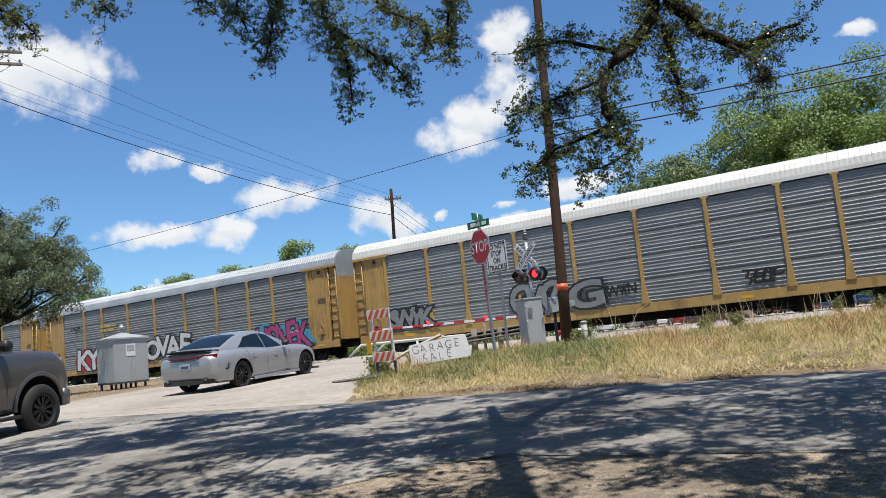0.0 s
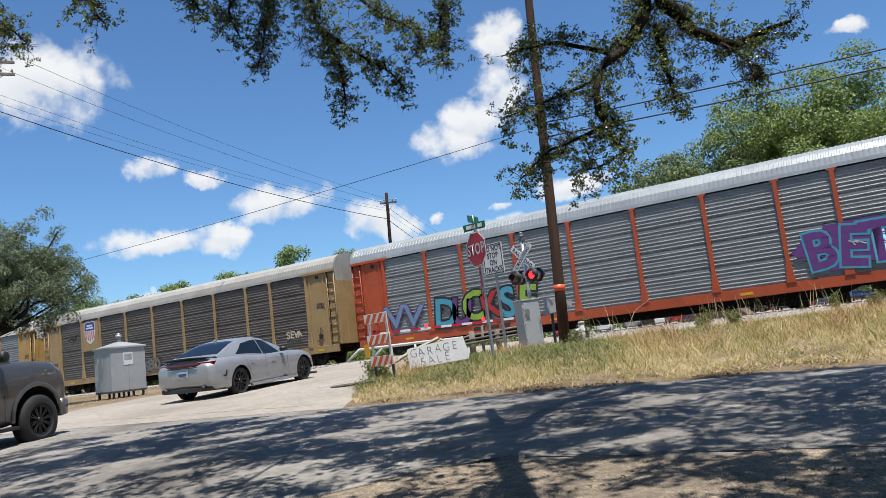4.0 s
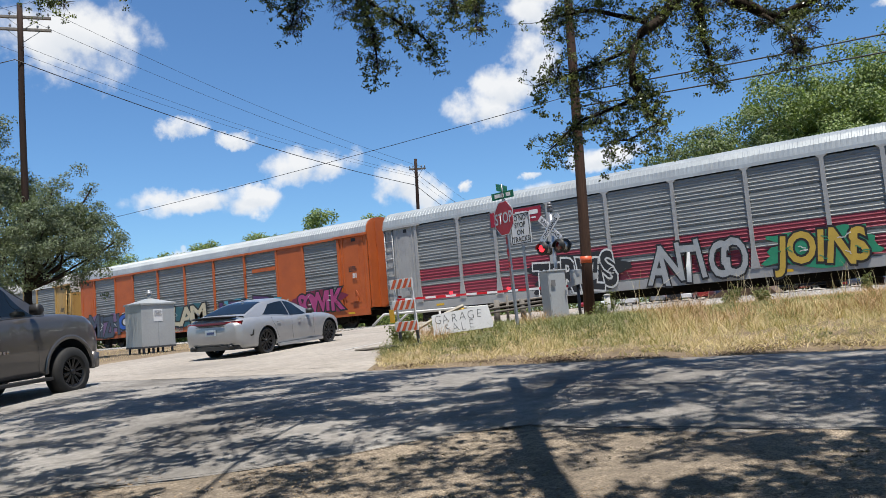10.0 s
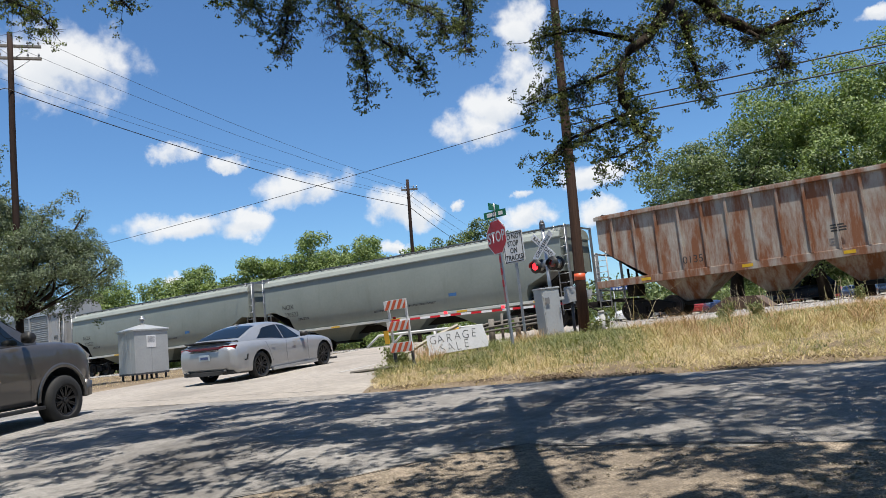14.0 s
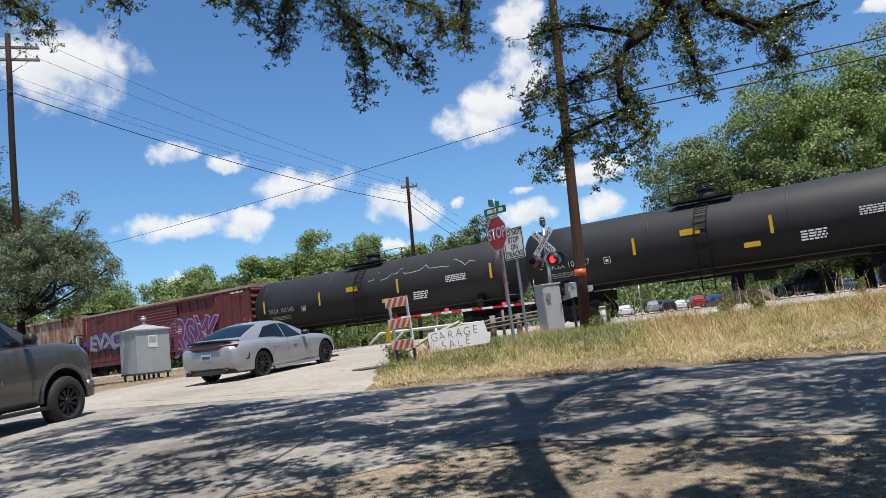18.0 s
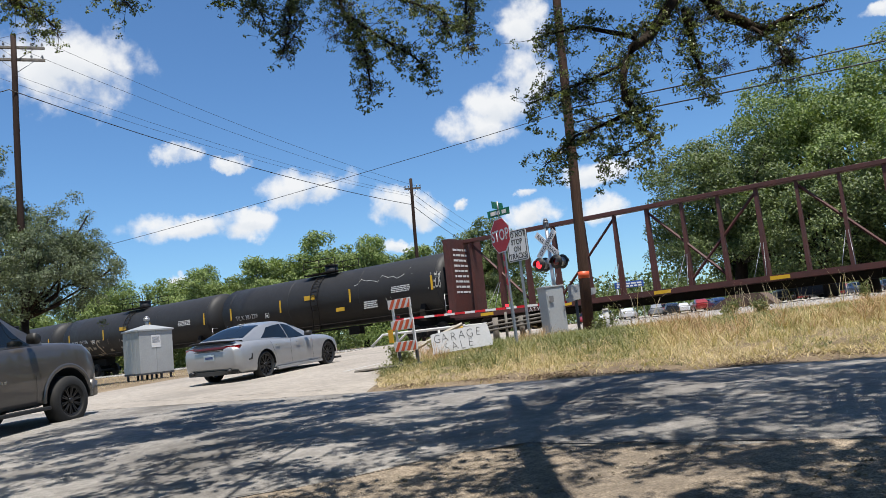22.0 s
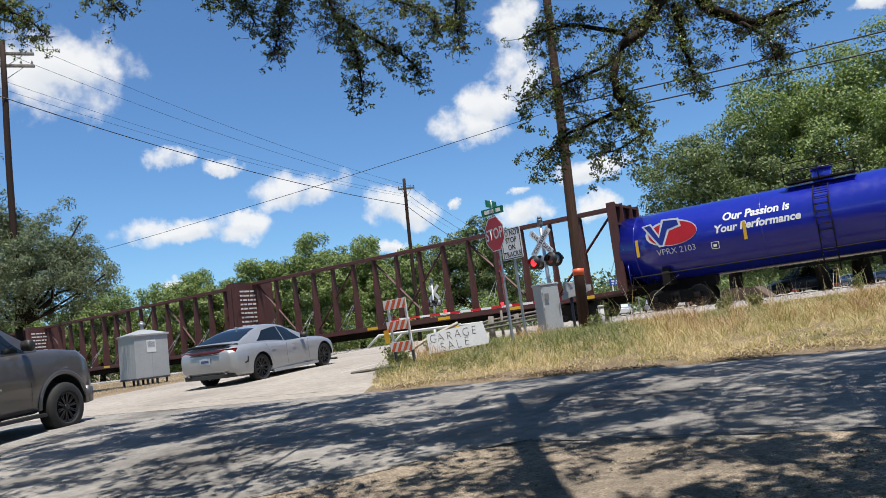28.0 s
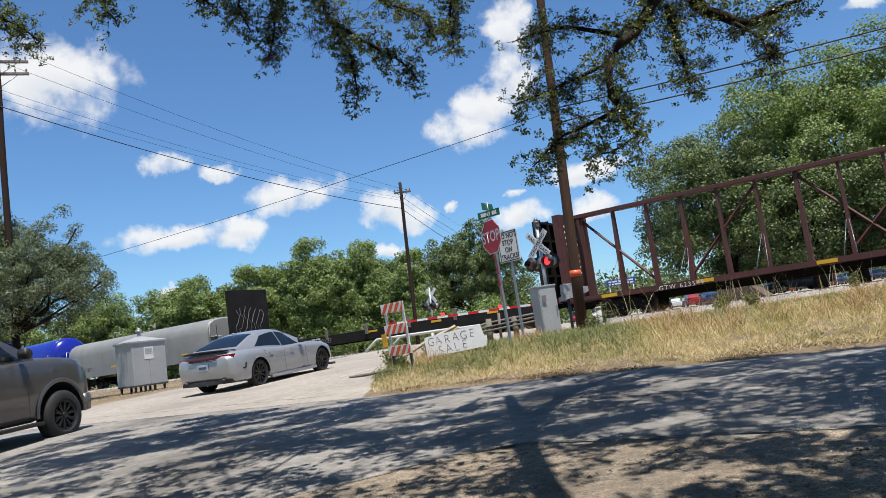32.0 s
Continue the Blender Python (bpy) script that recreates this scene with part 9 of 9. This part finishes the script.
MOSSY = ((-4.62, 5.35, 4.25), (-4.38, 5.33, 4.02), (-4.97, 5.06, 4.28), (-4.96, 5.04, 4.12), (-3.68, 6.2, 4.25), (-1.2, 7.93, 3.72), (-1.15, 7.92, 3.6),
         (-1.7, 7.9, 3.75), (-1.05, 8.1, 3.85), (-2.9, 6.95, 3.5), (-2.05, 7.7, 4.1), (-2.0, 7.66, 4.35), (-1.85, 7.75, 4.2))
for p in MOSSY:
    for k in range(4):
        moss_pts.append(tuple(np.array(p) + rng.normal(size=3) * 0.05))
part("twig", twigs, BARK, oak, kind="stuff", smooth=False)
vs, qs = leaf_quads(rng, np.array(leaf_pts), 0.030, 0.019, 0.1)
vs2, qs2 = leaf_quads(rng, np.array(small_pts), 0.026, 0.016, 0.1)
raw_mesh("leaves", np.concatenate([vs, vs2]), np.concatenate([qs, qs2 + len(vs)]), LEAF_NEAR, oak, kind="stuff")
mp = np.repeat(np.array(moss_pts), 46, 0) + rng.normal(size=(len(moss_pts) * 46, 3)) * 0.012
vs, qs = leaf_quads(rng, mp, 0.10, 0.006, 0.15)
raw_mesh("ball_moss", vs, qs, MOSS, oak, kind="stuff")
for pts, r0, r1 in BOUGHS:
    g = gnarl(pts, r0 * 0.3, rng)
    bm = bmesh.new()
    n = len(g)
    tube(bm, g, [r0 + (r1 - r0) * k / (n - 1) for k in range(n)], 10)
    part("bough", bm, BARK, oak)
SHADE_X = (-19.0, -13.6, -12.4, -11.3, -8.9, -6.3, -4.8, -2.8, -0.8, 6.0)
SHADE_Y = (5.2, 6.3, 7.4, 8.3, 8.7, 9.1, 9.5, 9.5, 9.4, 9.2)


def lit_lace(sx, sy):
    """Low where the sun comes through to the ground in flecks."""
    return math.sin(sx * 2.3 + 0.7 + 0.5 * sy) + math.sin(sy * 4.3 + sx * 0.8) + 1.1 * math.sin(sx * 5.3 - sy * 6.1 + 1.0) + 0.6 * math.sin(sx * 0.9 - sy * 1.4)


def leaf_clump(x, y, z, r):
    m = max(4, int(250 * r * r / 0.36))
    return np.array([x, y, z]) + unit_rows(rng, m) * rng.uniform(0.1, 1.0, (m, 1)) ** 0.5 * np.array([r, r, r * 0.6])


# unseen leaf clumps, placed for the dappled shade they throw on the ground
cl = []
for k in range(25000):
    x, y = rng.uniform(-19.0, 11.0), rng.uniform(-13.0, 9.0)
    if k > 23600:
        x, y = rng.uniform(-0.5, 5.5), rng.uniform(-1.5, 4.0)
    z = max(5.4, 2.3 + 0.50 * math.hypot(x, y)) + rng.uniform(0, 1.8)
    if y > 7.3:
        z = rng.uniform(7.6, 9.2)
    # clumps added behind the camera, some near the ground, to hold back skylight
    if y < 1.0:
        z = rng.uniform(4.6, 9.0) if y > -7 else rng.uniform(0.8, 8.0)
    r = rng.uniform(0.08, 0.24) if y > -1.5 else rng.uniform(0.2, 0.45)
    sx, sy = x - 0.234 * (z - 0.4), y + 0.197 * (z - 0.4)
    if sy + r * 0.7 > np.interp(sx, SHADE_X, SHADE_Y) or (-4.4 < x < 0.4 and 5.4 < y < 7.3 and rng.uniform() < 0.75):
        continue
    if y > -1 and lit_lace(sx, sy) < (-3.0 if -4.3 < sx < -2.1 and 3.2 < sy < 4.85 else -1.05 if sy > 5.2 and sx > -3.4 else -0.85 if sx > -2.6 else -0.62) - 0.4 * rng.uniform():
        continue
    cl.append(leaf_clump(x, y, z, r))
# more unseen leaf clumps, without boughs, set high to shade the side road
for k in range(1900):
    sx, sy, z = rng.uniform(-11.0, 3.5), rng.uniform(5.3, 10.0), rng.uniform(7.8, 9.6)
    x, y = sx + 0.234 * (z - 0.4), sy - 0.197 * (z - 0.4)
    r = rng.uniform(0.12, 0.32)
    if z < 2.5 + 0.5 * math.hypot(x, y) or sy + r * 0.7 > np.interp(sx, SHADE_X, SHADE_Y):
        continue
    if (-4.4 < x < 0.4 and 5.4 < y < 7.3 and rng.uniform() < 0.6) or lit_lace(sx, sy) < (-1.05 if sx > -3.4 else -0.3):
        continue
    cl.append(leaf_clump(x, y, z, r))
vs, qs = leaf_quads(rng, np.concatenate(cl), 0.115, 0.07, 0.1)
raw_mesh("canopy", vs, qs, LEAF_NEAR, oak, kind="stuff")

# ---------------- grass, weeds, stones ----------------
def blades(rng, pts, height, width, bend, material, name, label):
    n = len(pts)
    a = rng.uniform(0, 2 * np.pi, n)
    side = np.stack([np.cos(a), np.sin(a), np.zeros(n)], 1)
    lean = np.stack([np.cos(a + 1.5 + rng.normal(0, 0.4, n)), np.sin(a + 1.5), np.zeros(n)], 1) * (bend * rng.uniform(0.2, 1.2, (n, 1)))
    h = height[:, None] if isinstance(height, np.ndarray) else height * rng.uniform(0.5, 1.3, (n, 1))
    w = width * rng.uniform(0.6, 1.3, (n, 1))
    up = np.array([0, 0, 1.0])
    p0, p1 = pts - side * w, pts + side * w
    m = pts + up * h * 0.6 + lean * h * 0.35
    t = pts + up * h + lean * h
    vs = np.stack([p0, p1, m + side * w * 0.7, m - side * w * 0.7, t + side * w * 0.12, t - side * w * 0.12], 1).reshape(-1, 3)
    k = np.arange(n)[:, None] * 6
    qs = np.concatenate([k + np.array([[0, 1, 2, 3]]), k + np.array([[3, 2, 4, 5]])], 0)
    return tagged(raw_mesh(name, vs, qs, material, kind="stuff"), label, "grass")


rng = np.random.default_rng(14)


def verge(n, y0, y1, x1=3.5):
    x = rng.uniform(-16.5, x1, n)
    y = rng.uniform(y0, y1, n)
    ok = x > (-11.0 - (y - 12.9) * 0.16) + 0.35 + rng.exponential(0.25, n)
    ok &= ~((y < 12.9) & (x < -11.0 + (12.9 - y) * 0.75 + 0.4))
    ok &= (y > 9.75 + 0.3 * np.sin(x * 1.1 + 0.6) + 0.22 * np.sin(x * 2.9) + 0.12 * np.sin(x * 7.3)) | (rng.uniform(size=n) < 0.12)
    x, y = x[ok], y[ok]
    return x, y, np.stack([x, y, ground_z(x, y) - 0.01], 1)


def tufts(n, y0, y1, per, spread_r):
    """Grass in tufts: each blade leans out from the middle of its tuft."""
    x, y, p = verge(n, y0, y1)
    k = len(p)
    a = rng.uniform(0, 2 * np.pi, (k, per))
    r = spread_r * rng.uniform(0.1, 1.0, (k, per))
    q = np.repeat(p[:, None, :], per, 1)
    q[..., 0] += np.cos(a) * r
    q[..., 1] += np.sin(a) * r
    return q.reshape(-1, 3), np.repeat(np.arange(k), per), np.repeat(x, per), np.repeat(y, per)


def edge_of(y):
    return np.clip((y - 9.3) / 3.0, 0.1, 1) * np.clip((27.0 - y) / 8.0, 0.2, 1)


def low_near_track(y):
    return np.clip((22.5 - y) / 9.0, 0.12, 1)


# a mat of short fallen straw over the whole verge
x, y, p = verge(170000, 9.0, 25.0)
near = (y < 14.0) | (rng.uniform(size=len(y)) < 0.5)
x, y, p = x[near], y[near], p[near]
blades(rng, p, 0.045 * rng.uniform(0.4, 1.8, len(p)), 0.0055, 3.4, GRASS_DRY, "straw_mat", "short pale fallen straw over the verge")


def patch_of(x, y):
    """Where the verge is green: low to the left and in drifts, bleached elsewhere."""
    return 0.8 * np.sin(x * 0.9 + 1.3) * np.sin(y * 0.7 + x * 0.3) + 0.5 * np.sin(x * 2.3 + y * 1.1) - 0.09 * (x + 6.0) - 0.08 * np.abs(y - 16)


# tangled tufts: each kind grows in its own drifts
p, tid, x, y = tufts(11500, 9.5, 25.6, 13, 0.11)
nt = tid.max() + 1
patch = -patch_of(x, y) + np.random.default_rng(5).normal(0, 0.55, nt)[tid]
sparse = np.random.default_rng(6).uniform(size=nt)[tid] < (0.2 + 0.8 * edge_of(y))
tuft_h = np.random.default_rng(8).uniform(0.3, 1.3, nt)[tid] * low_near_track(y)
FADING = leaf_mat("grey green fading grass", (0.16, 0.15, 0.06), (0.40, 0.36, 0.17), 0.65)
RUSSET = leaf_mat("russet seed stalk", (0.19, 0.105, 0.055), (0.42, 0.28, 0.16), 0.7)
for pick, h, w, bend, material, name, label in (
        (sparse & (patch > 0.8), 0.17, 0.0042, 1.9, GRASS_DRY, "dry_grass", "dry straw coloured grass on the verge"),
        (sparse & (patch <= 0.1), 0.17, 0.0046, 1.5, GRASS_GREEN, "green_grass", "green grass tufts on the verge"),
        (sparse & (patch > 0.1) & (patch <= 0.8), 0.16, 0.0044, 1.7, FADING, "fading_grass", "fading grey green grass on the verge")):
    blades(rng, p[pick], (h * edge_of(y[pick]) + 0.02) * tuft_h[pick] * rng.uniform(0.5, 1.3, pick.sum()), w, bend, material, name, label)
# russet tangles of dried weeds
p, tid, x, y = tufts(900, 12.5, 24.5, 42, 0.24)
ok = patch_of(x, y) < -0.1
p, y = p[ok], y[ok]
tall = np.maximum(low_near_track(y), 0.3) * np.random.default_rng(12).uniform(0.3, 1.5, nt)[tid[ok] % nt]
p[:, 2] += rng.uniform(0, 0.18, len(p)) * tall
blades(rng, p, 0.22 * rng.uniform(0.4, 1.3, len(p)) * tall, 0.0036, 2.2, RUSSET, "russet_grass", "tangled russet weeds drying on the verge")
# low leafy plants in drifts
x, y, p = verge(2300, 10.6, 26.0)
ok = (patch_of(x, y) + rng.normal(0, 0.5, len(x)) > 0.15)
c = p[ok]
size = rng.uniform(0.06, 0.28, len(c)) * np.maximum(low_near_track(c[:, 1]), 0.25)
w = unit_rows(rng, len(c) * 60)
w[:, 2] = np.abs(w[:, 2])
q = np.repeat(c, 60, 0) + w * np.repeat(size, 60)[:, None] * rng.uniform(0.3, 1.0, (len(w), 1)) * np.array([1.2, 1.2, 0.9])
vs, qs = leaf_quads(rng, q, 0.05, 0.02, -0.2, w + np.array([0, 0, 0.5]), 0.8)
tagged(raw_mesh("verge_plants", vs, qs, leaf_mat("dusty verge leaf", (0.056, 0.068, 0.024), (0.192, 0.2, 0.088), 0.6), kind="stuff"), "low dusty green leafy plants on the verge", "plants")
x, y, p = verge(1100, 13.0, 23.0)
blades(rng, p[x > -9], 0.19, 0.0028, 1.2, GRASS_DRY, "tall_grass", "tall dry grass stalks near the track")
x, y, p = verge(6000, 14.4, 18.5, -6.0)
blades(rng, p, 0.17, 0.005, 1.2, GRASS_GREEN, "sign_grass", "long green grass round the sign posts")
# bleached dead stalks standing in a few clumps by the track
for sx, sy, cnt, sh in ((-8.6, 23.5, 16, 1.15), (-6.2, 25.2, 14, 0.85), (-5.3, 25.4, 16, 0.8), (-4.6, 25.6, 16, 0.75), (-3.2, 25.5, 8, 1.0), (-2.8, 25.8, 7, 1.0)):
    p = np.stack([sx + rng.normal(0, 0.3, cnt), sy + rng.normal(0, 0.3, cnt), np.full(cnt, gz(sx, sy) - 0.02)], 1)
    blades(rng, p, sh, 0.009, 0.75, leaf_mat("bleached dead stalk", (0.336, 0.272, 0.176), (0.496, 0.432, 0.304), 0.7), "seed_stalk", "tall bleached dead stalks standing by the track")
n = 16000
x = rng.uniform(-62, -24.2, n)
y = rng.uniform(10, 29, n)
ok = x < (-22.6 - (y - 12.9) * 0.10) - 1.2
p = np.stack([x, y, ground_z(x, y)], 1)[ok]
blades(rng, p, 0.05, 0.006, 0.8, GRASS_DRY, "sparse_grass", "sparse dry grass beside the hut")
n = 30000
x, y = rng.uniform(-16, 3, n), 9.15 + rng.gamma(2.0, 0.27, n)
heap = np.sin(x * 2.3) + np.sin(x * 5.1 + 1) + np.sin(y * 6 + x) + rng.normal(0, 0.7, n) > 0.5
x, y = x[heap], y[heap]
ok = x > -7.6
p = np.stack([x, y, ground_z(x, y) + 0.02], 1)[ok]
vs, qs = leaf_quads(rng, p, 0.045, 0.02, 0.0)
vs[:, 2] = ground_z(vs[:, 0], vs[:, 1]) + 0.3 * (vs[:, 2] - ground_z(vs[:, 0], vs[:, 1])) + 0.01
tagged(raw_mesh("leaf_litter", vs, qs, mat("brown leaf litter", (0.056, 0.036, 0.022), (0.12, 0.08, 0.048), 8, 0.9, island=True), kind="stuff"), "brown leaf litter along the road edge", "leaf litter")
n = 5200
x, y = rng.uniform(-5.5, 1.5, n), rng.uniform(2.5, 3.9, n)
ok = (y < near_edge(-5) + 0.2 - 0.02 * x + 0.25 * np.sin(x * 2.7)) & (np.sin(x * 3.1 + y * 2) + np.sin(x * 7.3 - y * 5) + rng.normal(0, 0.6, n) > 0.1)
p = np.stack([x, y, ground_z(x, y) + 0.03], 1)[ok]
vs, qs = leaf_quads(rng, p, 0.035, 0.016, 0.0)
vs[:, 2] = np.interp(vs[:, 1], RY, RZ) + GRADE * vs[:, 0] + 0.028 + 0.25 * (vs[:, 2] - ground_z(vs[:, 0], vs[:, 1]) - 0.03)
tagged(raw_mesh("dry_leaves", vs, qs, mat("pale dry leaf", (0.16, 0.104, 0.06), (0.336, 0.248, 0.152), 8, 0.9, island=True), kind="stuff"), "pale dry oak leaves scattered on the gravel shoulder", "leaf litter")
for k, (wx, wy, wh, cnt) in enumerate(((-4.3, 19.5, 0.4, 420), (-6.3, 25.0, 0.55, 420), (-1.2, 19.0, 0.35, 300), (-10.8, 13.6, 0.45, 420), (-9.6, 23.3, 0.8, 260), (-10.9, 15.2, 0.4, 300), (-2.6, 25.0, 0.55, 340), (0.6, 23.0, 0.4, 300), (-5.6, 21.5, 0.35, 360), (-10.6, 16.9, 0.45, 420), (-10.2, 13.2, 0.3, 420), (-8.0, 18.5, 0.4, 380))):
    z = gz(wx, wy)
    wt = thing("roadside_weed", Matrix.Translation((wx, wy, z)), "leafy green weed growing in the verge", "weed", "weeds on the verge")
    tips = []
    for q in range(9):
        a = rng.uniform(0, 2 * np.pi)
        e = (math.cos(a) * wh * 0.4 * rng.uniform(0.3, 1), math.sin(a) * wh * 0.4 * rng.uniform(0.3, 1), wh * rng.uniform(0.6, 1.0))
        bm = bmesh.new()
        tube(bm, [(0, 0, -0.05), (e[0] * 0.4, e[1] * 0.4, e[2] * 0.6), e], [0.01, 0.007, 0.003], 4)
        part("stem", bm, mat("green stem", (0.096, 0.112, 0.04), None, 5, 0.8), wt, smooth=False)
        tips.append(e)
    tp = np.array(tips)[rng.integers(0, 9, cnt)] * rng.uniform(0.25, 1.0, (cnt, 1)) + rng.normal(0, 0.06, (cnt, 3))
    vs, qs = leaf_quads(rng, tp, 0.09, 0.035, 0.0)
    raw_mesh("foliage", vs, qs, GRASS_GREEN, wt, kind="stuff")


def stones(n, xr, yr, size, name, label, material=STONE, skip_road=True):
    x, y = rng.uniform(*xr, n), rng.uniform(*yr, n)
    if skip_road:
        ok = (x > (-11.0 - (y - 12.9) * 0.16) + 0.3) | (x < (-22.6 - (y - 12.9) * 0.10) - 0.3)
        x, y = x[ok], y[ok]
    n = len(x)
    c = np.stack([x, y, ground_z(x, y) + size * 0.15], 1)
    base = np.array([(1, 0, 0), (-1, 0, 0), (0, 1, 0), (0, -1, 0), (0, 0, 1), (0, 0, -1)], float)
    rot = rng.uniform(0, 2 * np.pi, n)
    s = size * rng.uniform(0.5, 1.4, (n, 1, 1)) * rng.uniform(0.6, 1.2, (n, 6, 1))
    v = base[None] * s
    cx, sx = np.cos(rot)[:, None], np.sin(rot)[:, None]
    v = np.stack([v[..., 0] * cx - v[..., 1] * sx + v[..., 2] * 0.3, v[..., 0] * sx + v[..., 1] * cx, v[..., 2] * 0.8 + v[..., 0] * 0.3], -1)
    v = (v + c[:, None, :]).reshape(-1, 3)
    tri = np.array([(0, 2, 4), (2, 1, 4), (1, 3, 4), (3, 0, 4), (2, 0, 5), (1, 2, 5), (3, 1, 5), (0, 3, 5)])
    f = (np.arange(n)[:, None, None] * 6 + tri[None]).reshape(-1, 3)
    return tagged(raw_mesh(name, v, f, material, kind="stuff"), label, "stones")


stones(17000, (-15.5, 4), (25.0, 29.0), 0.05, "ballast_spill", "pale limestone ballast spread down to the verge")
stones(16000, (-64, 4), (28.7, 31.4), 0.055, "ballast", "pale limestone ballast beside the rails")
stones(7000, (-64, 4), (31.5, 36), 0.055, "ballast_bed", "pale limestone ballast between the sleepers")
stones(9000, (-9, 2.5), (2.6, 5.9), 0.016, "loose_gravel", "loose pale gravel on the shoulder", mat("loose gravel", (0.24, 0.208, 0.16), (0.16, 0.136, 0.104), 6, 0.95, island=True), False)
stones(1500, (-16, 3), (5.6, 9.4), 0.012, "road_grit", "loose grit scattered on the asphalt", mat("loose gravel", (0.24, 0.208, 0.16), (0.16, 0.136, 0.104), 6, 0.95, island=True), False)


def run(t):
    """Metres that the train has gone at t seconds."""
    return float(np.interp(t, (0, 22, 23, 24, 24.5, 25.5, 26.5, 27.5, 28, 29, 30, 31, 32), (0, 313.5, 327.95, 342.4, 349.65, 364.15, 378.85, 393.6, 401.05, 415.9, 431.0, 446.1, 461.4)))


def motions():
    times = [0, 4, 8, 12, 16, 20, 22, 23, 24, 24.5, 25.5, 26.5, 27.5, 28, 29, 30, 31, 32]
    for car, front in CARS:
        rows = []
        for t in times:
            x = front - run(t)
            rows.append((t, Matrix.Translation((x, TRACK_Y, RAIL_Z + GRADE * x)) @ ROLL))
        walk(car, rows)
    # the two red lamps flash by turns
    rows, k, t = [], 1, 0.0
    rows.append((0, pose(0.38, 0, 2.45)))
    t = 0.51
    while t < 32:
        a = 0.38 if k > 0 else -0.38
        rows += [(t - 1 / FPS, pose(a, 0, 2.45)), (t, pose(-a, 0, 2.45))]
        k, t = -k, t + 0.593
    rows.append((32, pose(0.38 if k > 0 else -0.38, 0, 2.45)))
    walk(lit_lamp, rows)
    # the wheels roll: each kind of axle is keyed once, its alike share the keys
    first = {}
    for w, dx in WHEELSETS:
        if dx in first:
            keys = first[dx].animation_data
            w.rotation_mode = "QUATERNION"
            w.animation_data_create()
            w.animation_data.action = keys.action
            w.animation_data.action_slot = keys.action_slot
            continue
        first[dx] = w
        walk(w, [(k / FPS, pose(dx, 0, 0.42, 0, -math.degrees(run(k / FPS) / 0.42) % 360, 0)) for k in range(0, 32 * FPS + 1)])


motions()
